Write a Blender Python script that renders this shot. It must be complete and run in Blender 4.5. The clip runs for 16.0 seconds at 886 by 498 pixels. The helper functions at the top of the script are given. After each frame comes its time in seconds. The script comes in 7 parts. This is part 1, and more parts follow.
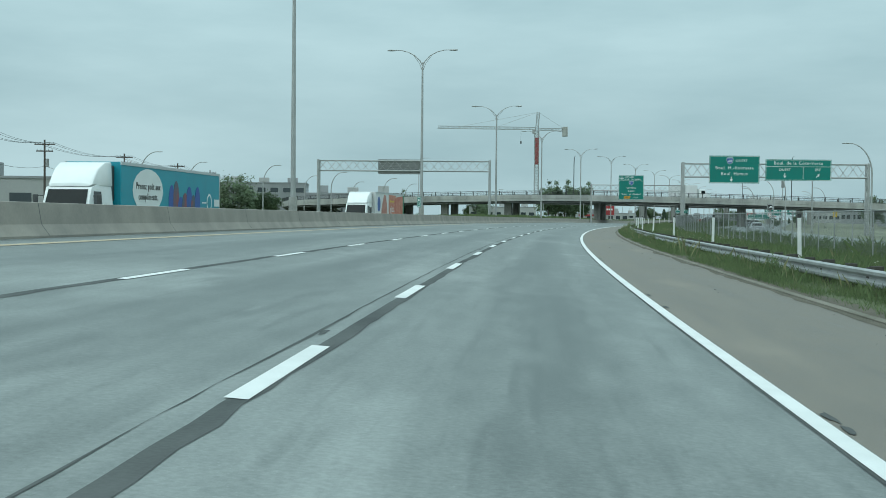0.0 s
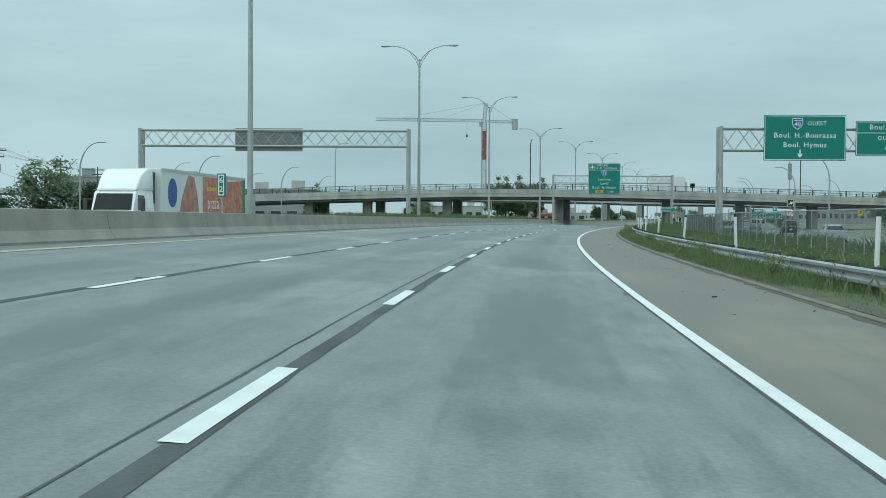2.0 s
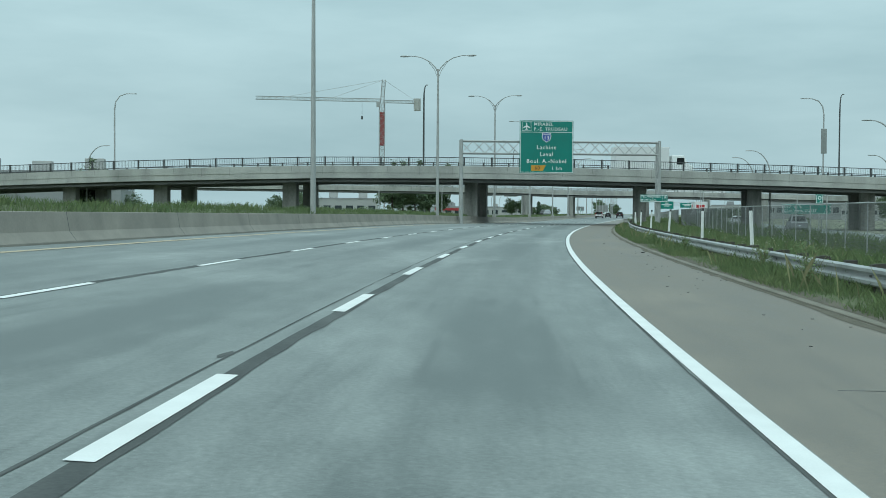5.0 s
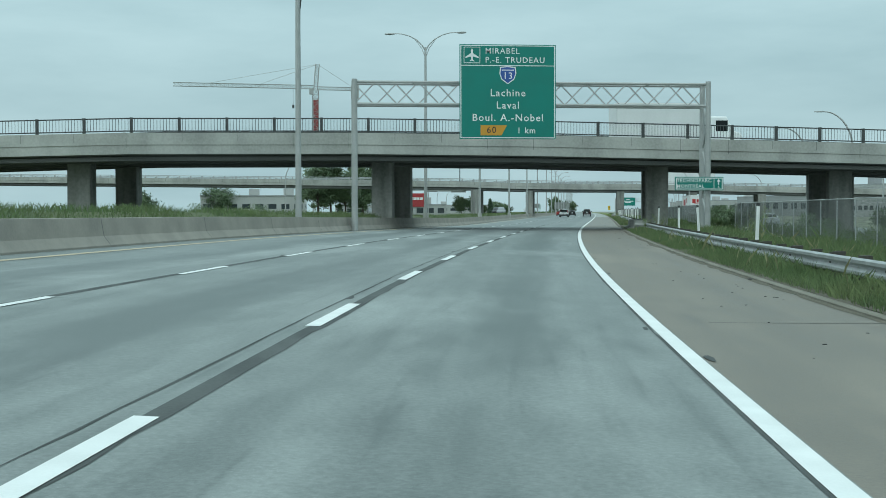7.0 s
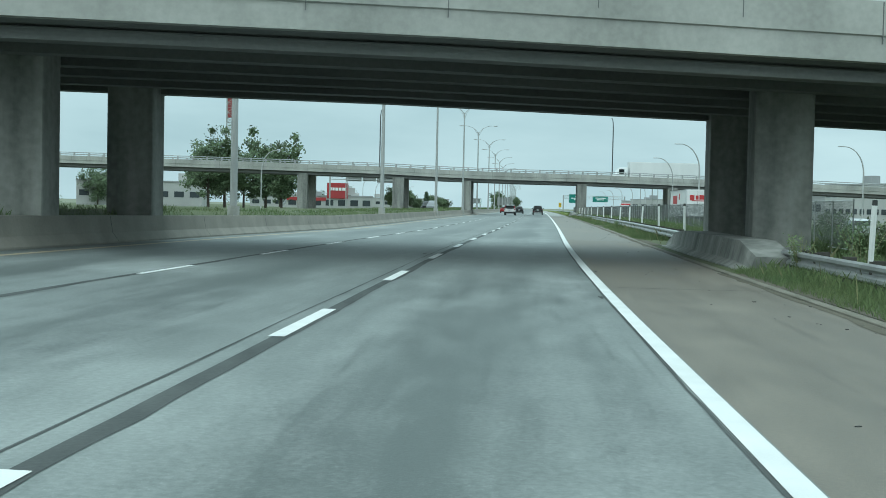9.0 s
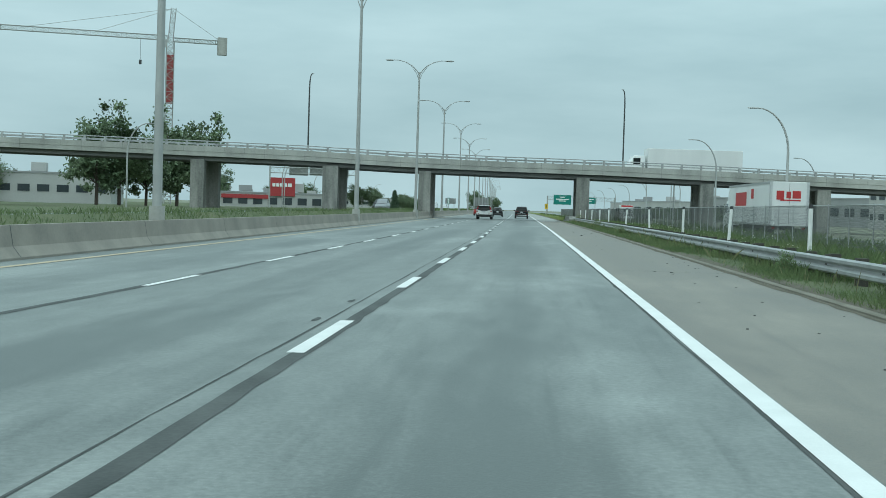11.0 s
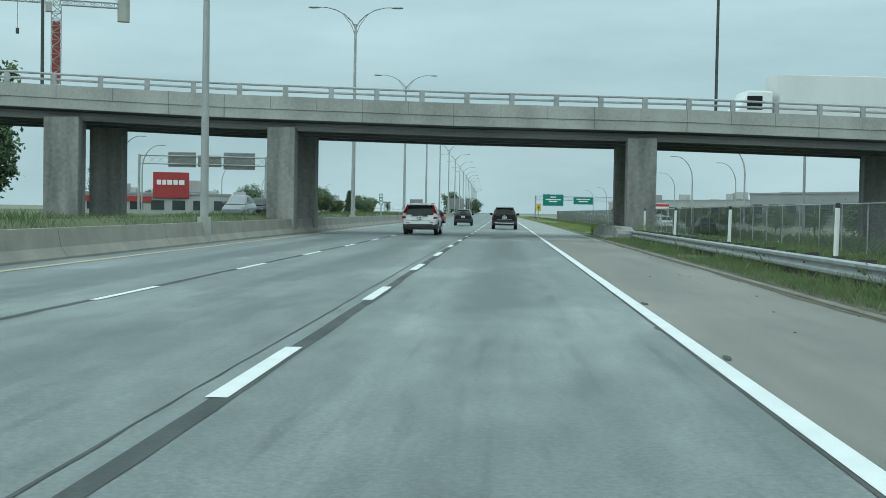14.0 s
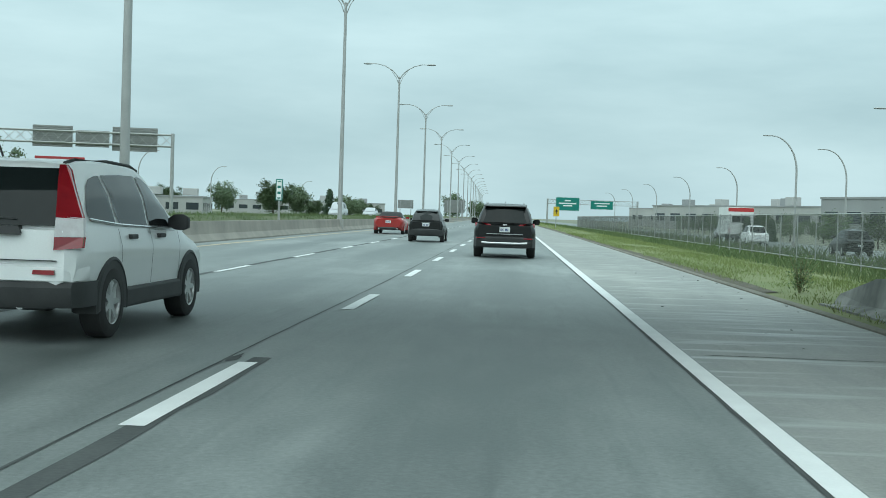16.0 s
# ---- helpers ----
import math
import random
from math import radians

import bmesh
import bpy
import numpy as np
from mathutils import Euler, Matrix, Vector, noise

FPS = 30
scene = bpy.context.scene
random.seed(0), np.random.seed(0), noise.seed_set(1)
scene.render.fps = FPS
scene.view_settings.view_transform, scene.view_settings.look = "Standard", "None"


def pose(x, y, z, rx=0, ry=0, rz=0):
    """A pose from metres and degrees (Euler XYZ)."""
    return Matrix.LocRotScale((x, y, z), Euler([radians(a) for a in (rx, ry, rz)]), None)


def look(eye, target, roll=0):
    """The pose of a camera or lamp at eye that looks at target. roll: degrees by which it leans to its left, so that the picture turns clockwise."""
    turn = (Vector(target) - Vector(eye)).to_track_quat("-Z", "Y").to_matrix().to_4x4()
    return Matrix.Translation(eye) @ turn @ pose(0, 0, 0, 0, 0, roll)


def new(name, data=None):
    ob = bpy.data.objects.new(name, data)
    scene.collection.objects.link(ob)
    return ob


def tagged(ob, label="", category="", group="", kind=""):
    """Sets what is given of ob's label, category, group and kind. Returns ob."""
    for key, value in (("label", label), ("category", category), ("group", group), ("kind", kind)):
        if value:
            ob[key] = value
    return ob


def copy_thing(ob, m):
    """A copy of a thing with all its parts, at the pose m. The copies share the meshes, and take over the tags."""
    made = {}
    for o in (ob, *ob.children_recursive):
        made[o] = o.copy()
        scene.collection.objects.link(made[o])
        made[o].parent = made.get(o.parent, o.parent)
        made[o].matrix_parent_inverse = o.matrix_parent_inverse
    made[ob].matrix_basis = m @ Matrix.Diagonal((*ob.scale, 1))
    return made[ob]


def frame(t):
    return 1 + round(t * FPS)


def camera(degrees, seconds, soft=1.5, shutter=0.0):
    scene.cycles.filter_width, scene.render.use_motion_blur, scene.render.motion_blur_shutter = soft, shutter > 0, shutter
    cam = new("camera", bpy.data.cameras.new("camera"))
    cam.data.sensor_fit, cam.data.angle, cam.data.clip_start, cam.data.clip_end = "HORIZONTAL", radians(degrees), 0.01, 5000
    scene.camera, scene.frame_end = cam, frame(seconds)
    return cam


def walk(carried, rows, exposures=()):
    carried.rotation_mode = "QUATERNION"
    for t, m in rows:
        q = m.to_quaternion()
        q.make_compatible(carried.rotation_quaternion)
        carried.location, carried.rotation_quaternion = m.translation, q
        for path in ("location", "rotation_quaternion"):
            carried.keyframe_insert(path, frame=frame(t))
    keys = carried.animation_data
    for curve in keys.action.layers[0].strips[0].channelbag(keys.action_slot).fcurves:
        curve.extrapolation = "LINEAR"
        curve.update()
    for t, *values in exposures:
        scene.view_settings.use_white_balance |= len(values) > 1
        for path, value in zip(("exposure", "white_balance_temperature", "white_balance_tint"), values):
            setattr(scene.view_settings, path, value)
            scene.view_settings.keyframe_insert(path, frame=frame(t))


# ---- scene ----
cam = camera(39.41, 16.0, 0.9)
PATH = [
    (0.0, 0.000, -0.000, 1.264, 3.755, -1.510, 0.539),
    (0.5, 0.000, 15.116, 1.264, 3.136, -1.488, 0.511),
    (1.0, 0.141, 30.133, 1.264, 2.542, -1.509, 0.473),
    (1.5, 0.425, 45.038, 1.264, 1.972, -1.550, 0.493),
    (2.0, 0.855, 59.802, 1.264, 1.373, -1.467, 0.336),
    (2.5, 1.421, 74.364, 1.264, 0.684, -1.508, 0.376),
    (3.0, 2.120, 88.703, 1.264, -0.002, -1.608, 0.395),
    (3.5, 2.957, 102.821, 1.264, -0.764, -1.639, 0.418),
    (4.0, 3.985, 116.730, 1.264, -1.494, -1.613, 0.471),
    (4.5, 5.143, 130.448, 1.264, -2.190, -1.668, 0.392),
    (5.0, 6.395, 143.992, 1.264, -2.850, -1.692, 0.329),
    (7.5, 15.084, 211.364, 1.264, -5.697, -1.791, 0.094),
    (8.0, 17.369, 224.784, 1.264, -6.374, -1.923, 0.470),
    (8.5, 19.812, 238.180, 1.264, -7.144, -1.999, 0.860),
    (9.0, 22.419, 251.547, 1.264, -7.813, -1.993, 1.232),
    (11.5, 36.195, 317.947, 1.264, -8.851, -1.936, 1.655),
    (12.0, 39.081, 331.142, 1.264, -9.011, -1.945, 1.461),
    (12.5, 41.976, 344.336, 1.264, -9.221, -1.909, 1.266),
    (13.0, 44.882, 357.533, 1.264, -9.363, -1.906, 1.126),
    (13.5, 47.797, 370.740, 1.264, -9.436, -1.845, 1.014),
    (14.0, 50.721, 383.965, 1.264, -9.460, -1.742, 1.005),
    (14.5, 53.655, 397.216, 1.264, -9.406, -1.714, 1.235),
    (15.0, 56.600, 410.498, 1.264, -9.296, -1.640, 1.549),
    (15.5, 59.562, 423.814, 1.264, -9.192, -1.650, 1.732),
    (16.0, 62.542, 437.165, 1.264, -9.099, -1.566, 1.800),
]
walk(cam, [(t, pose(x, y, z, 0, 0, yaw) @ pose(0, 0, 0, 90 + pitch, 0, 0) @ pose(0, 0, 0, 0, 0, roll)) for t, x, y, z, yaw, pitch, roll in PATH],
     exposures=[(0.0, -0.02, 5950, 0), (7.5, 0.0, 5950, 0), (8.5, 0.14, 5950, 0), (9.0, 0.24, 5950, 0), (11.5, 0.0, 5950, 0), (14.5, 0.03, 5950, 0), (15.0, 0.12, 6000, 0), (15.5, 0.26, 6050, 1), (16.0, 0.26, 6100, 2)])

# ---------- road frame: the right edge line as a curve, y is the station ----------
KNOT_Y = [-60, 0, 60, 120, 180, 240, 300, 360, 420, 480, 620, 900]
KNOT_A = [-0.10, -0.10, 1.81, 4.20, 7.31, 10.68, 12.59, 12.46, 12.30, 12.25, 11.9, 11.5]
SLOPE_Y = [0, 80, 160, 240, 320, 400, 480]
SLOPE_V = [0.0715, 0.0612, 0.047, 0.0307, -0.0142, -0.0053, 0.004]
Y0, Y1 = -60.0, 1500.0
_ys = np.arange(Y0, Y1 + 1, 1.0)
_th = np.radians(np.interp(_ys, KNOT_Y, KNOT_A))
_xs = np.concatenate([[0], np.cumsum((np.tan(_th[1:]) + np.tan(_th[:-1])) / 2)])
_xs = _xs - np.interp(0, _ys, _xs) + 2.013
_ss = np.concatenate([[0], np.cumsum(np.hypot(1, np.diff(_xs)))])
_ss = _ss - np.interp(0, _ys, _ss)


def y_of_s(s):
    return float(np.interp(s, _ss, _ys))


def s_of_y(y):
    return float(np.interp(y, _ys, _ss))


def heading(y):
    return float(np.interp(y, _ys, _th))


def gz(y, lat):
    """Height of the ground: the carriageway leans by its cross slope; the verge on the right falls a little."""
    sl = float(np.interp(y, SLOPE_Y, SLOPE_V))
    l = max(-13.0, min(lat, 0.3))
    return -sl * (l + 1.85)


def oz(y):
    """Height of the oncoming carriageway, which lies lower at first and climbs."""
    return float(np.interp(y, [0, 150, 300, 450], [-0.55, -0.5, 0.0, 0.5]))


def P(y, lat, z=0.0, flat=False):
    """A point at station y, lat metres to the right of the right edge line, z above the ground there."""
    a = heading(y)
    x = float(np.interp(y, _ys, _xs))
    return Vector((x + lat * math.cos(a), y - lat * math.sin(a), z if flat else z + gz(y, lat)))


# ---------- mesh helpers ----------
class Mesh:
    def __init__(self):
        self.v, self.f, self.uv, self.out = [], [], [], None

    def add(self, verts, faces):
        k = len(self.v)
        self.v += [tuple(p) for p in verts]
        self.f += [tuple(i + k for i in q) for q in faces]
        return self

    def box(self, x0, x1, y0, y1, z0, z1, m=None):
        vs = [Vector((x, y, z)) for z in (z0, z1) for y in (y0, y1) for x in (x0, x1)]
        if m is not None:
            vs = [m @ p for p in vs]
        return self.add(vs, [(0, 2, 3, 1), (4, 5, 7, 6), (0, 1, 5, 4), (2, 6, 7, 3), (0, 4, 6, 2), (1, 3, 7, 5)])

    def rod(self, a, b, r0, r1=None, n=8, caps=True):
        a, b = Vector(a), Vector(b)
        r1 = r0 if r1 is None else r1
        q = (b - a).to_track_quat("Z", "Y").to_matrix()
        vs = []
        for p, r in ((a, r0), (b, r1)):
            vs += [p + q @ Vector((r * math.cos(2 * math.pi * i / n), r * math.sin(2 * math.pi * i / n), 0)) for i in range(n)]
        fs = [(i, (i + 1) % n, n + (i + 1) % n, n + i) for i in range(n)]
        if caps:
            fs += [tuple(range(n - 1, -1, -1)), tuple(range(n, 2 * n))]
        return self.add(vs, fs)

    def pipe(self, pts, r0, r1=None, n=8):
        r1 = r0 if r1 is None else r1
        pts = [Vector(p) for p in pts]
        vs, k = [], len(pts)
        for j, p in enumerate(pts):
            d = (pts[min(j + 1, k - 1)] - pts[max(j - 1, 0)]).normalized()
            side = d.cross(Vector((0, 1, 0.001)))
            side = side.normalized() if side.length > 0.01 else Vector((1, 0, 0))
            up = side.cross(d).normalized()
            r = r0 + (r1 - r0) * j / (k - 1)
            vs += [p + side * (r * math.cos(2 * math.pi * i / n)) + up * (r * math.sin(2 * math.pi * i / n)) for i in range(n)]
        fs = [(j * n + i, j * n + (i + 1) % n, (j + 1) * n + (i + 1) % n, (j + 1) * n + i) for j in range(k - 1) for i in range(n)]
        fs += [tuple(range(n - 1, -1, -1)), tuple(range((k - 1) * n, k * n))]
        return self.add(vs, fs)

    def loft(self, rings, closed=True, caps=True):
        n = len(rings[0])
        vs = [p for ring in rings for p in ring]
        m = n if closed else n - 1
        fs = [(j * n + i, j * n + (i + 1) % n, (j + 1) * n + (i + 1) % n, (j + 1) * n + i) for j in range(len(rings) - 1) for i in range(m)]
        if caps and closed:
            fs += [tuple(range(n - 1, -1, -1)), tuple(range((len(rings) - 1) * n, len(rings) * n))]
        return self.add(vs, fs)

    def faces(self, *o):
        self.out = o
        return self

    def data(self, name, mat, smooth=False, bevel=0.0):
        me = bpy.data.meshes.new(name)
        me.from_pydata(self.v, [], self.f)
        if self.uv:
            lay = me.uv_layers.new(name="road")
            idx = np.zeros(len(me.loops), dtype=np.int32)
            me.loops.foreach_get("vertex_index", idx)
            lay.data.foreach_set("uv", np.array(self.uv, dtype=np.float32)[idx].ravel())
        bm = bmesh.new()
        bm.from_mesh(me)
        if bevel:
            bmesh.ops.remove_doubles(bm, verts=bm.verts, dist=1e-4)
            ed = [e for e in bm.edges if len(e.link_faces) == 2 and e.calc_face_angle(0) > 0.6]
            bmesh.ops.bevel(bm, geom=ed, offset=bevel, segments=2, affect="EDGES", profile=0.6)
        bmesh.ops.recalc_face_normals(bm, faces=bm.faces)
        if self.out is not None:      # open sheets: every face looks to the given side
            o = Vector(self.out)
            bm.normal_update()
            bmesh.ops.reverse_faces(bm, faces=[q for q in bm.faces if q.normal.dot(o) < 0])
        bm.to_mesh(me)
        bm.free()
        for m in (mat if isinstance(mat, (list, tuple)) else [mat]):
            me.materials.append(m)
        if smooth:
            for p in me.polygons:
                p.use_smooth = True
            me.set_sharp_from_angle(angle=radians(38))
        return me


def part(name, mesh, mat, parent=None, label="", smooth=False, bevel=0.0, at=None):
    ob = new(name, mesh.data(name, mat, smooth, bevel) if isinstance(mesh, Mesh) else mesh)
    if at is not None:
        ob.matrix_basis = at
    if parent is not None:
        ob.parent = parent
    if label:
        ob["label"] = label
    return ob


def thing(name, m, label, category, group="", kind=""):
    ob = new(name)
    ob.empty_display_size = 0.3
    ob.matrix_basis = m
    return tagged(ob, label, category, group, kind)


def strip(lats, y0, y1, step=4.0, z=0.0, flat=False):
    """A sheet that follows the road between the given lateral offsets (pairs of lat, height above the ground)."""
    m = Mesh()
    n = max(1, int((y1 - y0) / step))
    st = [y0 + (y1 - y0) * i / n for i in range(n + 1)]
    m.loft([[P(y, l, h + z, flat) for l, h in lats] for y in st], closed=False)
    m.uv = [(l, s_of_y(y)) for y in st for l, h in lats]
    m.out = (0, 0, 1)
    return m


def solid(profile, y0, y1, step=4.0):
    """A closed profile of (lat, height) swept along the road."""
    n = max(1, int((y1 - y0) / step))
    return Mesh().loft([[P(y0 + (y1 - y0) * i / n, l, h) for l, h in profile] for i in range(n + 1)])

# ---------- world and light: an overcast noon ----------
world = bpy.data.worlds.new("overcast_sky")
scene.world = world
world.use_nodes = True
wn, wl = world.node_tree.nodes, world.node_tree.links
wn.clear()
w_out = wn.new("ShaderNodeOutputWorld")
w_bg = wn.new("ShaderNodeBackground")
w_sky = wn.new("ShaderNodeTexSky")
w_sky.sky_type = "NISHITA"
w_sky.sun_disc = False
w_sky.sun_elevation = radians(52)
w_sky.sun_rotation = radians(200)
w_sky.dust_density = 4.0
w_tc = wn.new("ShaderNodeTexCoord")
w_map = wn.new("ShaderNodeMapping")
w_map.inputs["Scale"].default_value = (1.6, 1.6, 7.0)
w_noise = wn.new("ShaderNodeTexNoise")
w_noise.inputs["Scale"].default_value = 1.7
w_noise.inputs["Detail"].default_value = 6
w_noise.inputs["Roughness"].default_value = 0.55
w_ramp = wn.new("ShaderNodeValToRGB")
w_ramp.color_ramp.elements[0].position = 0.32
w_ramp.color_ramp.elements[0].color = (0.43, 0.56, 0.58, 1)
w_ramp.color_ramp.elements[1].position = 0.68
w_ramp.color_ramp.elements[1].color = (0.60, 0.735, 0.745, 1)
w_sep = wn.new("ShaderNodeSeparateXYZ")
w_hor = wn.new("ShaderNodeValToRGB")          # brighter towards the zenith, a grey band low down
w_hor.color_ramp.elements[0].position = 0.0
w_hor.color_ramp.elements[0].color = (0.92, 0.92, 0.93, 1)
w_hor.color_ramp.elements[1].position = 0.24
w_hor.color_ramp.elements[1].color = (1.12, 1.12, 1.11, 1)
e = w_hor.color_ramp.elements.new(0.09)
e.color = (0.88, 0.89, 0.90, 1)
e = w_hor.color_ramp.elements.new(0.9)
e.color = (1.75, 1.75, 1.72, 1)
w_mul = wn.new("ShaderNodeMix")
w_mul.data_type, w_mul.blend_type = "RGBA", "MULTIPLY"
w_mul.inputs[0].default_value = 1.0
w_s = wn.new("ShaderNodeMix")
w_s.data_type, w_s.blend_type = "RGBA", "MULTIPLY"
w_s.inputs[0].default_value = 1.0
w_s.inputs[7].default_value = (0.08, 0.08, 0.08, 1)
w_mix = wn.new("ShaderNodeMix")
w_mix.data_type = "RGBA"
w_mix.inputs[0].default_value = 0.9
wl.new(w_tc.outputs["Generated"], w_map.inputs["Vector"])
wl.new(w_map.outputs[0], w_noise.inputs["Vector"])
wl.new(w_noise.outputs[0], w_ramp.inputs[0])
wl.new(w_tc.outputs["Generated"], w_sep.inputs[0])
wl.new(w_sep.outputs["Z"], w_hor.inputs[0])
wl.new(w_ramp.outputs[0], w_mul.inputs[6])
wl.new(w_hor.outputs[0], w_mul.inputs[7])
wl.new(w_sky.outputs[0], w_s.inputs[6])
wl.new(w_s.outputs[2], w_mix.inputs[6])
wl.new(w_mul.outputs[2], w_mix.inputs[7])
wl.new(w_mix.outputs[2], w_bg.inputs["Color"])
w_bg.inputs["Strength"].default_value = 1.08
wl.new(w_bg.outputs[0], w_out.inputs["Surface"])

sun = new("sun", bpy.data.lights.new("sun", "SUN"))
sun.data.energy, sun.data.angle, sun.data.color = 1.3, radians(115), (1.0, 0.98, 0.95)
sun.matrix_basis = look((0, 0, 50), (18, 22, 0))


# ---------- materials ----------
def material(name, base, other=None, rough=0.7, metal=0.0, scale=3.0, fine=40.0, bump=0.15, streak=None, spread=0.5, coat=0.0, island=0.0, space="Object", dist=0.01, spec=0.5):
    """A surface with a coarse and a fine variation between two colours, and a fine relief."""
    mat = bpy.data.materials.new(name)
    mat.use_nodes = True
    nt = mat.node_tree
    n, l = nt.nodes, nt.links
    b = n["Principled BSDF"]
    other = other or tuple(c * 0.8 for c in base)
    geo = n.new("ShaderNodeNewGeometry")
    tc = n.new("ShaderNodeTexCoord")
    mp = n.new("ShaderNodeMapping")
    mp.inputs["Scale"].default_value = streak or (1, 1, 1)
    l.new(geo.outputs["Position"] if space == "World" else tc.outputs["Object"], mp.inputs["Vector"])
    n1 = n.new("ShaderNodeTexNoise")
    n1.inputs["Scale"].default_value, n1.inputs["Detail"].default_value = scale, 5
    n2 = n.new("ShaderNodeTexNoise")
    n2.inputs["Scale"].default_value, n2.inputs["Detail"].default_value = fine, 3
    l.new(mp.outputs[0], n1.inputs["Vector"])
    l.new(geo.outputs["Position"] if space == "World" else tc.outputs["Object"], n2.inputs["Vector"])
    add = n.new("ShaderNodeMath")
    add.operation = "MULTIPLY_ADD"
    add.inputs[1].default_value, add.inputs[2].default_value = 0.35, 0.0
    l.new(n2.outputs[0], add.inputs[0])
    l.new(n1.outputs[0], add.inputs[2])
    rmp = n.new("ShaderNodeMapRange")
    rmp.inputs[1].default_value, rmp.inputs[2].default_value = 0.675 - spread * 0.5, 0.675 + spread * 0.5
    l.new(add.outputs[0], rmp.inputs[0])
    mix = n.new("ShaderNodeMix")
    mix.data_type = "RGBA"
    mix.inputs[6].default_value, mix.inputs[7].default_value = (*base, 1), (*other, 1)
    l.new(rmp.outputs[0], mix.inputs[0])
    col = mix.outputs[2]
    if island:
        oi = n.new("ShaderNodeNewGeometry")
        hs = n.new("ShaderNodeHueSaturation")
        mr = n.new("ShaderNodeMapRange")
        mr.inputs[3].default_value, mr.inputs[4].default_value = 1 - island, 1 + island
        l.new(oi.outputs["Random Per Island"], mr.inputs[0])
        l.new(mr.outputs[0], hs.inputs["Value"])
        l.new(col, hs.inputs["Color"])
        col = hs.outputs[0]
    l.new(col, b.inputs["Base Color"])
    b.inputs["Roughness"].default_value = rough
    b.inputs["Metallic"].default_value = metal
    b.inputs["Specular IOR Level"].default_value = spec
    b.inputs["Coat Weight"].default_value = coat
    b.inputs["Coat Roughness"].default_value = 0.06
    if bump:
        bp = n.new("ShaderNodeBump")
        bp.inputs["Strength"].default_value, bp.inputs["Distance"].default_value = bump, dist
        l.new(n2.outputs[0], bp.inputs["Height"])
        l.new(bp.outputs[0], b.inputs["Normal"])
    return mat


def road_material(name, dark, light, tracks=0.5, wet=0.0):
    """Worn concrete in road coordinates (u across, v along): oil-darkened lane middles, pale scuffed patches, long streaks and grain."""
    mat = bpy.data.materials.new(name)
    mat.use_nodes = True
    n, l = mat.node_tree.nodes, mat.node_tree.links
    b = n["Principled BSDF"]
    uv = n.new("ShaderNodeUVMap")
    uv.uv_map = "road"
    geo = n.new("ShaderNodeNewGeometry")

    def noisy(scale, stretch, detail=5, src=None):
        mp = n.new("ShaderNodeMapping")
        mp.inputs["Scale"].default_value = stretch
        t = n.new("ShaderNodeTexNoise")
        t.inputs["Scale"].default_value, t.inputs["Detail"].default_value = scale, detail
        l.new(src or uv.outputs[0], mp.inputs["Vector"])
        l.new(mp.outputs[0], t.inputs["Vector"])
        return t.outputs[0]

    def rng(x, a, c, lo=0.0, hi=1.0):
        r = n.new("ShaderNodeMapRange")
        for k, q in zip((1, 2, 3, 4), (a, c, lo, hi)):
            r.inputs[k].default_value = q
        l.new(x, r.inputs[0])
        return r.outputs[0]

    def math2(op, x, y):
        m = n.new("ShaderNodeMath")
        m.operation = op
        for k, q in ((0, x), (1, y)):
            if isinstance(q, (int, float)):
                m.inputs[k].default_value = q
            else:
                l.new(q, m.inputs[k])
        return m.outputs[0]
    sep = n.new("ShaderNodeSeparateXYZ")
    l.new(uv.outputs[0], sep.inputs[0])
    wob = math2("MULTIPLY", math2("SUBTRACT", noisy(0.12, (1, 0.3, 1)), 0.5), 0.5)
    u = math2("ADD", sep.outputs[0], wob)
    mid = math2("COSINE", math2("MULTIPLY", math2("ADD", u, 1.85), 2 * math.pi / 3.7), 0.0)
    stripe = rng(mid, 0.1, 1.0)
    streaks = rng(noisy(1.0, (1.6, 0.06, 1)), 0.35, 0.7)
    blot = rng(noisy(0.30, (1.0, 0.35, 1), 8), 0.53, 0.64)
    grain = noisy(24, (1, 1, 1), 4, geo.outputs["Position"])
    chips = rng(noisy(70, (1, 1, 1), 2, geo.outputs["Position"]), 0.62, 0.72)
    scuff = rng(noisy(2.2, (3.0, 0.12, 1), 6), 0.56, 0.70)
    fac = math2("ADD", math2("MULTIPLY", streaks, 0.30), math2("MULTIPLY", blot, 0.34))
    fac = math2("SUBTRACT", fac, math2("MULTIPLY", math2("MULTIPLY", stripe, rng(noisy(0.05, (0.3, 1, 1)), 0.3, 0.65)), tracks))
    fac = math2("ADD", fac, math2("MULTIPLY", math2("SUBTRACT", grain, 0.5), 1.0))
    mottle = noisy(3.0, (1, 0.28, 1), 8)
    fac = math2("ADD", fac, math2("MULTIPLY", math2("SUBTRACT", mottle, 0.5), 0.8))
    fac = math2("ADD", fac, math2("MULTIPLY", chips, 0.40))
    fac = math2("SUBTRACT", fac, math2("MULTIPLY", scuff, 0.22))
    fac = math2("ADD", fac, 0.24)
    mix = n.new("ShaderNodeMix")
    mix.data_type = "RGBA"
    mix.clamp_factor = True
    mix.inputs[6].default_value, mix.inputs[7].default_value = (*dark, 1), (*light, 1)
    l.new(fac, mix.inputs[0])
    l.new(mix.outputs[2], b.inputs["Base Color"])
    rough = rng(fac, 0.0, 1.0, 0.50, 0.78)
    if wet:                                   # damp ripples across the slab
        rough = math2("SUBTRACT", rough, math2("MULTIPLY", rng(noisy(1.3, (0.30, 2.2, 1), 4), 0.52, 0.66), wet))
    l.new(rough, b.inputs["Roughness"])
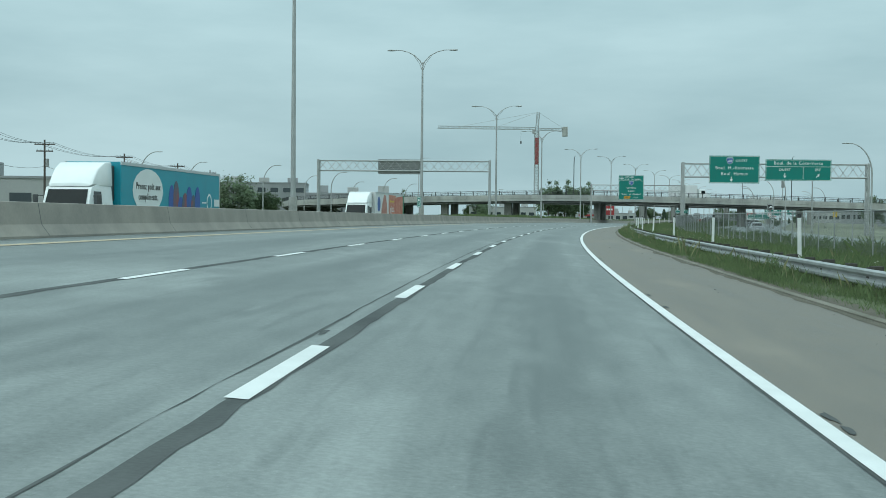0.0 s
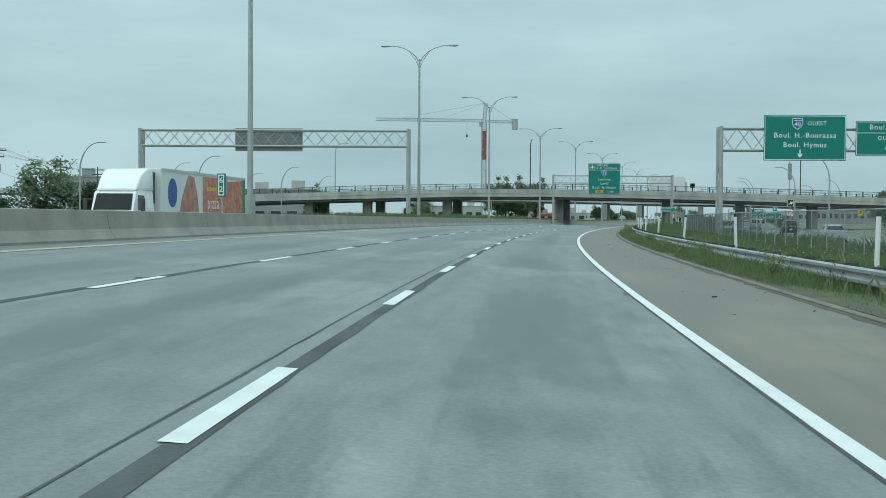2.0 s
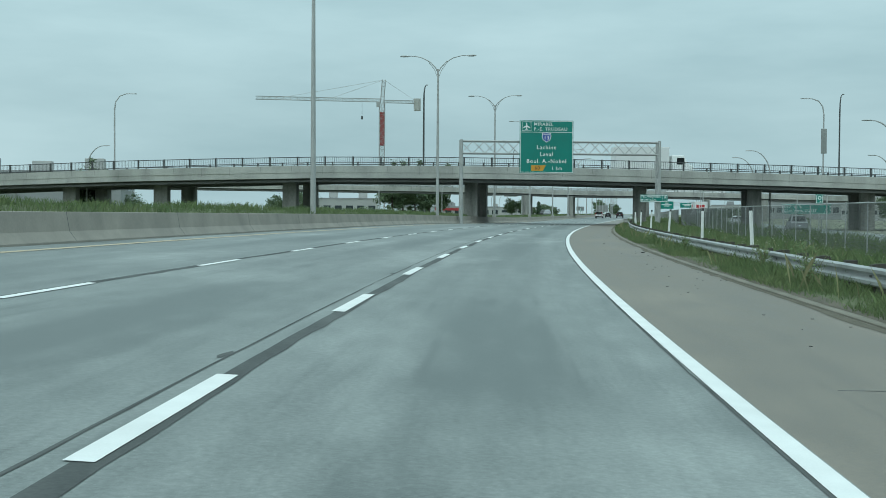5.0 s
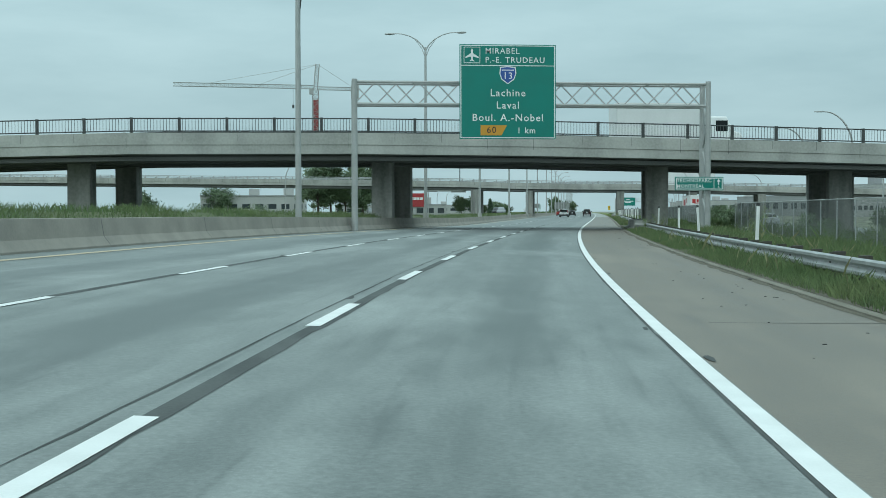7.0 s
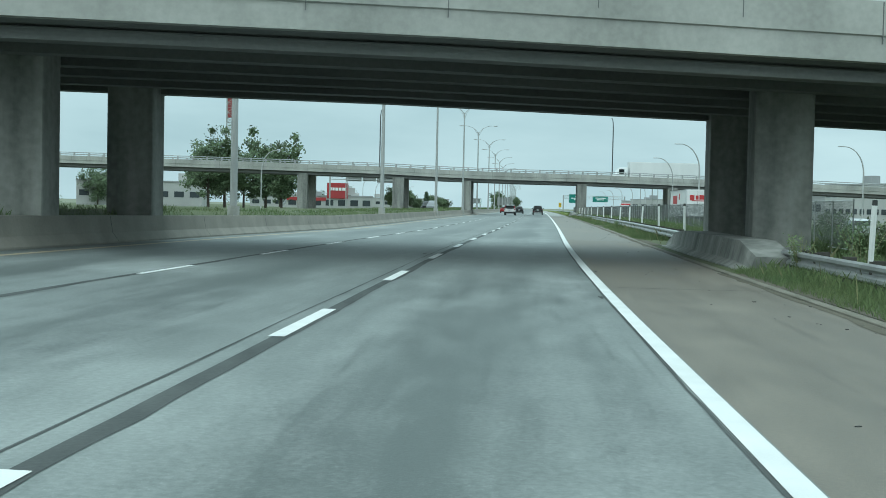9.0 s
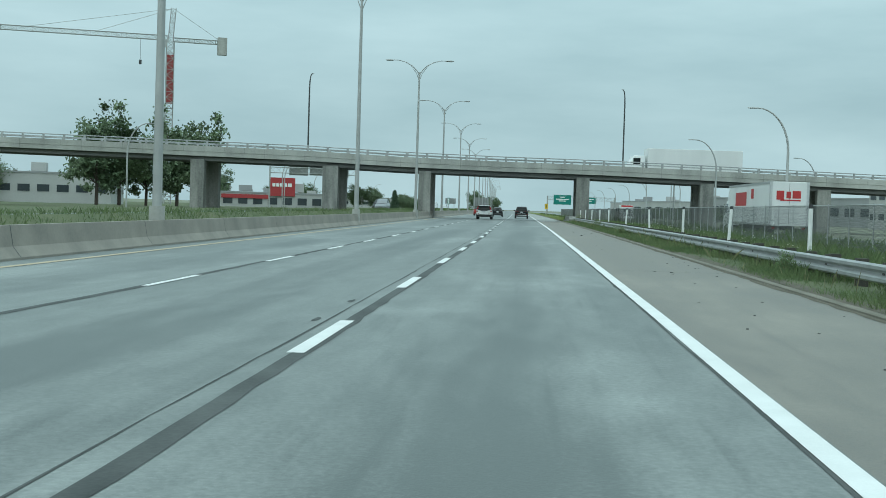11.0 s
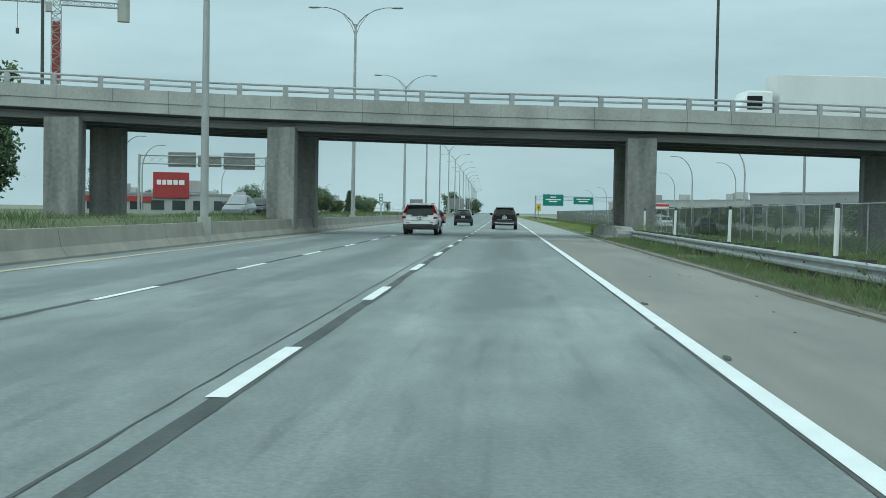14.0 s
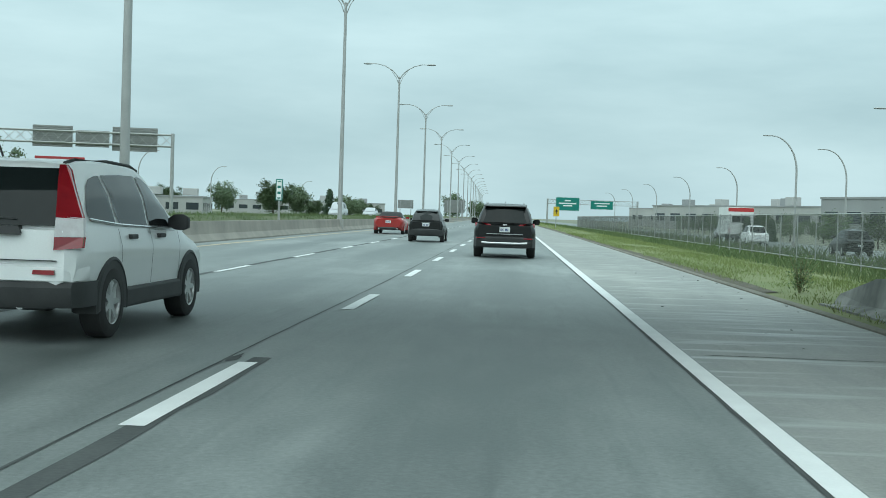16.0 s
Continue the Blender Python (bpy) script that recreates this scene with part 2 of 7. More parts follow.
    bp = n.new("ShaderNodeBump")
    bp.inputs["Strength"].default_value, bp.inputs["Distance"].default_value = 0.35, 0.008
    l.new(noisy(60, (1, 1, 1), 3, geo.outputs["Position"]), bp.inputs["Height"])
    l.new(bp.outputs[0], b.inputs["Normal"])
    return mat


ROAD = road_material("worn_road_concrete", (0.088, 0.102, 0.099), (0.275, 0.298, 0.29))
SHOULDER = road_material("dusty_shoulder_concrete", (0.105, 0.092, 0.075), (0.215, 0.192, 0.158), 0.1)
TAR = material("tar_band", (0.042, 0.047, 0.047), (0.095, 0.102, 0.10), 0.8, spec=0.3, scale=2.5, fine=30, bump=0.25, streak=(1, 0.3, 1), space="World")
WHITE_LINE = material("road_paint_white", (0.72, 0.73, 0.72), (0.60, 0.61, 0.60), 0.6, scale=2, fine=60, bump=0.2, space="World")
YELLOW_LINE = material("road_paint_yellow", (0.46, 0.37, 0.24), (0.36, 0.31, 0.23), 0.65, scale=2, fine=60, bump=0.2, space="World")
SOIL = material("roadside_soil", (0.115, 0.10, 0.075), (0.07, 0.065, 0.045), 0.95, scale=1.5, fine=25, bump=0.5, space="World", dist=0.02)
KERB = material("dirty_kerb_concrete", (0.21, 0.195, 0.16), (0.115, 0.11, 0.082), 0.9, scale=0.7, fine=12, bump=0.4, space="World")
SHOULDER_MID = road_material("dusty_grey_shoulder_concrete", (0.115, 0.108, 0.094), (0.245, 0.23, 0.20), 0.1)
SHOULDER_GREY = road_material("pale_shoulder_concrete", (0.17, 0.175, 0.163), (0.37, 0.375, 0.35), 0.1, 0.24)
PIER = material("stained_pier_concrete", (0.31, 0.31, 0.285), (0.12, 0.125, 0.115), 0.9, scale=0.75, fine=5, bump=0.12, streak=(1.6, 1.6, 0.22), spread=0.42)
CONCRETE = material("weathered_concrete", (0.44, 0.44, 0.41), (0.24, 0.245, 0.225), 0.85, scale=0.6, fine=7, bump=0.15, streak=(0.8, 0.8, 0.4), spread=0.5)
BARRIER = material("barrier_concrete", (0.31, 0.285, 0.245), (0.20, 0.19, 0.17), 0.85, scale=0.8, fine=16, bump=0.3, space="World")
# stained girder concrete, darkened further: shade under the deck is in its colour
SOFFIT = material("shaded_girder_concrete", (0.20, 0.205, 0.195), (0.11, 0.115, 0.11), 0.9, scale=0.5, fine=8, bump=0.15, streak=(0.3, 3, 1))
GRASS = material("verge_grass", (0.06, 0.085, 0.033), (0.105, 0.115, 0.055), 0.95, scale=0.25, fine=6, bump=0.6, space="World", dist=0.06)
BLADE_LIGHT = material("mown_grass_blades", (0.15, 0.205, 0.06), (0.225, 0.26, 0.095), 0.85, scale=0.3, fine=3, bump=0, space="World", island=0.25)
GRASS_LIGHT = material("mown_verge_grass", (0.12, 0.16, 0.055), (0.19, 0.20, 0.09), 0.95, scale=0.3, fine=6, bump=0.5, space="World", dist=0.05)
BLADE = material("grass_blades", (0.075, 0.125, 0.045), (0.135, 0.17, 0.07), 0.85, scale=0.35, fine=3, bump=0, space="World", island=0.28)
FIELD = material("far_ground", (0.13, 0.15, 0.085), (0.20, 0.20, 0.16), 0.95, scale=0.02, fine=0.6, bump=0, space="World")
GALV = material("galvanised_steel", (0.42, 0.43, 0.43), (0.27, 0.28, 0.275), 0.5, 0.5, scale=2, fine=30, bump=0.08)
STEEL = material("grey_painted_steel", (0.40, 0.41, 0.40), (0.31, 0.32, 0.31), 0.55, 0.3, scale=1.5, fine=25, bump=0.08)
DARK_STEEL = material("dark_steel", (0.045, 0.05, 0.05), (0.075, 0.08, 0.08), 0.5, 0.4, scale=2, fine=30, bump=0.05)
SIGN_GREEN = material("sign_green", (0.003, 0.185, 0.145), (0.005, 0.16, 0.125), 0.45, scale=0.8, fine=20, bump=0.03)
SIGN_WHITE = material("sign_white", (0.75, 0.77, 0.76), (0.68, 0.70, 0.69), 0.5, scale=1, fine=30, bump=0)
SIGN_BACK = material("sign_back_aluminium", (0.30, 0.31, 0.30), (0.23, 0.24, 0.23), 0.5, 0.5, scale=1.2, fine=20, bump=0.05)

# ---------- ground, carriageway and verges ----------
def structure(name, mesh, mat, label, category, smooth=False, kind="structure"):
    return tagged(part(name, mesh, mat, smooth=smooth), label, category, kind=kind)


FAR = 2600
gm = Mesh().add([(-FAR, -600, -1.4), (FAR, -600, -1.4), (FAR, 4600, -1.4), (-FAR, 4600, -1.4)], [(0, 1, 2, 3)])
structure("ground", gm, FIELD, "flat dull green and grey open ground reaching the horizon", "ground")
LAST = 1400.0
road = structure("road", strip([(-12.5, 0), (-11.1, 0), (-7.4, 0), (-3.7, 0), (0.10, 0)], Y0, LAST, 4), ROAD, "worn grey concrete motorway carriageway with three lanes and stained wheel tracks", "road")
structure("pavement_shoulder_bridge", strip([(0.10, -0.004), (1.5, -0.004), (2.86, -0.004)], 441, LAST, 4), SHOULDER_GREY, "pale grey concrete hard shoulder under and beyond the overpass", "shoulder")
structure("pavement_shoulder_dusty", strip([(0.10, -0.004), (1.5, -0.004), (2.86, -0.004)], 300, 441, 4), SHOULDER_MID, "dusty grey concrete hard shoulder between the overpasses", "shoulder")
shoulder = structure("pavement_shoulder", strip([(0.10, -0.004), (1.5, -0.004), (2.86, -0.004)], Y0, 300, 4), SHOULDER, "dusty brown-grey concrete hard shoulder beside the right lane", "shoulder")
structure("kerb", solid([(2.85, -0.3), (2.85, 0.02), (2.88, 0.035), (2.96, 0.04), (3.0, 0.03), (3.0, -0.3)], Y0, LAST, 4), KERB, "low dirty concrete kerb along the shoulder", "kerb")
VERGE = [(3.0, 0.03), (3.3, 0.06), (4.2, 0.06), (6.0, -0.02), (9.0, -0.2), (13.0, -0.4), (14.5, -0.5)]
structure("ground_verge", strip(VERGE, Y0, 448, 4), GRASS, "rough grassy verge behind the kerb", "grass")
structure("ground_verge_mown", strip(VERGE, 448, LAST, 4), GRASS_LIGHT, "bright mown grassy verge beyond the overpass", "grass")
structure("road_service", strip([(14.5, -0.46), (20, -0.44), (27.0, -0.46)], Y0, LAST, 6), ROAD, "grey asphalt service road beyond the fence", "road")
structure("ground_yard", strip([(27.0, -0.5), (40, -0.5), (95, -0.55)], Y0, LAST, 10), FIELD, "dusty yard ground beside the service road", "ground")
structure("median_barrier", solid([(-13.15, -0.3), (-13.15, 0.05), (-12.98, 0.28), (-12.9, 0.74), (-12.68, 0.74), (-12.6, 0.28), (-12.42, 0.05), (-12.42, -0.3)], Y0, LAST, 4), BARRIER, "long weathered concrete median barrier with stained face", "barrier")
def mound(y):
    """How far the median bank stands up behind its barrier."""
    return float(np.interp(y, [90, 170], [0.5, 1.0]))


def sheet(lats, y0, y1, step):
    """A sheet at true heights: pairs of lat and a height over the oncoming carriageway."""
    m = Mesh()
    n = int((y1 - y0) / step)
    st = [y0 + (y1 - y0) * i / n for i in range(n + 1)]
    m.loft([[P(y, l, (gz(y, l) + h * mound(y)) if l > -16 else oz(y) + h, True) for l, h in lats] for y in st], closed=False)
    m.uv = [(l, s_of_y(y)) for y in st for l, h in lats]
    return m.faces(0, 0, 1)


structure("ground_median", sheet([(-17.2, -0.02), (-16.3, 0.45), (-15.4, 0.85), (-14.3, 0.9), (-13.15, 0.55)], Y0, LAST, 4), GRASS, "overgrown grass strip behind the median barrier", "grass")
structure("road_opposite", sheet([(-28.8, 0), (-23, 0.05), (-17.2, 0)], Y0, LAST, 6), ROAD, "grey oncoming carriageway beyond the median", "road")
structure("ground_left", sheet([(-170.0, -0.9), (-90, -0.7), (-55, -0.4), (-40, -0.1), (-28.8, -0.02)], Y0, LAST, 10), GRASS, "grassy ground beyond the oncoming carriageway", "grass")

# lane markings
PERIOD, DASH = 8.868, 3.1


LANE_Y = [-60, 20, 48, 80, 107, 133, 160, 220, 250, 270, 330, 358, 380, 412, 430, 447, 456, 900]
LANE_D = [-0.06, -0.06, -0.08, -0.03, 0.01, 0.08, 0.04, -0.02, 0.10, 0.17, 0.13, 0.13, 0.01, -0.09, -0.10, -0.05, 0.0, 0.0]


def wander(y, lat):
    """How far the lane joint nearest the right lane strays from its even spacing."""
    return float(np.interp(y, LANE_Y, LANE_D)) if -5 < lat < -2 else 0.0


def mark(l0, l1, s0, s1, z):
    n = max(1, int((s1 - s0) / 3.0))
    m = Mesh()
    for i in range(n):
        a, b = y_of_s(s0 + (s1 - s0) * i / n), y_of_s(s0 + (s1 - s0) * (i + 1) / n)
        da, db = wander(a, l0), wander(b, l0)
        m.add([P(a, l0 + da, z), P(a, l1 + da, z), P(b, l1 + db, z), P(b, l0 + db, z)], [(0, 1, 2, 3)])
    return m.faces(0, 0, 1)


def band(l0, l1, y0, y1, z, wob, seed):
    """A band of tar with an uneven edge."""
    rings = []
    n = int((y1 - y0) / 0.7)
    for i in range(n + 1):
        y = y0 + (y1 - y0) * i / n
        w = noise.noise(Vector((seed, y * 0.21, 0))) * wob + noise.noise(Vector((seed, y * 1.3, 4))) * wob * 0.7
        d = wander(y, l0)
        rings.append([P(y, l0 + d + w * 0.3, z), P(y, l1 + d + w, z)])
    return Mesh().loft(rings, closed=False).faces(0, 0, 1)


DASH0 = 7.38
WARP_S = [10, 26.6, 37, 46.3, 54.8, 64.3, 80.4, 89.8, 104.5, 131.9, 141.3, 151.1, 213.1, 228.8, 238.1, 255.7, 318.6, 327.1, 336, 344.4, 353.2, 370.1, 388.3, 397.1, 406.3, 425.1, 432.4, 441.3, 451.1]
WARP_D = [0.03, 1.6, 2.9, 3.7, 4.5, 5.7, 7.5, 8.2, 8.5, 9.11, 9.26, 9.13, 8.31, 8.04, 8.05, 8.14, 8.46, 8.5, 8.38, 7.55, 8.05, 7.55, 7.45, 7.81, 7.95, 7.5, 7.43, 7.54, 7.64]   # the crews did not pace it evenly
part("edge_line", strip([(-0.085, 0.008), (0.08, 0.008)], Y0, 900, 4), WHITE_LINE, road, "solid white edge line")
part("edge_line", strip([(-11.62, 0.008), (-11.40, 0.008)], Y0, 900, 4), YELLOW_LINE, road, "worn yellow edge line")
part("tar_band", band(-3.74, -3.58, Y0, 447, 0.004, 0.055, 1.0), TAR, road, "dark tar band along the lane joint")
part("tar_band", band(-7.52, -7.38, Y0, 700, 0.004, 0.08, 5.0), TAR, road, "dark tar band along the lane joint")
part("seam", band(-3.95, -3.928, Y0, 600, 0.0045, 0.035, 11.0), TAR, road, "thin dark seam")
part("seam", band(-0.118, -0.083, Y0, 700, 0.0045, 0.035, 21.0), TAR, road, "dark seam beside the edge line")
for i in range(-6, 70):
    s = DASH0 + PERIOD * i
    s += float(np.interp(s, WARP_S, WARP_D))
    part("lane_dash", mark(-3.778, -3.622, s, s + DASH, 0.009), WHITE_LINE, road)
    part("lane_dash", mark(-7.47, -7.34, s - 0.8, s - 0.8 + DASH, 0.009), WHITE_LINE, road)


# ---------- overpasses ----------
def overpass(name, label, line, z_face, z_soffit, depth, rail_dark):
    """line: points (x, y) of the near edge from left to right with the height of the parapet's top; depth: width of the deck."""
    top = thing(name, Matrix(), label, "bridge")
    pts = [Vector(p) for p in line]
    n = len(pts)

    def off(i, d):
        t = (pts[min(i + 1, n - 1)] - pts[max(i - 1, 0)])
        t.z = 0
        t.normalize()
        return Vector((-t.y, t.x, 0)) * d

    def sweep(prof):
        return Mesh().loft([[pts[i] + off(i, d) + Vector((0, 0, h)) for d, h in prof] for i in range(n)])
    part("parapet", sweep([(0, 0), (0.0, -z_face * 0.56), (0.05, -z_face * 0.58), (0.05, -z_face), (0.35, -z_face), (0.45, -0.05), (0.3, 0)]), CONCRETE, top, "pale weathered concrete parapet")
    part("parapet", sweep([(depth, 0), (depth, -z_face), (depth - 0.35, -z_face), (depth - 0.45, -0.05), (depth - 0.3, 0)]), CONCRETE, top)
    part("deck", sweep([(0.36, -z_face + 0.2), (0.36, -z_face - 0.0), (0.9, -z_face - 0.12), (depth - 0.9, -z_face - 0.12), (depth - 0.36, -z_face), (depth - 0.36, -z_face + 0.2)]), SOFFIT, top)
    g = int(depth / 2.4)
    for k in range(g + 1):
        d = 0.62 + (depth - 1.84) * k / g
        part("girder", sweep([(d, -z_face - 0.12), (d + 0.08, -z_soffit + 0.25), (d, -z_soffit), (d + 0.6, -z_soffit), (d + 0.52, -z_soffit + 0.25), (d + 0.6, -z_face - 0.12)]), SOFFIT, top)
    return top, pts, off


o1_line = [(-67, 400, 2.6), (-66, 360, 3.4), (-65, 335, 4.1), (-63, 318, 4.6), (-59, 306, 4.9), (-52, 298, 5.1), (-40, 291, 5.4), (-22.6, 282, 5.8), (-10, 278.8, 6.05), (0, 277.8, 6.25), (14, 277.6, 6.3), (26, 277.6, 6.2), (39, 277.6, 5.95), (51, 277.7, 5.7), (62, 278, 5.4), (100, 281, 4.5), (160, 292, 3.2)]
o1, o1p, o1off = overpass("overpass", "curved grey concrete overpass with dark steel railings over the motorway", o1_line, 1.35, 1.74, 14.2, True)
o2_line = [(-160, 466, 9.6), (-60, 457, 8.4), (0, 451.5, 7.8), (39, 448.3, 7.3), (50, 447.2, 6.95), (61.5, 446.1, 6.78), (73.5, 444.9, 6.72), (85, 443.7, 6.5), (110, 441.5, 6.0), (150, 438, 5.0), (220, 432, 3.4)]
o2, o2p, o2off = overpass("overpass", "straight pale concrete overpass with galvanised pipe railings over the motorway", o2_line, 1.15, 1.66, 9.5, False)


def pier(parent, l0, l1, y0, y1, ztop, label=""):
    """A wall pier that stands along the road."""
    q = [P(y0, l0, 0, True), P(y0, l1, 0, True), P(y1, l1, 0, True), P(y1, l0, 0, True)]
    vs = [Vector((p.x, p.y, z)) for z in (-1.3, ztop) for p in q]
    part("pier", Mesh().add(vs, [(3, 2, 1, 0), (4, 5, 6, 7), (0, 1, 5, 4), (1, 2, 6, 5), (2, 3, 7, 6), (3, 0, 4, 7)]), PIER, parent, label, bevel=0.08)


def pier_pair(parent, y, line, lats, gaps):
    """Two wall piers, one behind the other, under a deck whose near edge runs along line; gaps: where they begin and end behind that edge."""
    for l0, l1 in lats:
        c = P(y, (l0 + l1) / 2, 0, True)
        edge = float(np.interp(c.x, [q[0] for q in line], [q[1] for q in line]))
        top = float(np.interp(c.x, [q[0] for q in line], [q[2] for q in line])) - 1.5
        shift = (l0 + l1) / 2 * math.sin(heading(edge))
        for g0, g1 in gaps:
            pier(parent, l0, l1, edge + g0 + shift, edge + g1 + shift, top)


pier_pair(o1, 283, o1_line, ((4.46, 5.97), (-14.1, -12.68), (17.2, 18.8), (30, 31.6), (-34.0, -32.4), (-48.8, -47.2), (-60.6, -59)), ((4.2, 5.3), (12.3, 13.5)))
pier_pair(o2, 447, o2_line, ((4.43, 5.95), (-13.95, -12.53), (19.0, 20.6), (33, 34.6), (-25, -23.2), (-40, -38.4)), ((0.35, 1.5), (7.1, 8.3)))


def railing(parent, pts, off, d, dark):
    """Posts and rails on a parapet, d metres in from its near edge."""
    mat = DARK_STEEL if dark else GALV
    hgt = 0.92 if dark else 0.56
    run, segs = 0.0, []
    for i in range(len(pts) - 1):
        segs.append((pts[i] + off(i, d), pts[i + 1] + off(i + 1, d)))
    for k, z in enumerate((hgt, 0.12) if dark else (hgt, 0.28)):
        part("rail", Mesh().pipe([segs[0][0] + Vector((0, 0, z))] + [b + Vector((0, 0, z)) for a, b in segs], 0.04 if dark else 0.06, n=6), mat, parent)
    gap = 3.0 if dark else 2.3
    left = 0.0
    bars = Mesh()
    for a, b in segs:
        L = (b - a).length
        x = left
        while x < L:
            p = a + (b - a) * (x / L)
            if -70 < p.x < 110:
                if dark:
                    part("rail_post", Mesh().box(p.x - 0.09, p.x + 0.09, p.y - 0.08, p.y + 0.08, p.z - 0.02, p.z + hgt + 0.06), mat, parent)
                else:
                    part("rail_post", Mesh().box(p.x - 0.13, p.x + 0.13, p.y - 0.06, p.y + 0.06, p.z - 0.02, p.z + hgt + 0.03), mat, parent)
                if dark and d < 1:
                    for q in range(1, 15):
                        c = p + (b - a).normalized() * (gap * q / 15)
                        bars.rod(c + Vector((0, 0, 0.12)), c + Vector((0, 0, hgt)), 0.014, n=4, caps=False)
            x += gap
        left = x - L
    if bars.v:
        tagged(part("railing_infill", bars, mat, parent), kind="stuff")


railing(o1, o1p, o1off, 0.2, True)
railing(o1, o1p, o1off, 14.0, True)
railing(o2, o2p, o2off, 0.2, False)
railing(o2, o2p, o2off, 9.3, False)
# vertical joints in the parapets
for top, pts, off, gap, h in ((o1, o1p, o1off, 3.0, 1.0), (o2, o2p, o2off, 2.3, 1.2)):
    for i in range(len(pts) - 1):
        a, b = pts[i], pts[i + 1]
        if b.x < -45 or a.x > 100:
            continue
        n = max(1, int((b - a).length / gap))
        for k in range(n):
            p = a + (b - a) * (k / n)
            part("joint", Mesh().box(p.x - 0.012, p.x + 0.012, p.y - 0.006, p.y + 0.02, p.z - h * (0.95 if k % 3 == 0 else 0.55), p.z - 0.02), SOFFIT, top)

# ---------- sign gantries ----------
def gantry(xa, xb, y, ztop, zbot, label):
    g = thing("sign_gantry", pose((xa + xb) / 2, y, 0), label, "gantry")
    h = (xb - xa) / 2
    for s in (-1, 1):
        for d in (-0.55, 0.55):
            part("post", Mesh().rod((s * h, d, -0.9), (s * h, d, ztop + 0.15), 0.17, 0.15, 10), STEEL, g, smooth=True)
        z, k = 0.8, 1
        while z < zbot:
            part("brace", Mesh().rod((s * h, -0.55 * k, z), (s * h, 0.55 * k, z + 1.3), 0.06, n=6), STEEL, g)
            z += 1.3
            k = -k
    for d in (-0.55, 0.55):
        for z in (ztop, zbot):
            part("chord", Mesh().rod((-h, d, z), (h, d, z), 0.075, n=8), STEEL, g, smooth=True)
        n = int(2 * h / 1.15)
        for i in range(n):
            a, b = -h + 2 * h * i / n, -h + 2 * h * (i + 1) / n
            part("web", Mesh().rod((a, d, ztop if (i + (d > 0)) % 2 else zbot), (b, d, zbot if (i + (d > 0)) % 2 else ztop), 0.035, n=6), STEEL, g)
    n = int(2 * h / 3)
    for i in range(n + 1):
        a = -h + 2 * h * i / n
        for z in (ztop, zbot):
            part("cross_tie", Mesh().rod((a, -0.55, z), (a, 0.55, z), 0.035, n=6), STEEL, g)
    return g


G1 = gantry(-28.0, -4.75, 167, 8.7, 7.35, "grey steel truss sign gantry over the oncoming carriageway")
G2 = gantry(19.15, 41.2, 152.3, 7.95, 6.35, "grey steel truss sign gantry beside the motorway")
G3 = gantry(14.2, 33.85, 266.0, 8.3, 7.1, "grey steel truss sign gantry across the motorway before the overpass")


# ---------- median street lamps ----------
def median_lamp():
    l = thing("street_lamp", Matrix(), "tall grey steel street lamp with two curved arms on the median", "street lamp", "median street lamps")
    part("pole", Mesh().rod((0, 0, -2.2), (0, 0, 14.6), 0.17, 0.085, 12), STEEL, l, smooth=True)
    part("base", Mesh().rod((0, 0, -2.2), (0, 0, 0.7), 0.27, 0.25, 12), CONCRETE, l, smooth=True)
    for s in (-1, 1):
        pts = [(0, 0, 14.3), (s * 0.25, 0, 14.75), (s * 0.75, 0, 15.25), (s * 1.4, 0, 15.6), (s * 2.1, 0, 15.78), (s * 2.7, 0, 15.8)]
        part("arm", Mesh().pipe(pts, 0.055, 0.035), STEEL, l, smooth=True)
        part("arm_brace", Mesh().pipe([(0, 0, 13.7), (s * 0.3, 0, 14.5), (s * 0.9, 0, 15.3)], 0.03, 0.025), STEEL, l, smooth=True)
        hd = Mesh().loft([[(s * x, w * math.cos(a), 15.8 + hh * math.sin(a) - 0.02) for a in [2 * math.pi * k / 10 for k in range(10)]] for x, w, hh in ((2.6, 0.05, 0.04), (2.8, 0.14, 0.08), (3.2, 0.17, 0.09), (3.45, 0.10, 0.05))])
        part("lamp_head", hd, STEEL, l, "grey lamp head", smooth=True)
    return l


LAMPS = [(20, -16.6), (70, -16.6), (118.9, -16.05), (167.3, -14.58), (207.4, -13.37), (253.1, -12.95), (299, -13.25), (341, -13.0), (383.8, -12.8), (426.6, -12.65), (471.4, -12.92), (514.3, -12.7)]
while LAMPS[-1][0] < 1100:
    LAMPS.append((LAMPS[-1][0] + 38, -12.7))
LAMP_Y, LAMP_Z = (118, 167, 207, 253, 299, 514, 620, 720), (1.6, 0.55, 0.0, -0.45, 0.4, 0.1, -0.9, -1.4)   # footings follow the median's height
first = median_lamp()
for i, (y, lat) in enumerate(LAMPS):
    p = P(y, lat, float(np.interp(y, LAMP_Y, LAMP_Z)), True)
    m = Matrix.Translation(p) @ pose(0, 0, 0, 0, 0, -math.degrees(heading(y)))
    if i == 0:
        first.matrix_basis = m
    else:
        copy_thing(first, m)


# ---------- vehicles ----------
def paint(name, c, coat=0.6, rough=0.35):
    return material(name, c, tuple(k * 0.9 for k in c), rough, scale=1.5, fine=60, bump=0.0, coat=coat, spec=0.3)


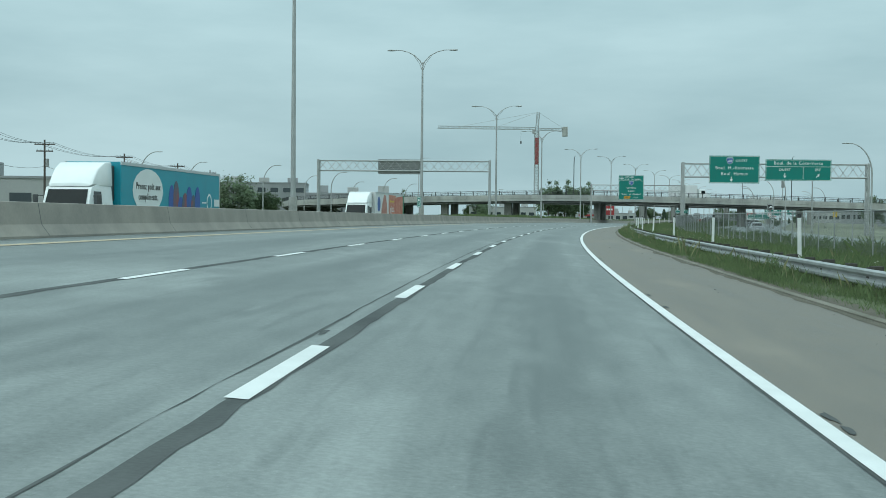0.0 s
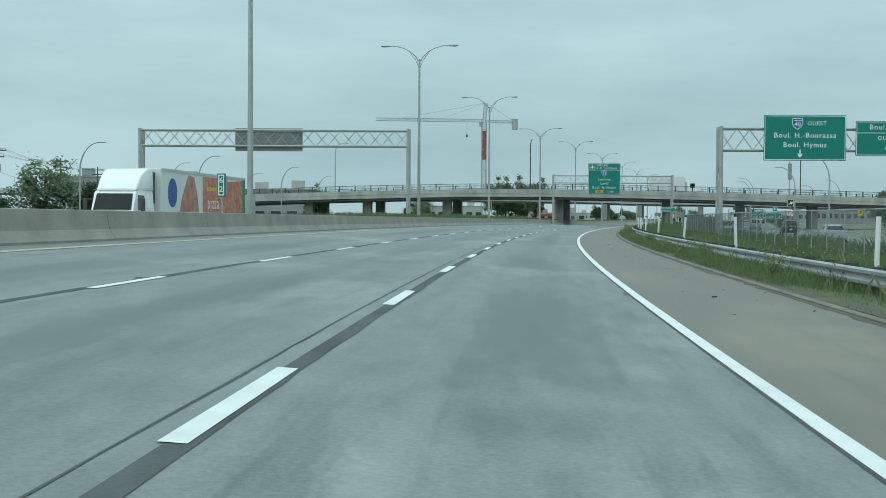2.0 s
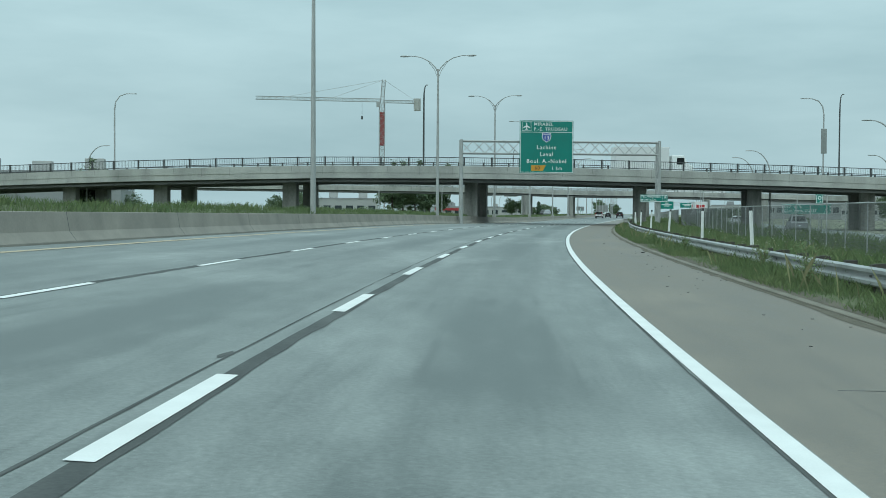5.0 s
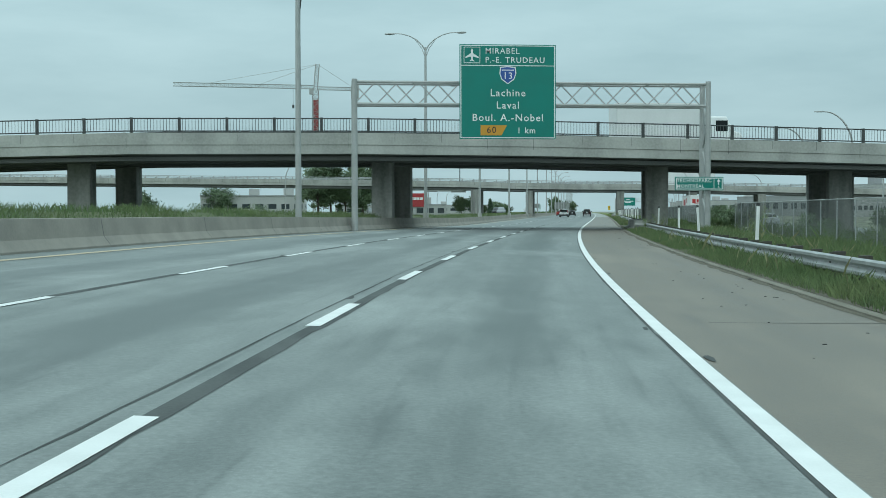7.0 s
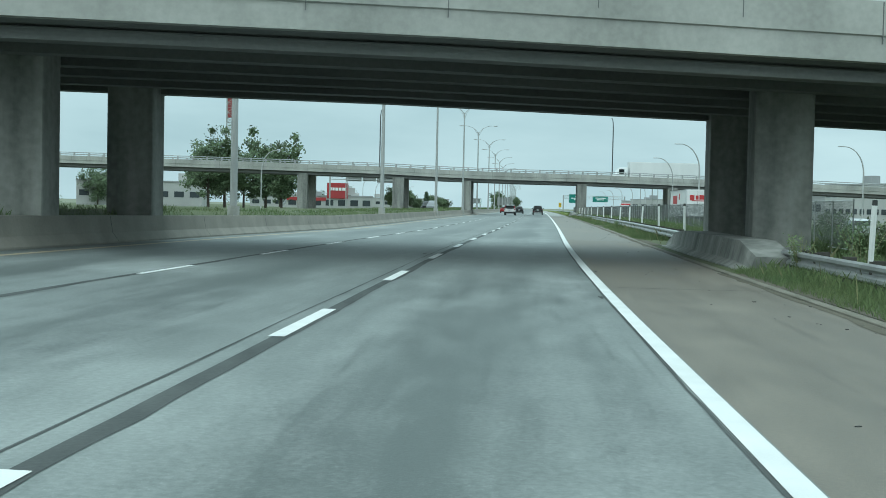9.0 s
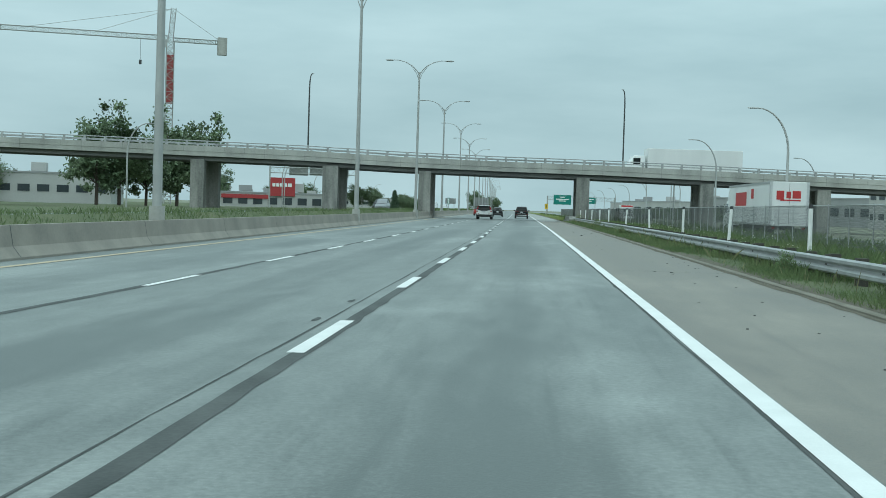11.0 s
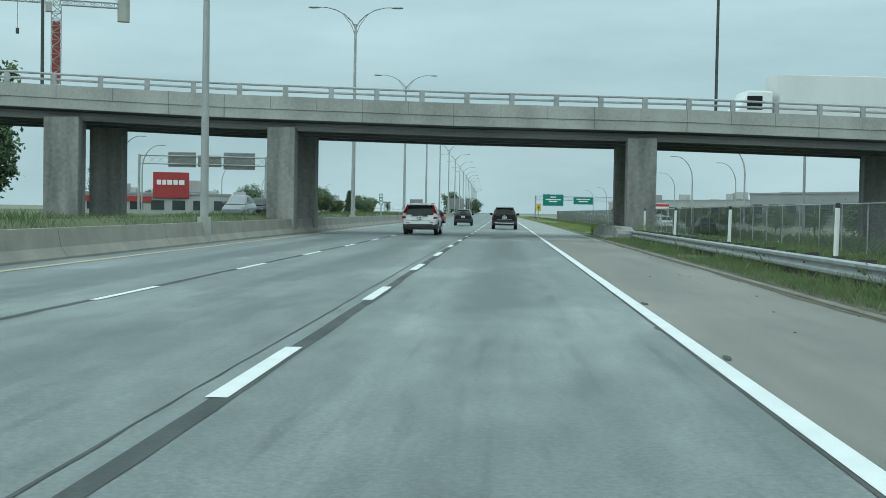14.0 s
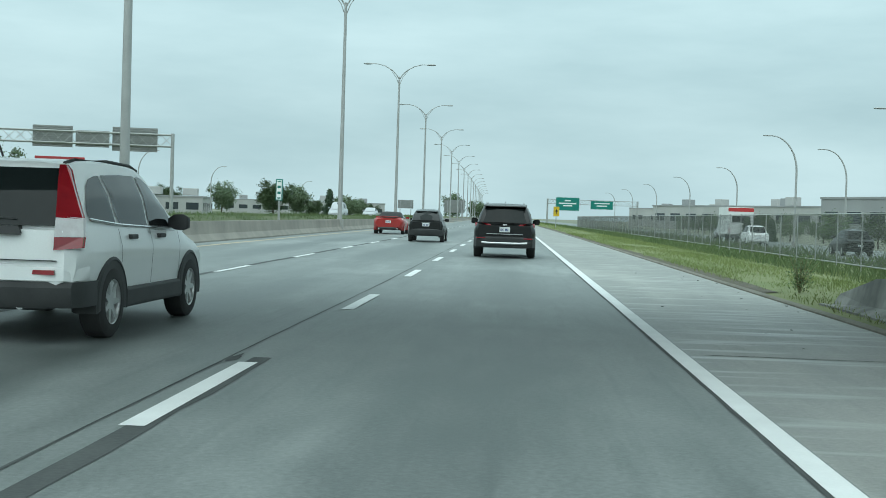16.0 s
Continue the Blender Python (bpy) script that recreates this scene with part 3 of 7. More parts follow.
PAINT_WHITE = paint("white_car_paint", (0.80, 0.82, 0.81))
PAINT_BLACK = paint("black_car_paint", (0.006, 0.007, 0.007), 0.35)
PAINT_RED = paint("red_car_paint", (0.31, 0.025, 0.022))
PAINT_GREY = paint("grey_car_paint", (0.20, 0.21, 0.22))
PAINT_SILVER = paint("silver_car_paint", (0.42, 0.44, 0.45))
PLASTIC = material("black_plastic", (0.025, 0.027, 0.027), (0.04, 0.042, 0.042), 0.6, scale=4, fine=60, bump=0.05)
TYRE = material("tyre_rubber", (0.022, 0.023, 0.023), (0.035, 0.035, 0.034), 0.85, scale=6, fine=50, bump=0.1)
ALLOY = material("alloy_rim", (0.62, 0.63, 0.63), (0.50, 0.51, 0.51), 0.3, 0.8, scale=6, fine=60, bump=0)
CHROME = material("chrome", (0.7, 0.71, 0.71), (0.6, 0.61, 0.61), 0.12, 1.0, scale=4, fine=40, bump=0)
TAIL_RED = material("tail_light_red", (0.26, 0.008, 0.014), (0.20, 0.006, 0.012), 0.2, scale=8, fine=60, bump=0, coat=1.0)
TAIL_CLEAR = material("tail_light_clear", (0.62, 0.60, 0.60), (0.50, 0.46, 0.46), 0.15, scale=12, fine=60, bump=0, coat=1.0)
CAR_GLASS = material("tinted_car_glass", (0.006, 0.009, 0.009), (0.012, 0.016, 0.016), 0.05, scale=1, fine=10, bump=0, spec=0.22)
PLATE = material("number_plate", (0.66, 0.68, 0.68), (0.58, 0.60, 0.60), 0.5, scale=6, fine=60, bump=0)
PLATE_BLUE = material("plate_blue_bars", (0.05, 0.08, 0.20), None, 0.5, bump=0)
CLOTH = material("black_soft_top", (0.02, 0.02, 0.021), (0.035, 0.035, 0.036), 0.9, scale=5, fine=80, bump=0.2)


def wheel(car, x, y, r, w, s):
    """A wheel: tyre with a rounded tread, a dished rim and spokes. s: +1 for the right side."""
    prof = [(0.62, -0.5), (0.90, -0.5), (0.985, -0.40), (1.0, -0.2), (1.0, 0.2), (0.985, 0.40), (0.90, 0.5), (0.62, 0.5)]
    n = 28
    t = Mesh().loft([[(x + k * w, y + r * q * math.cos(a), r + r * q * math.sin(a)) for q, k in prof] for a in [2 * math.pi * i / n for i in range(n + 1)]], closed=False)
    ty = part("wheel", t, TYRE, car, "black rubber tyre on a silver alloy rim", smooth=True)
    xo = x + s * w * 0.40
    rim = Mesh().loft([[(x + s * w * k, y + r * q * math.cos(a), r + r * q * math.sin(a)) for q, k in ((0.64, 0.5), (0.60, 0.46), (0.57, 0.2), (0.56, -0.3))] for a in [2 * math.pi * i / n for i in range(n + 1)]], closed=False)
    part("rim", rim, ALLOY, ty, smooth=True)
    part("hub", Mesh().rod((x + s * w * 0.05, y, r), (xo, y, r), r * 0.15, r * 0.13, 14), ALLOY, ty, smooth=True)
    for i in range(7):
        a = 2 * math.pi * i / 7
        c, d = Vector((0, math.cos(a), math.sin(a))), Vector((0, -math.sin(a), math.cos(a)))
        o = Vector((xo, y, r))
        vs = []
        for q, wd, dx in ((0.10, 0.075, 0.0), (0.60, 0.05, s * w * 0.04)):
            for e in (-1, 1):
                for f in (0, -0.12):
                    vs.append(o + c * (r * q) + d * (e * wd * r * 1.3) + Vector((dx + s * w * f, 0, 0)))
        part("spoke", Mesh().add(vs, [(0, 2, 6, 4), (1, 5, 7, 3), (0, 4, 5, 1), (2, 3, 7, 6), (4, 6, 7, 5)]), ALLOY, ty)
    disc = Mesh().rod((x - s * w * 0.05, y, r), (x - s * w * 0.0, y, r), r * 0.55, r * 0.55, 20)
    part("brake_disc", disc, DARK_STEEL, ty, smooth=True)


def car(kind, m, label, L, W, H, body, cabin, paintm, wheels, glass, group="", lower=0.0, roofm=None, rear=None, simple=False):
    """body rows: y, bottom z, shoulder z, belt z, half widths at bottom, shoulder and belt; cabin rows: y, base z, top z, half widths at base and top."""
    c = thing(kind, m, label, "car", group)
    rings = []
    for y, zb, zs, zt, wb, ws, wt in body:
        half = [(wb * 0.92, zb), (wb, zb + 0.06), (ws, zs - 0.10), (ws * 1.005, zs), (wt + (ws - wt) * 0.45, zs + (zt - zs) * 0.7), (wt, zt)]
        rings.append([(x, y, z) for x, z in half] + [(-x, y, z) for x, z in reversed(half)])
    part("body", Mesh().loft(rings), paintm, c, smooth=True)
    rings = []
    for y, z0, z1, w0, w1 in cabin:
        half = [(w0, z0), (w0 + (w1 - w0) * 0.5 + 0.02, z0 + (z1 - z0) * 0.5), (w1, z0 + (z1 - z0) * 0.88), (w1 * 0.93, z1 - 0.02), (w1 * 0.5, z1 + 0.006)]
        rings.append([(x, y, z) for x, z in half] + [(-x, y, z) for x, z in reversed(half)])
    part("roof", Mesh().loft(rings), roofm or paintm, c, smooth=True)
    cy = [r[0] for r in cabin]

    def side(y, z, s, out=0.012):
        z0, z1, w0, w1 = [float(np.interp(y, cy, [r[k] for r in cabin])) for k in (1, 2, 3, 4)]
        t = (z - z0) / max(0.05, (z1 - z0))
        w = float(np.interp(t, [0, 0.5, 0.88, 1.0], [w0, w0 + (w1 - w0) * 0.5 + 0.02, w1, w1 * 0.93]))
        return Vector((s * (w + out), y, z))

    for poly in glass["side"]:
        for s in (-1, 1):
            zs = [q[1] for q in poly]
            zl, zh = min(zs), max(zs)
            rows_, k = [], len(poly)
            yl, yh = min(q[0] for q in poly), max(q[0] for q in poly)
            for j in range(17):
                y = yl + (yh - yl) * min(0.999, max(0.001, 0.5 - 0.5 * math.cos(math.pi * j / 16)))
                xs = []
                for i in range(k):
                    (ya, za), (yb, zb) = poly[i], poly[(i + 1) % k]
                    if (ya - y) * (yb - y) <= 0 and ya != yb:
                        xs.append(za + (zb - za) * (y - ya) / (yb - ya))
                rows_.append([side(y, min(xs) + (max(xs) - min(xs)) * i / 8, s, 0.009) for i in range(9)])
            pm = Mesh().loft(rows_, closed=False).faces(s, 0, 0.01)
            part("side_window", pm, CAR_GLASS, c, smooth=True)
    for nm, rows in (("rear_window", glass["rear"]), ("windscreen", glass["front"])):
        if rows:
            pm = Mesh()
            pm.loft([[Vector((w * u, y - 0.0 + dy * (abs(u) ** 2), z)) for u in (-1, -0.8, -0.4, 0, 0.4, 0.8, 1)] for w, y, z, dy in rows], closed=False)
            pm.faces(0, -1 if nm == "rear_window" else 1, 0.2)
            ob = part(nm, pm, CAR_GLASS, c, smooth=True)
    r, wt, axles, track = wheels
    track = W / 2 + 0.012 - wt / 2
    for y in axles:
        for s in (-1, 1):
            wheel(c, s * track, y, r, wt, s)
            arch = Mesh()
            n = 16
            ring = []
            for i in range(n + 1):
                a = math.pi * (-0.06 + 1.12 * i / n)
                ca, sa = math.cos(a), math.sin(a)
                xo = s * (W / 2 + 0.004)
                ring.append([(xo, y + r * 1.13 * ca, r * 0.98 + r * 1.13 * sa), (xo + s * 0.012, y + r * 1.18 * ca, r * 0.98 + r * 1.18 * sa), (xo, y + r * 1.28 * ca, r * 0.98 + r * 1.26 * sa), (xo - s * 0.2, y + r * 1.28 * ca, r * 0.98 + r * 1.26 * sa), (xo - s * 0.25, y + r * 1.13 * ca, r * 0.98 + r * 1.13 * sa)])
            arch.loft(ring, closed=True)
            part("wheel_arch", arch, PLASTIC if lower else paintm, c, smooth=True)
            # flat dark ring on the body side paints the shade inside the arch
            n = 20
            well = Mesh().loft([[(s * (W / 2 + 0.008), y + r * q * math.cos(g), r * 0.98 + r * q * math.sin(g)) for q in (0.9, 1.15)] for g in [math.pi * (-0.06 + 1.12 * i / n) for i in range(n + 1)]], closed=False).faces(s, 0, 0)
            part("wheel_well_shade", well, PLASTIC, c, "flat dark ring painted as the shade of the wheel well")
    return c


def plate(c, x, y, z, w=0.32, h=0.16):
    p = part("number_plate", Mesh().box(x - w / 2, x + w / 2, y - 0.012, y, z - h / 2, z + h / 2), PLATE, c, "white number plate with blue bars", bevel=0.006)
    for k in range(3):
        part("bar", Mesh().box(x - w * 0.40 + k * w * 0.10, x - w * 0.40 + k * w * 0.10 + w * 0.07, y - 0.016, y - 0.013, z - h * 0.28, z + h * 0.2), PLATE_BLUE, p)
        part("bar", Mesh().box(x + w * 0.05 + k * w * 0.11, x + w * 0.05 + k * w * 0.11 + w * 0.075, y - 0.016, y - 0.013, z - h * 0.28, z + h * 0.2), PLATE_BLUE, p)


def panel(pts, thick):
    """A plate from points seen from behind (front face at the given y), pushed thick metres forward."""
    k = len(pts)
    return Mesh().add([Vector(p) for p in pts] + [Vector(p) + Vector((0, thick, 0)) for p in pts], [tuple(range(k)), tuple(range(2 * k - 1, k - 1, -1))] + [(j, (j + 1) % k, k + (j + 1) % k, k + j) for j in range(k)])


def white_suv(m):
    W = 1.82
    body = [(-2.28, 0.46, 0.78, 1.02, 0.72, 0.80, 0.78), (-2.20, 0.40, 0.80, 1.05, 0.83, 0.88, 0.82), (-1.9, 0.34, 0.82, 1.06, 0.87, 0.91, 0.85), (-0.9, 0.26, 0.82, 1.04, 0.88, 0.91, 0.86), (0.6, 0.25, 0.80, 1.00, 0.88, 0.91, 0.86), (1.15, 0.26, 0.80, 0.99, 0.88, 0.91, 0.84), (1.75, 0.28, 0.76, 0.90, 0.86, 0.89, 0.76), (2.12, 0.30, 0.66, 0.78, 0.76, 0.80, 0.64), (2.27, 0.34, 0.55, 0.66, 0.60, 0.66, 0.52)]
    cabin = [(-2.24, 1.02, 1.08, 0.79, 0.77), (-2.17, 1.025, 1.24, 0.81, 0.745), (-2.10, 1.03, 1.38, 0.82, 0.715), (-2.03, 1.033, 1.50, 0.828, 0.69), (-1.95, 1.036, 1.585, 0.836, 0.672), (-1.82, 1.04, 1.635, 0.845, 0.66), (-1.55, 1.04, 1.665, 0.852, 0.655), (-1.2, 1.04, 1.68, 0.856, 0.66), (-0.7, 1.03, 1.69, 0.858, 0.665), (-0.2, 1.02, 1.68, 0.86, 0.665), (0.1, 1.015, 1.66, 0.858, 0.66), (0.35, 1.01, 1.60, 0.855, 0.66), (0.6, 1.005, 1.47, 0.85, 0.675), (0.8, 1.0, 1.35, 0.845, 0.69), (1.05, 0.99, 1.19, 0.835, 0.72), (1.3, 0.98, 1.02, 0.82, 0.76)]
    glass = {"side": [[(-1.80, 1.16), (-1.74, 1.11), (-1.12, 1.09), (-1.22, 1.535), (-1.36, 1.525), (-1.52, 1.49), (-1.66, 1.41), (-1.75, 1.31), (-1.80, 1.22)], [(-1.06, 1.09), (-0.16, 1.06), (-0.16, 1.565), (-0.6, 1.562), (-1.16, 1.54)], [(-0.08, 1.06), (0.74, 1.04), (0.80, 1.06), (0.66, 1.23), (0.46, 1.39), (0.28, 1.50), (0.10, 1.55), (-0.08, 1.565)]],
             "rear": [(0.735, -2.30, 1.06, 0.03), (0.71, -2.24, 1.18, 0.03), (0.685, -2.175, 1.32, 0.03), (0.66, -2.10, 1.45, 0.03), (0.63, -2.01, 1.575, 0.03)],
             "front": [(0.74, 1.24, 1.06, -0.1), (0.66, 0.82, 1.36, -0.1), (0.60, 0.42, 1.59, -0.06)]}
    c = car("suv", m, "white compact SUV with tall red tail lights and black lower bumper", 4.56, W, 1.68, body, cabin, PAINT_WHITE, (0.345, 0.225, (-1.33, 1.29), 0.785), glass, lower=1.0)
    part("rear_bumper", Mesh().loft([[(x, y, 0.34), (x * 1.0, y - 0.03, 0.40), (x, y - 0.04, 0.52), (x, y, 0.57)] for x, y in ((-0.92, -1.72), (-0.915, -2.02), (-0.86, -2.22), (-0.6, -2.30), (0, -2.33), (0.6, -2.30), (0.86, -2.22), (0.915, -2.02), (0.92, -1.72))], closed=False).faces(0, -1, 0.05), PLASTIC, c, "black plastic lower bumper", smooth=True)
    part("bumper_step", Mesh().loft([[(x, y + 0.06, 0.57), (x, y - 0.015, 0.58), (x, y - 0.02, 0.70), (x, y + 0.06, 0.725)] for x, y in ((-0.905, -1.9), (-0.88, -2.14), (-0.80, -2.26), (-0.5, -2.31), (0, -2.33), (0.5, -2.31), (0.80, -2.26), (0.88, -2.14), (0.905, -1.9))], closed=False).faces(0, -1, 0.05), PAINT_WHITE, c, smooth=True)
    for s in (-1, 1):
        part("reflector", Mesh().box(s * 0.60 - 0.13, s * 0.60 + 0.13, -2.322, -2.27, 0.635, 0.675), TAIL_RED, c, "red bumper reflector")
        lo = [(s * 0.735, -2.335, 0.86), (s * 0.925, -2.20, 0.88), (s * 0.925, -2.17, 0.97), (s * 0.735, -2.325, 0.97)]
        mid = [(s * 0.735, -2.327, 0.975), (s * 0.925, -2.172, 0.975), (s * 0.905, -2.14, 1.13), (s * 0.73, -2.285, 1.14)]
        hi = [(s * 0.73, -2.287, 1.145), (s * 0.90, -2.14, 1.135), (s * 0.845, -2.10, 1.26), (s * 0.79, -2.06, 1.38), (s * 0.715, -1.98, 1.56), (s * 0.675, -1.965, 1.605), (s * 0.645, -2.01, 1.60), (s * 0.675, -2.115, 1.44), (s * 0.705, -2.205, 1.28)]
        part("tail_light", panel(lo, 0.06), TAIL_RED, c, "red lower tail light", bevel=0.008)
        part("tail_light", panel(mid, 0.06), TAIL_CLEAR, c, "clear tail light lens", bevel=0.008)
        part("tail_light", panel(hi, 0.06), TAIL_RED, c, "tall red tail light beside the rear window", bevel=0.008)
        part("sill", Mesh().box(s * 0.80 if s > 0 else -0.925, 0.925 if s > 0 else -0.80, -0.95, 0.92, 0.26, 0.46), PLASTIC, c, "black plastic sill", bevel=0.03)
        for y in (-0.72, 0.22):
            part("door_handle", Mesh().box(s * 0.895 - 0.03, s * 0.895 + 0.03, y - 0.10, y + 0.10, 0.93, 0.975), PLASTIC, c, bevel=0.012)
        part("mirror", Mesh().loft([[(s * (0.87 + dx), 0.66 + dy, 1.09 + dz) for dy, dz in ((-0.06 * q, -0.08 * q), (0.07 * q, -0.07 * q), (0.07 * q, 0.06 * q), (-0.06 * q, 0.09 * q))] for dx, q in ((-0.03, 0.5), (0.05, 1.0), (0.15, 1.1), (0.20, 0.8))]), PLASTIC, c, "black door mirror", smooth=True, bevel=0.015)
        part("roof_rail", Mesh().pipe([(s * 0.58, -1.75, 1.63), (s * 0.59, -1.55, 1.668), (s * 0.595, -0.7, 1.69), (s * 0.595, 0.0, 1.675), (s * 0.59, 0.25, 1.63)], 0.016), PLASTIC, c, smooth=True)
        for y in (-1.08, -0.12, 0.86):
            part("door_gap", Mesh().loft([[(s * w, y - 0.005, z), (s * w, y + 0.005, z)] for w, z in ((0.898, 0.47), (0.913, 0.68), (0.919, 0.80), (0.916, 0.86), (0.893, 0.95), (0.871, 1.03))], closed=False).faces(s, 0, 0), PLASTIC, c)
    for s in (-1, 1):
        part("window_trim", Mesh().pipe([(s * w, y, z) for y, z, w in ((-1.82, 1.125, 0.855), (-1.1, 1.075, 0.868), (-0.1, 1.045, 0.872), (0.8, 1.03, 0.86))], 0.011, n=6), CHROME, c, "chrome strip under the side windows", smooth=True)
    part("tailgate_garnish", panel([(-0.42, -2.335, 0.985), (0.42, -2.335, 0.985), (0.40, -2.33, 1.045), (-0.40, -2.33, 1.045)], 0.07), PLASTIC, c, "dark tailgate garnish", bevel=0.01)
    part("badge", Mesh().loft([[(0.05 * q * math.cos(a), -2.345, 1.018 + 0.045 * q * math.sin(a)) for a in [2 * math.pi * k / 14 for k in range(15)]] for q in (1.0, 0.72)], closed=False).faces(0, -1, 0.05), CHROME, c, "plain chrome badge")
    part("tailgate_seam", panel([(-0.74, -2.315, 0.752), (0.74, -2.315, 0.752), (0.74, -2.315, 0.76), (-0.74, -2.315, 0.76)], 0.03), PLASTIC, c)
    part("tailgate_latch", Mesh().box(-0.07, 0.07, -2.312, -2.26, 0.80, 0.82), PLASTIC, c)
    part("rear_wiper", Mesh().loft([[(x, -2.295 + 0.02 * t, z) for x, z in ((-0.05 + 0.42 * t, 1.12 - 0.01 * t), (-0.05 + 0.42 * t, 1.15 - 0.03 * t))] for t in (0, 0.5, 1)], closed=False).faces(0, -1, 0.05), PLASTIC, c)
    part("antenna", Mesh().rod((0, -1.75, 1.68), (0, -1.9, 1.86), 0.012, 0.006, 6), PLASTIC, c)
    part("exhaust", Mesh().rod((0.42, -2.30, 0.36), (0.42, -2.0, 0.37), 0.04, 0.04, 12), CHROME, c, smooth=True)
    part("muffler", Mesh().box(-0.5, 0.6, -2.1, -1.75, 0.30, 0.45), DARK_STEEL, c, bevel=0.05)
    plate(c, -0.03, -2.335, 0.905)
    return c


def black_suv(m):
    body = [(-2.38, 0.48, 0.80, 1.00, 0.76, 0.82, 0.78), (-2.28, 0.40, 0.84, 1.06, 0.86, 0.91, 0.84), (-1.9, 0.34, 0.86, 1.09, 0.90, 0.945, 0.87), (-0.6, 0.27, 0.86, 1.07, 0.90, 0.945, 0.88), (0.9, 0.26, 0.84, 1.04, 0.90, 0.945, 0.87), (1.5, 0.28, 0.82, 1.0, 0.89, 0.93, 0.80), (2.1, 0.30, 0.74, 0.86, 0.84, 0.88, 0.72), (2.36, 0.34, 0.6, 0.70, 0.66, 0.72, 0.58)]
    cabin = [(-2.28, 1.04, 1.12, 0.82, 0.78), (-2.08, 1.06, 1.50, 0.85, 0.68), (-1.92, 1.07, 1.63, 0.86, 0.66), (-1.0, 1.07, 1.69, 0.87, 0.67), (0.0, 1.05, 1.68, 0.87, 0.67), (0.5, 1.04, 1.58, 0.865, 0.66), (1.35, 1.01, 1.06, 0.82, 0.76)]
    glass = {"side": [[(-1.8, 1.14), (-1.2, 1.11), (-1.3, 1.52), (-1.6, 1.47)], [(-1.15, 1.11), (-0.15, 1.09), (-0.15, 1.56), (-1.22, 1.54)], [(-0.1, 1.09), (0.95, 1.07), (0.5, 1.44), (0.3, 1.54), (-0.1, 1.56)]],
             "rear": [(0.72, -2.335, 1.10, 0.06), (0.68, -2.225, 1.30, 0.06), (0.62, -2.11, 1.52, 0.06)], "front": [(0.74, 1.30, 1.08, -0.1), (0.60, 0.55, 1.57, -0.06)]}
    c = car("suv", m, "black SUV with red tail lights and a silver bumper trim", 4.76, 1.89, 1.69, body, cabin, PAINT_BLACK, (0.36, 0.235, (-1.40, 1.38), 0.81), glass, lower=1.0)
    part("rear_bumper", Mesh().loft([[(x, y, 0.34), (x, y - 0.04, 0.42), (x, y - 0.05, 0.62), (x, y + 0.02, 0.68)] for x, y in ((-0.95, -1.85), (-0.93, -2.15), (-0.86, -2.31), (-0.5, -2.39), (0.5, -2.39), (0.86, -2.31), (0.93, -2.15), (0.95, -1.85))], closed=False).faces(0, -1, 0.05), PLASTIC, c, smooth=True)
    part("bumper_trim", Mesh().loft([[(x, y, z - 0.03), (x, y - 0.02, z), (x, y, z + 0.03)] for x, y, z in ((-0.70, -2.40, 0.48), (-0.5, -2.45, 0.465), (0, -2.46, 0.46), (0.5, -2.45, 0.465), (0.70, -2.40, 0.48))], closed=False).faces(0, -1, 0.05), ALLOY, c, "silver bumper trim", smooth=True)
    part("chrome_strip", Mesh().box(-0.55, 0.55, -2.425, -2.38, 0.735, 0.755), ALLOY, c)
    for s in (-1, 1):
        part("tail_light", panel([(s * 0.42, -2.375, 0.98), (s * 0.80, -2.345, 0.955), (s * 0.92, -2.2, 0.98), (s * 0.905, -2.18, 1.08), (s * 0.75, -2.33, 1.09), (s * 0.45, -2.37, 1.03)], 0.09), TAIL_RED, c, "red tail light", bevel=0.01)
        part("reflector", Mesh().box(s * 0.72 - 0.14, s * 0.72 + 0.14, -2.42, -2.33, 0.60, 0.63), TAIL_RED, c)
        part("mirror", Mesh().loft([[(s * (0.93 + dx), 0.80 + dy, 1.12 + dz) for dy, dz in ((-0.06 * q, -0.08 * q), (0.07 * q, -0.07 * q), (0.07 * q, 0.07 * q), (-0.06 * q, 0.09 * q))] for dx, q in ((-0.03, 0.5), (0.05, 1.0), (0.15, 1.1), (0.20, 0.8))]), PAINT_BLACK, c, "black door mirror", smooth=True)
        part("roof_rail", Mesh().pipe([(s * 0.58, -1.8, 1.66), (s * 0.59, -1.5, 1.715), (s * 0.59, 0.0, 1.72), (s * 0.58, 0.35, 1.66)], 0.02), ALLOY, c, smooth=True)
    part("spoiler", Mesh().loft([[(-0.66 * q, y, z), (0.66 * q, y, z)] for q, y, z in ((1, -1.86, 1.665), (1, -2.16, 1.61), (1, -2.17, 1.585), (0.98, -1.95, 1.58))], closed=False).faces(0, -1, 0.05), PAINT_BLACK, c)
    part("antenna", Mesh().loft([[(-0.02 * q, y, 1.69), (0, y, 1.69 + h), (0.02 * q, y, 1.69)] for q, y, h in ((1, -1.55, 0.02), (1, -1.75, 0.07), (0.6, -1.80, 0.06))], closed=False), PAINT_BLACK, c)
    part("badge", Mesh().box(-0.06, 0.06, -2.40, -2.36, 1.0, 1.04), CHROME, c, "plain chrome badge", bevel=0.01)
    plate(c, 0, -2.40, 0.88)
    return c


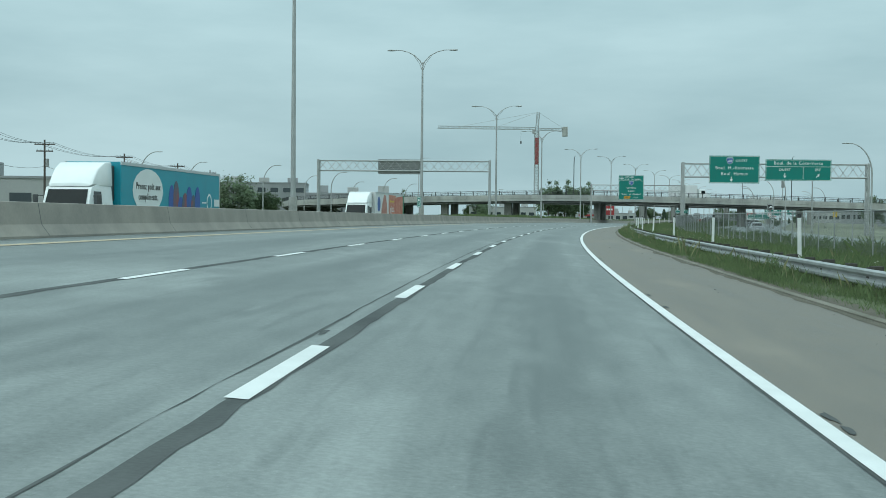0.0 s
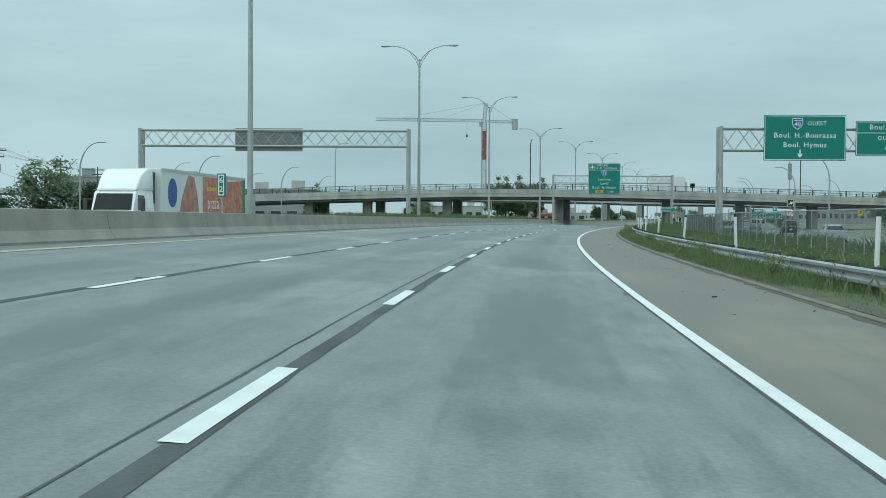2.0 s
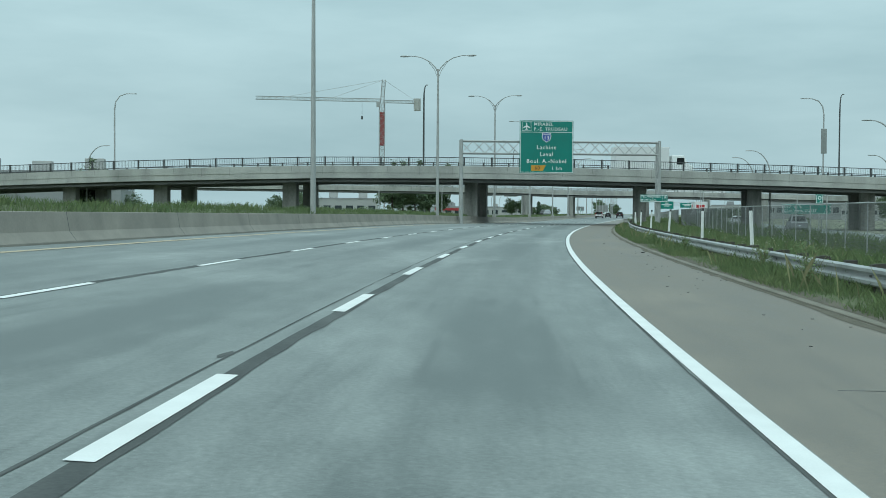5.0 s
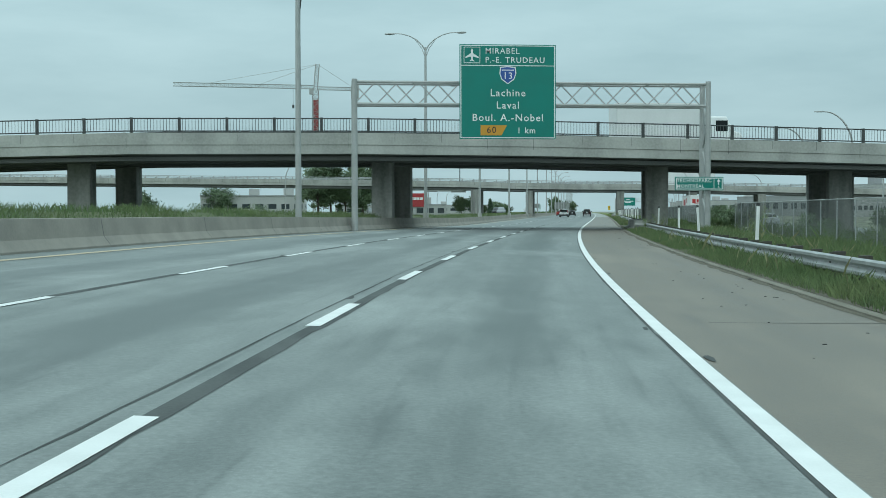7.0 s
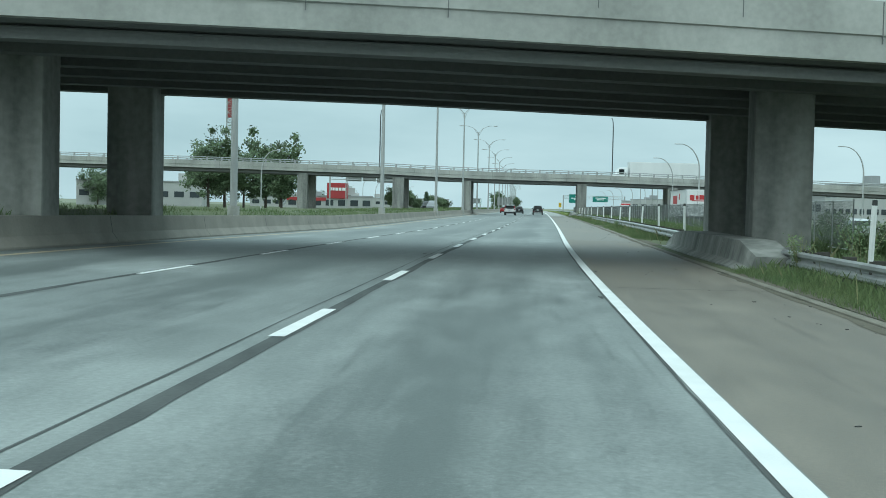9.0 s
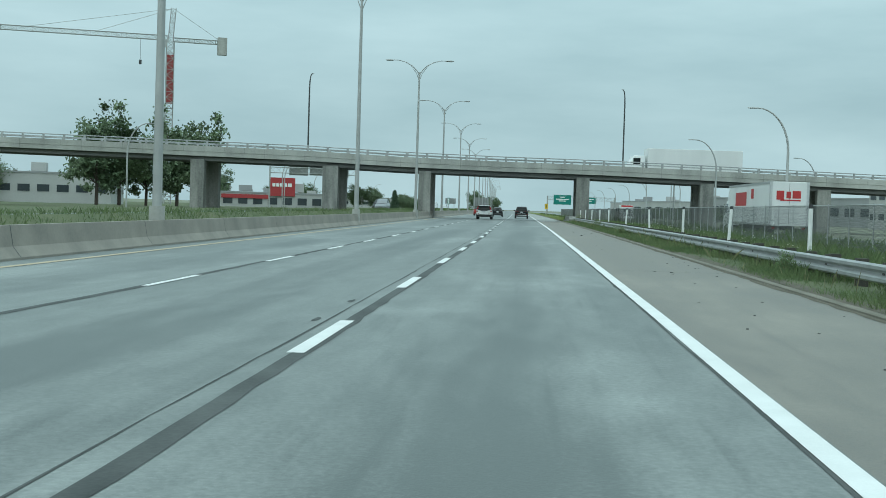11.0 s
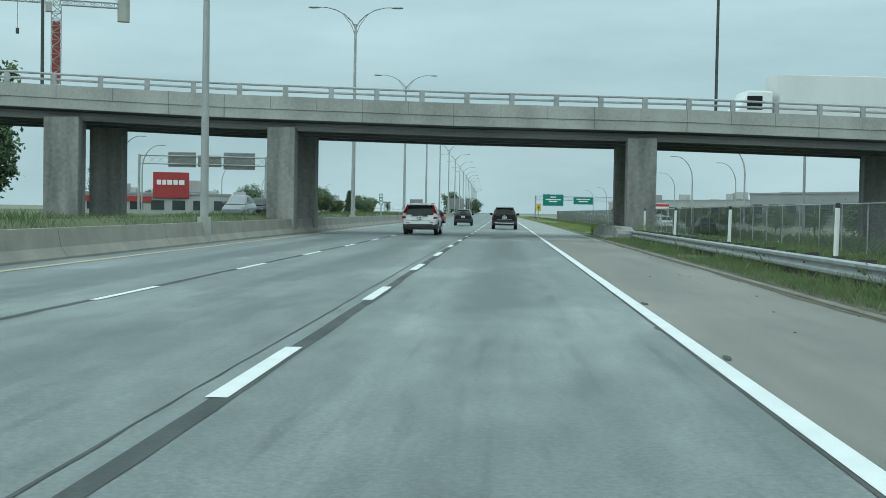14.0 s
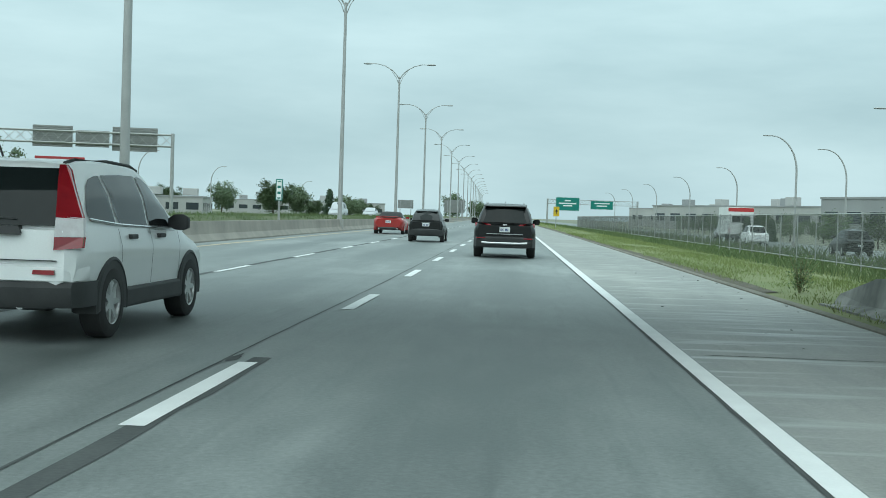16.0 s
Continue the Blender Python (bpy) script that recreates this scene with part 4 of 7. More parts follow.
def small_hatch(m):
    body = [(-1.76, 0.42, 0.72, 0.92, 0.58, 0.66, 0.62), (-1.66, 0.34, 0.76, 0.96, 0.70, 0.77, 0.70), (-1.2, 0.28, 0.78, 0.97, 0.76, 0.81, 0.72), (0.0, 0.24, 0.76, 0.95, 0.77, 0.81, 0.74), (0.8, 0.25, 0.74, 0.92, 0.76, 0.80, 0.70), (1.4, 0.28, 0.68, 0.80, 0.70, 0.74, 0.58), (1.76, 0.34, 0.52, 0.62, 0.5, 0.56, 0.4)]
    cabin = [(-1.68, 0.93, 1.0, 0.66, 0.62), (-1.45, 0.95, 1.28, 0.69, 0.58), (-1.15, 0.96, 1.44, 0.71, 0.55), (-0.4, 0.95, 1.50, 0.725, 0.56), (0.2, 0.94, 1.44, 0.72, 0.55), (0.95, 0.91, 0.95, 0.68, 0.62)]
    glass = {"side": [[(-1.2, 1.03), (-0.45, 1.0), (-0.45, 1.36), (-1.0, 1.34)], [(-0.38, 1.0), (0.72, 0.98), (0.25, 1.30), (-0.38, 1.37)]],
             "rear": [(0.52, -1.72, 0.99, 0.10), (0.50, -1.59, 1.16, 0.10), (0.48, -1.36, 1.37, 0.1)], "front": [(0.6, 0.92, 0.96, -0.1), (0.52, 0.28, 1.38, -0.06)]}
    c = car("hatchback", m, "small dark grey rounded hatchback with pale tail lights", 3.55, 1.63, 1.5, body, cabin, PAINT_BLACK, (0.29, 0.19, (-1.2, 1.1), 0.70), glass)
    part("rear_bumper", Mesh().loft([[(x, y, 0.30), (x, y - 0.05, 0.38), (x, y - 0.06, 0.56), (x, y + 0.02, 0.62)] for x, y in ((-0.80, -1.35), (-0.76, -1.58), (-0.62, -1.72), (-0.3, -1.77), (0.3, -1.77), (0.62, -1.72), (0.76, -1.58), (0.80, -1.35))], closed=False).faces(0, -1, 0.05), PLASTIC, c, smooth=True)
    for s in (-1, 1):
        part("tail_light", panel([(s * 0.55, -1.715, 0.74), (s * 0.68, -1.64, 0.75), (s * 0.685, -1.61, 0.92), (s * 0.57, -1.70, 0.92)], 0.06), TAIL_CLEAR, c, "pale tail light", bevel=0.012)
        part("mirror", Mesh().loft([[(s * (0.74 + dx), 0.62 + dy, 1.0 + dz) for dy, dz in ((-0.05 * q, -0.06 * q), (0.06 * q, -0.06 * q), (0.06 * q, 0.06 * q), (-0.05 * q, 0.07 * q))] for dx, q in ((-0.03, 0.5), (0.05, 1.0), (0.16, 1.0), (0.19, 0.7))]), PAINT_BLACK, c, smooth=True)
    part("chrome_strip", Mesh().box(-0.2, 0.2, -1.80, -1.74, 0.875, 0.895), CHROME, c)
    part("spoiler", Mesh().loft([[(-0.50, y, z), (0.50, y, z)] for y, z in ((-1.1, 1.45), (-1.36, 1.41), (-1.36, 1.39), (-1.15, 1.39))], closed=False).faces(0, -1, 0.05), PAINT_BLACK, c)
    plate(c, 0, -1.79, 0.79, 0.32, 0.15)
    return c


def convertible(m):
    body = [(-2.26, 0.42, 0.74, 0.90, 0.66, 0.76, 0.62), (-2.12, 0.34, 0.80, 0.98, 0.80, 0.87, 0.74), (-1.6, 0.28, 0.82, 0.98, 0.86, 0.915, 0.80), (-0.4, 0.22, 0.78, 0.93, 0.86, 0.915, 0.82), (0.9, 0.22, 0.76, 0.90, 0.86, 0.91, 0.78), (1.6, 0.25, 0.70, 0.82, 0.82, 0.88, 0.68), (2.1, 0.28, 0.56, 0.66, 0.72, 0.78, 0.56), (2.28, 0.32, 0.48, 0.55, 0.5, 0.56, 0.42)]
    cabin = [(-1.35, 0.96, 1.02, 0.74, 0.68), (-1.0, 0.95, 1.24, 0.77, 0.60), (-0.5, 0.93, 1.35, 0.79, 0.58), (0.1, 0.92, 1.33, 0.79, 0.58), (0.5, 0.91, 1.14, 0.78, 0.64), (0.95, 0.90, 0.93, 0.74, 0.68)]
    glass = {"side": [[(-0.75, 1.0), (0.6, 0.96), (0.3, 1.18), (-0.1, 1.26), (-0.65, 1.22)]], "rear": [(0.45, -1.22, 1.06, 0.05), (0.43, -1.0, 1.22, 0.05)], "front": [(0.68, 0.92, 0.94, -0.1), (0.58, 0.15, 1.30, -0.06)]}
    c = car("convertible", m, "red convertible with a closed black soft top", 4.56, 1.83, 1.36, body, cabin, PAINT_RED, (0.32, 0.22, (-1.33, 1.25), 0.79), glass, roofm=CLOTH)
    part("spoiler", Mesh().loft([[(x, y, z), (x, y - 0.06, z + 0.02), (x, y - 0.05, z + 0.05), (x, y + 0.1, z + 0.03)] for x, y, z in ((-0.72, -2.0, 0.98), (-0.4, -2.12, 1.03), (0.4, -2.12, 1.03), (0.72, -2.0, 0.98))], closed=False).faces(0, -1, 0.05), PAINT_RED, c, smooth=True)
    part("brake_light", Mesh().box(-0.45, 0.45, -2.215, -2.17, 0.985, 1.0), DARK_STEEL, c)
    for s in (-1, 1):
        part("tail_light", panel([(s * 0.58, -2.25, 0.80), (s * 0.84, -2.10, 0.80), (s * 0.82, -2.06, 0.93), (s * 0.62, -2.20, 0.93)], 0.08), TAIL_CLEAR, c, "pale tail light", bevel=0.015)
        part("exhaust", Mesh().rod((s * 0.55, -2.3, 0.33), (s * 0.55, -2.05, 0.34), 0.045, 0.045, 12), CHROME, c, smooth=True)
        part("mirror", Mesh().loft([[(s * (0.84 + dx), 0.45 + dy, 0.99 + dz) for dy, dz in ((-0.05 * q, -0.06 * q), (0.06 * q, -0.06 * q), (0.06 * q, 0.06 * q), (-0.05 * q, 0.07 * q))] for dx, q in ((-0.03, 0.5), (0.05, 1.0), (0.16, 1.0), (0.19, 0.7))]), PAINT_RED, c, smooth=True)
    part("bumper_inset", Mesh().loft([[(x, y, 0.30), (x, y - 0.03, 0.36), (x, y + 0.02, 0.48)] for x, y in ((-0.6, -2.2), (-0.3, -2.26), (0.3, -2.26), (0.6, -2.2))], closed=False).faces(0, -1, 0.05), PLASTIC, c)
    plate(c, 0, -2.27, 0.74, 0.32, 0.15)
    return c


def plain_car(kind, m, label, paintm, tall=0.0, group="cars in the distance"):
    h = tall
    body = [(-2.2, 0.42, 0.74, 0.92, 0.72, 0.80, 0.74), (-2.0, 0.32, 0.78, 0.98 + h * 0.3, 0.82, 0.88, 0.80), (-0.6, 0.26, 0.76, 0.96 + h * 0.3, 0.84, 0.89, 0.82), (1.0, 0.26, 0.74, 0.94 + h * 0.2, 0.84, 0.89, 0.80), (1.8, 0.28, 0.66, 0.80 + h * 0.2, 0.80, 0.84, 0.68), (2.2, 0.34, 0.52, 0.62, 0.58, 0.64, 0.5)]
    cabin = [(-1.75 - h * 0.6, 0.95 + h * 0.3, 1.0 + h * 0.3, 0.78, 0.70), (-1.2 - h, 0.96 + h * 0.3, 1.36 + h, 0.80, 0.60), (-0.3, 0.95 + h * 0.3, 1.45 + h, 0.81, 0.60), (0.3, 0.94 + h * 0.2, 1.38 + h, 0.80, 0.60), (1.2, 0.92 + h * 0.2, 0.96 + h * 0.2, 0.76, 0.68)]
    z = 1.04 + h * 0.3
    glass = {"side": [[(-1.15 - h, z), (-0.3, z), (-0.3, 1.34 + h), (-1.0 - h, 1.28 + h)], [(-0.22, z), (0.85, z - 0.02), (0.25, 1.28 + h), (-0.22, 1.34 + h)]], "rear": [(0.64, -1.80 - h * 0.6, 1.03 + h * 0.3, 0.05), (0.56, -1.34 - h, 1.32 + h, 0.05)], "front": [(0.66, 1.17, 0.98 + h * 0.2, -0.1), (0.56, 0.36, 1.34 + h, -0.06)]}
    c = car(kind, m, label, 4.4, 1.78, 1.45 + h, body, cabin, paintm, (0.32, 0.21, (-1.3, 1.25), 0.77), glass, group=group)
    for s in (-1, 1):
        part("tail_light", panel([(s * 0.56, -2.19, 0.74), (s * 0.80, -2.08, 0.76), (s * 0.78, -2.04, 0.92), (s * 0.58, -2.16, 0.90)], 0.07), TAIL_RED, c, "red tail light")
        part("headlight", panel([(s * 0.40, 2.17, 0.56), (s * 0.66, 1.95, 0.62), (s * 0.68, 1.9, 0.74), (s * 0.46, 2.08, 0.66)], 0.06), TAIL_CLEAR, c, "clear headlight")
        part("mirror", Mesh().box(s * 0.93 - 0.1, s * 0.93 + 0.1, 0.6, 0.72, 0.98 + h * 0.3, 1.1 + h * 0.3), paintm, c, bevel=0.03)
    plate(c, 0, -2.21, 0.66, 0.3, 0.14)
    return c

# ---------- writing ----------
def text_mesh(body, size, mat, align="CENTER", depth=0.004):
    cu = bpy.data.curves.new("lettering", "FONT")
    cu.body, cu.size, cu.align_x, cu.align_y, cu.extrude = body, size, align, "CENTER", depth
    cu.resolution_u = 2
    cu.space_character = 1.15
    cu.offset = 0.002
    ob = bpy.data.objects.new("lettering", cu)
    scene.collection.objects.link(ob)
    dg = bpy.context.evaluated_depsgraph_get()
    me = bpy.data.meshes.new_from_object(ob.evaluated_get(dg))
    bpy.data.objects.remove(ob)
    me.materials.clear()
    me.materials.append(mat)
    return me


SIGN_ORANGE = material("sign_amber", (0.55, 0.27, 0.02), (0.48, 0.24, 0.02), 0.5, scale=2, bump=0)
SIGN_BLUE = material("shield_blue", (0.03, 0.09, 0.35), None, 0.5, bump=0)
SIGN_RED = material("sign_red", (0.45, 0.03, 0.03), None, 0.5, bump=0)
SIGN_BLACK = material("sign_black", (0.02, 0.02, 0.02), None, 0.5, bump=0)
SIGN_YELLOW = material("sign_yellow", (0.62, 0.42, 0.02), None, 0.5, bump=0)


def sign_panel(x, y, z0, z1, w, label, mat=None, category="road sign", border=True, face=0.0):
    """A panel that faces the camera's way of travel: x is its middle, y its face."""
    mat = mat or SIGN_GREEN
    s = thing("road_sign", pose(x, y, z0, 0, 0, face), label, category)
    h = z1 - z0
    part("panel", Mesh().box(-w / 2, w / 2, 0, 0.07, 0, h), mat, s, bevel=0.02)
    if border:
        t, i = 0.045, 0.05
        for a, b, c, d in ((-w / 2 + i, w / 2 - i, i, i + t), (-w / 2 + i, w / 2 - i, h - i - t, h - i), (-w / 2 + i, -w / 2 + i + t, i + t, h - i - t), (w / 2 - i - t, w / 2 - i, i + t, h - i - t)):
            part("border", Mesh().box(a, b, -0.008, -0.001, c, d), SIGN_WHITE, s)
    for k in (-0.3, 0.3):
        part("bracket", Mesh().box(k * w - 0.05, k * w + 0.05, 0.07, 0.24, h * 0.1, h * 0.9), GALV, s)
    return s


def letters(s, body, size, mat, align, m):
    """Words on a thing, every letter a piece of its own."""
    me = text_mesh(body, size, mat, align)
    bm = bmesh.new()
    bm.from_mesh(me)
    left, groups = set(bm.faces), []
    while left:
        todo = [left.pop()]
        isle = []
        while todo:
            f = todo.pop()
            isle.append(f)
            for v in f.verts:
                for g in v.link_faces:
                    if g in left:
                        left.remove(g)
                        todo.append(g)
        xs = [v.co.x for f in isle for v in f.verts]
        groups.append([min(xs), max(xs), isle])
    groups.sort(key=lambda g: g[0])
    merged = []
    for a, b, isle in groups:
        if merged and min(b, merged[-1][1]) - max(a, merged[-1][0]) > 0.5 * min(b - a, merged[-1][1] - merged[-1][0]):
            merged[-1][1] = max(b, merged[-1][1])
            merged[-1][2] += isle
        else:
            merged.append([a, b, list(isle)])
    for a, b, isle in merged:
        lm = Mesh()
        at = {}
        for f in isle:
            ids = []
            for v in f.verts:
                key = tuple(round(q, 4) for q in v.co)
                if key not in at:
                    at[key] = len(lm.v)
                    lm.v.append(tuple(m @ v.co))
                ids.append(at[key])
            if len(set(ids)) == len(ids):
                lm.f.append(tuple(ids))
        part("letter", lm, mat, s)
    bm.free()
    bpy.data.meshes.remove(me)


def words(s, body, x, z, size, align="CENTER", mat=None, y=-0.012):
    letters(s, body, size, mat or SIGN_WHITE, align, pose(x, y, z, 90, 0, 0))


def arrow_mark(s, x, z, k, deg=180, mat=None):
    pts = [(-0.13, -0.9), (0.13, -0.9), (0.13, 0.1), (0.5, -0.1), (0.5, 0.2), (0, 0.9), (-0.5, 0.2), (-0.5, -0.1), (-0.13, 0.1)]
    a = radians(deg)
    q = [(x + k * (u * math.cos(a) - v * math.sin(a)), z + k * (u * math.sin(a) + v * math.cos(a))) for u, v in pts]
    n = len(q)
    part("arrow", Mesh().add([(u, -0.012, v) for u, v in q] + [(u, -0.001, v) for u, v in q], [tuple(range(n))] + [(i, (i + 1) % n, n + (i + 1) % n, n + i) for i in range(n)]), mat or SIGN_WHITE, s)


def shield(s, x, z, k, number):
    pts = [(-0.5, 0.5), (0, 0.56), (0.5, 0.5), (0.55, 0.1), (0.42, -0.3), (0, -0.6), (-0.42, -0.3), (-0.55, 0.1)]
    for q, y, m in ((1.0, -0.010, SIGN_WHITE), (0.88, -0.014, SIGN_BLUE)):
        sh = part("shield", Mesh().add([(x + k * q * u, y, z + k * q * v) for u, v in pts] + [(x + k * q * u, y + 0.006, z + k * q * v) for u, v in pts], [tuple(range(8))] + [(i, (i + 1) % 8, 8 + (i + 1) % 8, 8 + i) for i in range(8)]), m, s, "blue route shield")
    part("shield_cap", Mesh().box(x - k * 0.38, x + k * 0.38, -0.018, -0.015, z + k * 0.27, z + k * 0.33), SIGN_WHITE, s)
    words(s, number, x, z - k * 0.08, k * 0.6, y=-0.022)


sg = sign_panel(25.2, 151.43, 5.58, 8.92, 6.0, "large green direction sign with a route shield and a down arrow")
shield(sg, -0.55, 2.72, 0.75, "40")
words(sg, "OUEST", 0.15, 2.72, 0.42, "LEFT")
words(sg, "Boul. H.-Bourassa", 0, 1.85, 0.54)
words(sg, "Boul. Hymus", 0, 1.15, 0.54)
arrow_mark(sg, -0.35, 0.5, 0.34, 180)
sg = sign_panel(32.8, 151.43, 5.95, 8.5, 7.8, "wide green direction sign with two lane arrows")
words(sg, "Boul. de la Côte-Vertu", 0, 2.1, 0.54)
part("divider", Mesh().box(-3.8, 3.8, -0.012, -0.001, 1.66, 1.70), SIGN_WHITE, sg)
part("divider", Mesh().box(0.55, 0.59, -0.012, -0.001, 0.1, 1.66), SIGN_WHITE, sg)
words(sg, "OUEST", -1.6, 1.3, 0.42)
words(sg, "EST", 2.3, 1.3, 0.42)
arrow_mark(sg, -1.6, 0.6, 0.32, 180)
arrow_mark(sg, 2.3, 0.6, 0.32, -45)
sg = sign_panel(22.55, 265.13, 5.2, 10.35, 5.3, "tall green direction sign with an amber exit tab")
part("divider", Mesh().box(-2.6, 2.6, -0.012, -0.001, 3.98, 4.02), SIGN_WHITE, sg)
words(sg, "MIRABEL", -1.25, 4.78, 0.44, "LEFT")
words(sg, "P.-E. TRUDEAU", -1.25, 4.29, 0.44, "LEFT")
for x0, x1, z0, z1 in ((-2.42, -1.52, 4.12, 4.15), (-2.42, -1.52, 4.97, 5.0), (-2.42, -2.39, 4.15, 4.97), (-1.55, -1.52, 4.15, 4.97)):
    part("icon_border", Mesh().box(x0, x1, -0.012, -0.001, z0, z1), SIGN_WHITE, sg)
outline = [(0, 0.36), (0.05, 0.28), (0.06, 0.1), (0.36, -0.1), (0.36, -0.17), (0.06, -0.08), (0.045, -0.24), (0.13, -0.31), (0.13, -0.35), (0, -0.31)]
outline += [(-u, v) for u, v in reversed(outline[1:-1])]
part("aircraft", panel([(-1.97 + u, -0.012, 4.56 + v) for u, v in outline], 0.011), SIGN_WHITE, sg)
shield(sg, 0, 3.5, 0.85, "13")
words(sg, "Lachine", 0, 2.5, 0.56)
words(sg, "Laval", 0, 1.83, 0.56)
words(sg, "Boul. A.-Nobel", 0, 1.15, 0.56)
tab = part("exit_tab", Mesh().add([(-1.5, -0.014, 0.2), (-0.35, -0.014, 0.2), (-0.05, -0.014, 0.75), (-1.5, -0.014, 0.75), (-1.5, -0.001, 0.2), (-0.35, -0.001, 0.2), (-0.05, -0.001, 0.75), (-1.5, -0.001, 0.75)], [(0, 1, 2, 3), (0, 4, 5, 1), (1, 5, 6, 2), (2, 6, 7, 3), (3, 7, 4, 0)]), SIGN_ORANGE, sg, "amber exit tab")
words(sg, "60", -0.9, 0.48, 0.5, "CENTER", SIGN_BLACK, -0.02)
words(sg, "1 km", 0.5, 0.46, 0.46, "LEFT")
sg = sign_panel(33.25, 265.06, 2.4, 3.15, 2.75, "small green sign pointing ahead on the gantry post")
words(sg, "TECHNOPARC", -1.28, 0.53, 0.27, "LEFT")
words(sg, "MONTRÉAL", -1.28, 0.22, 0.27, "LEFT")
part("divider", Mesh().box(0.82, 0.85, -0.012, -0.001, 0.06, 0.70), SIGN_WHITE, sg)
arrow_mark(sg, 1.1, 0.47, 0.18, 0)
words(sg, "6", 1.1, 0.18, 0.2)


def roadside_posts(s, xs, z):
    for x in xs:
        part("post", Mesh().box(x - 0.06, x + 0.06, 0.07, 0.17, -z - 0.6, 0.6), GALV, s)


sg = sign_panel(50.9, 271.8, 1.35, 2.35, 5.2, "green direction sign on two posts by the service road")
words(sg, "Boul. de la", -2.4, 0.72, 0.38, "LEFT")
words(sg, "Côte-Vertu OUEST", -2.4, 0.3, 0.38, "LEFT")
arrow_mark(sg, 2.1, 0.35, 0.26, -45)
roadside_posts(sg, (-1.7, 1.7), 1.35 + 0.8)
sg = sign_panel(52.3, 271.8, 2.42, 3.4, 0.8, "small square green sign above the direction sign")
part("ring_mark", Mesh().loft([[(r * math.cos(a), -0.012, 0.6 + r * math.sin(a)) for a in [2 * math.pi * k / 16 for k in range(17)]] for r in (0.2, 0.12)], closed=False), SIGN_WHITE, sg)
arrow_mark(sg, 0.1, 0.22, 0.12, -60)
part("post", Mesh().box(-0.05, 0.05, 0.07, 0.16, -3.6, 0.6), GALV, sg)
sg = sign_panel(46.8, 240.1, 3.0, 4.2, 1.0, "black square lane sign with a curved white arrow on a post", SIGN_BLACK)
arrow_mark(sg, 0.05, 0.6, 0.42, -60)
part("post", Mesh().box(-0.05, 0.05, 0.07, 0.16, -3.9, 0.6), GALV, sg)
sg = sign_panel(46.8, 240.1, 1.75, 2.6, 0.85, "white square prohibition sign below the lane sign", SIGN_WHITE, border=False)
part("ring_mark", Mesh().loft([[(r * math.cos(a), -0.012, 0.42 + r * math.sin(a)) for a in [2 * math.pi * k / 18 for k in range(19)]] for r in (0.34, 0.27)], closed=False), SIGN_RED, sg)
part("slash", Mesh().box(-0.3, 0.3, -0.012, -0.004, 0.39, 0.45, pose(0, 0, 0.0)), SIGN_RED, sg)
part("post", Mesh().box(-0.05, 0.05, 0.07, 0.16, -2.6, 0.6), GALV, sg)
sg = sign_panel(67.4, 274.1, 1.9, 3.1, 0.9, "yellow warning sign on a post", SIGN_YELLOW, border=False)
arrow_mark(sg, 0, 0.6, 0.36, 0, SIGN_BLACK)
part("post", Mesh().box(-0.05, 0.05, 0.07, 0.16, -2.9, 0.6), GALV, sg)
kp = P(498.3, -13.6, 0, True)
sg = sign_panel(kp.x, kp.y, 1.75, 2.85, 0.36, "narrow green kilometre sign on the median", SIGN_GREEN, face=-12)
for k, z in enumerate((0.85, 0.55, 0.25)):
    part("bar", Mesh().box(-0.09, 0.09, -0.012, -0.002, z - 0.09, z + 0.09), SIGN_WHITE, sg)
part("post", Mesh().box(-0.05, 0.05, 0.07, 0.15, -1.9, 0.5), GALV, sg)
sg = sign_panel(-9.4, 110.0, 2.05, 3.0, 0.36, "narrow green kilometre sign with two white figures on the median", SIGN_GREEN, face=-14)
words(sg, "6", 0, 0.66, 0.33)
words(sg, "2", 0, 0.30, 0.33)
part("post", Mesh().box(-0.05, 0.05, 0.07, 0.15, -2.6, 0.5), GALV, sg)
yp = P(600, 4.6, 0)
sg = sign_panel(yp.x, yp.y, yp.z + 1.6, yp.z + 2.9, 0.8, "yellow warning sign on a post at the verge", SIGN_YELLOW, border=False)
arrow_mark(sg, 0, 0.65, 0.36, 0, SIGN_BLACK)
part("post", Mesh().box(-0.05, 0.05, 0.07, 0.16, -2.0, 0.6), GALV, sg)


def sign_back(x, y, z0, z1, w, label, posts=False):
    """The back of a sign on a gantry: sheet and stiffening slats."""
    s = thing("road_sign", pose(x, y, z0), label, "road sign")
    h = z1 - z0
    part("sheet", Mesh().box(-w / 2, w / 2, 0.05, 0.09, 0, h), SIGN_BACK, s)
    if posts:
        for k in (-0.35, 0.35):
            part("post", Mesh().box(k * w - 0.08, k * w + 0.08, -0.1, 0.05, -z0 - 1.4, h * 0.9), GALV, s)
    n = int(h / 0.2)
    for k in range(n):
        part("slat", Mesh().box(-w / 2, w / 2, -0.02, 0.048, h * (k + 0.15) / n, h * (k + 0.6) / n), SIGN_BACK, s)
    return s


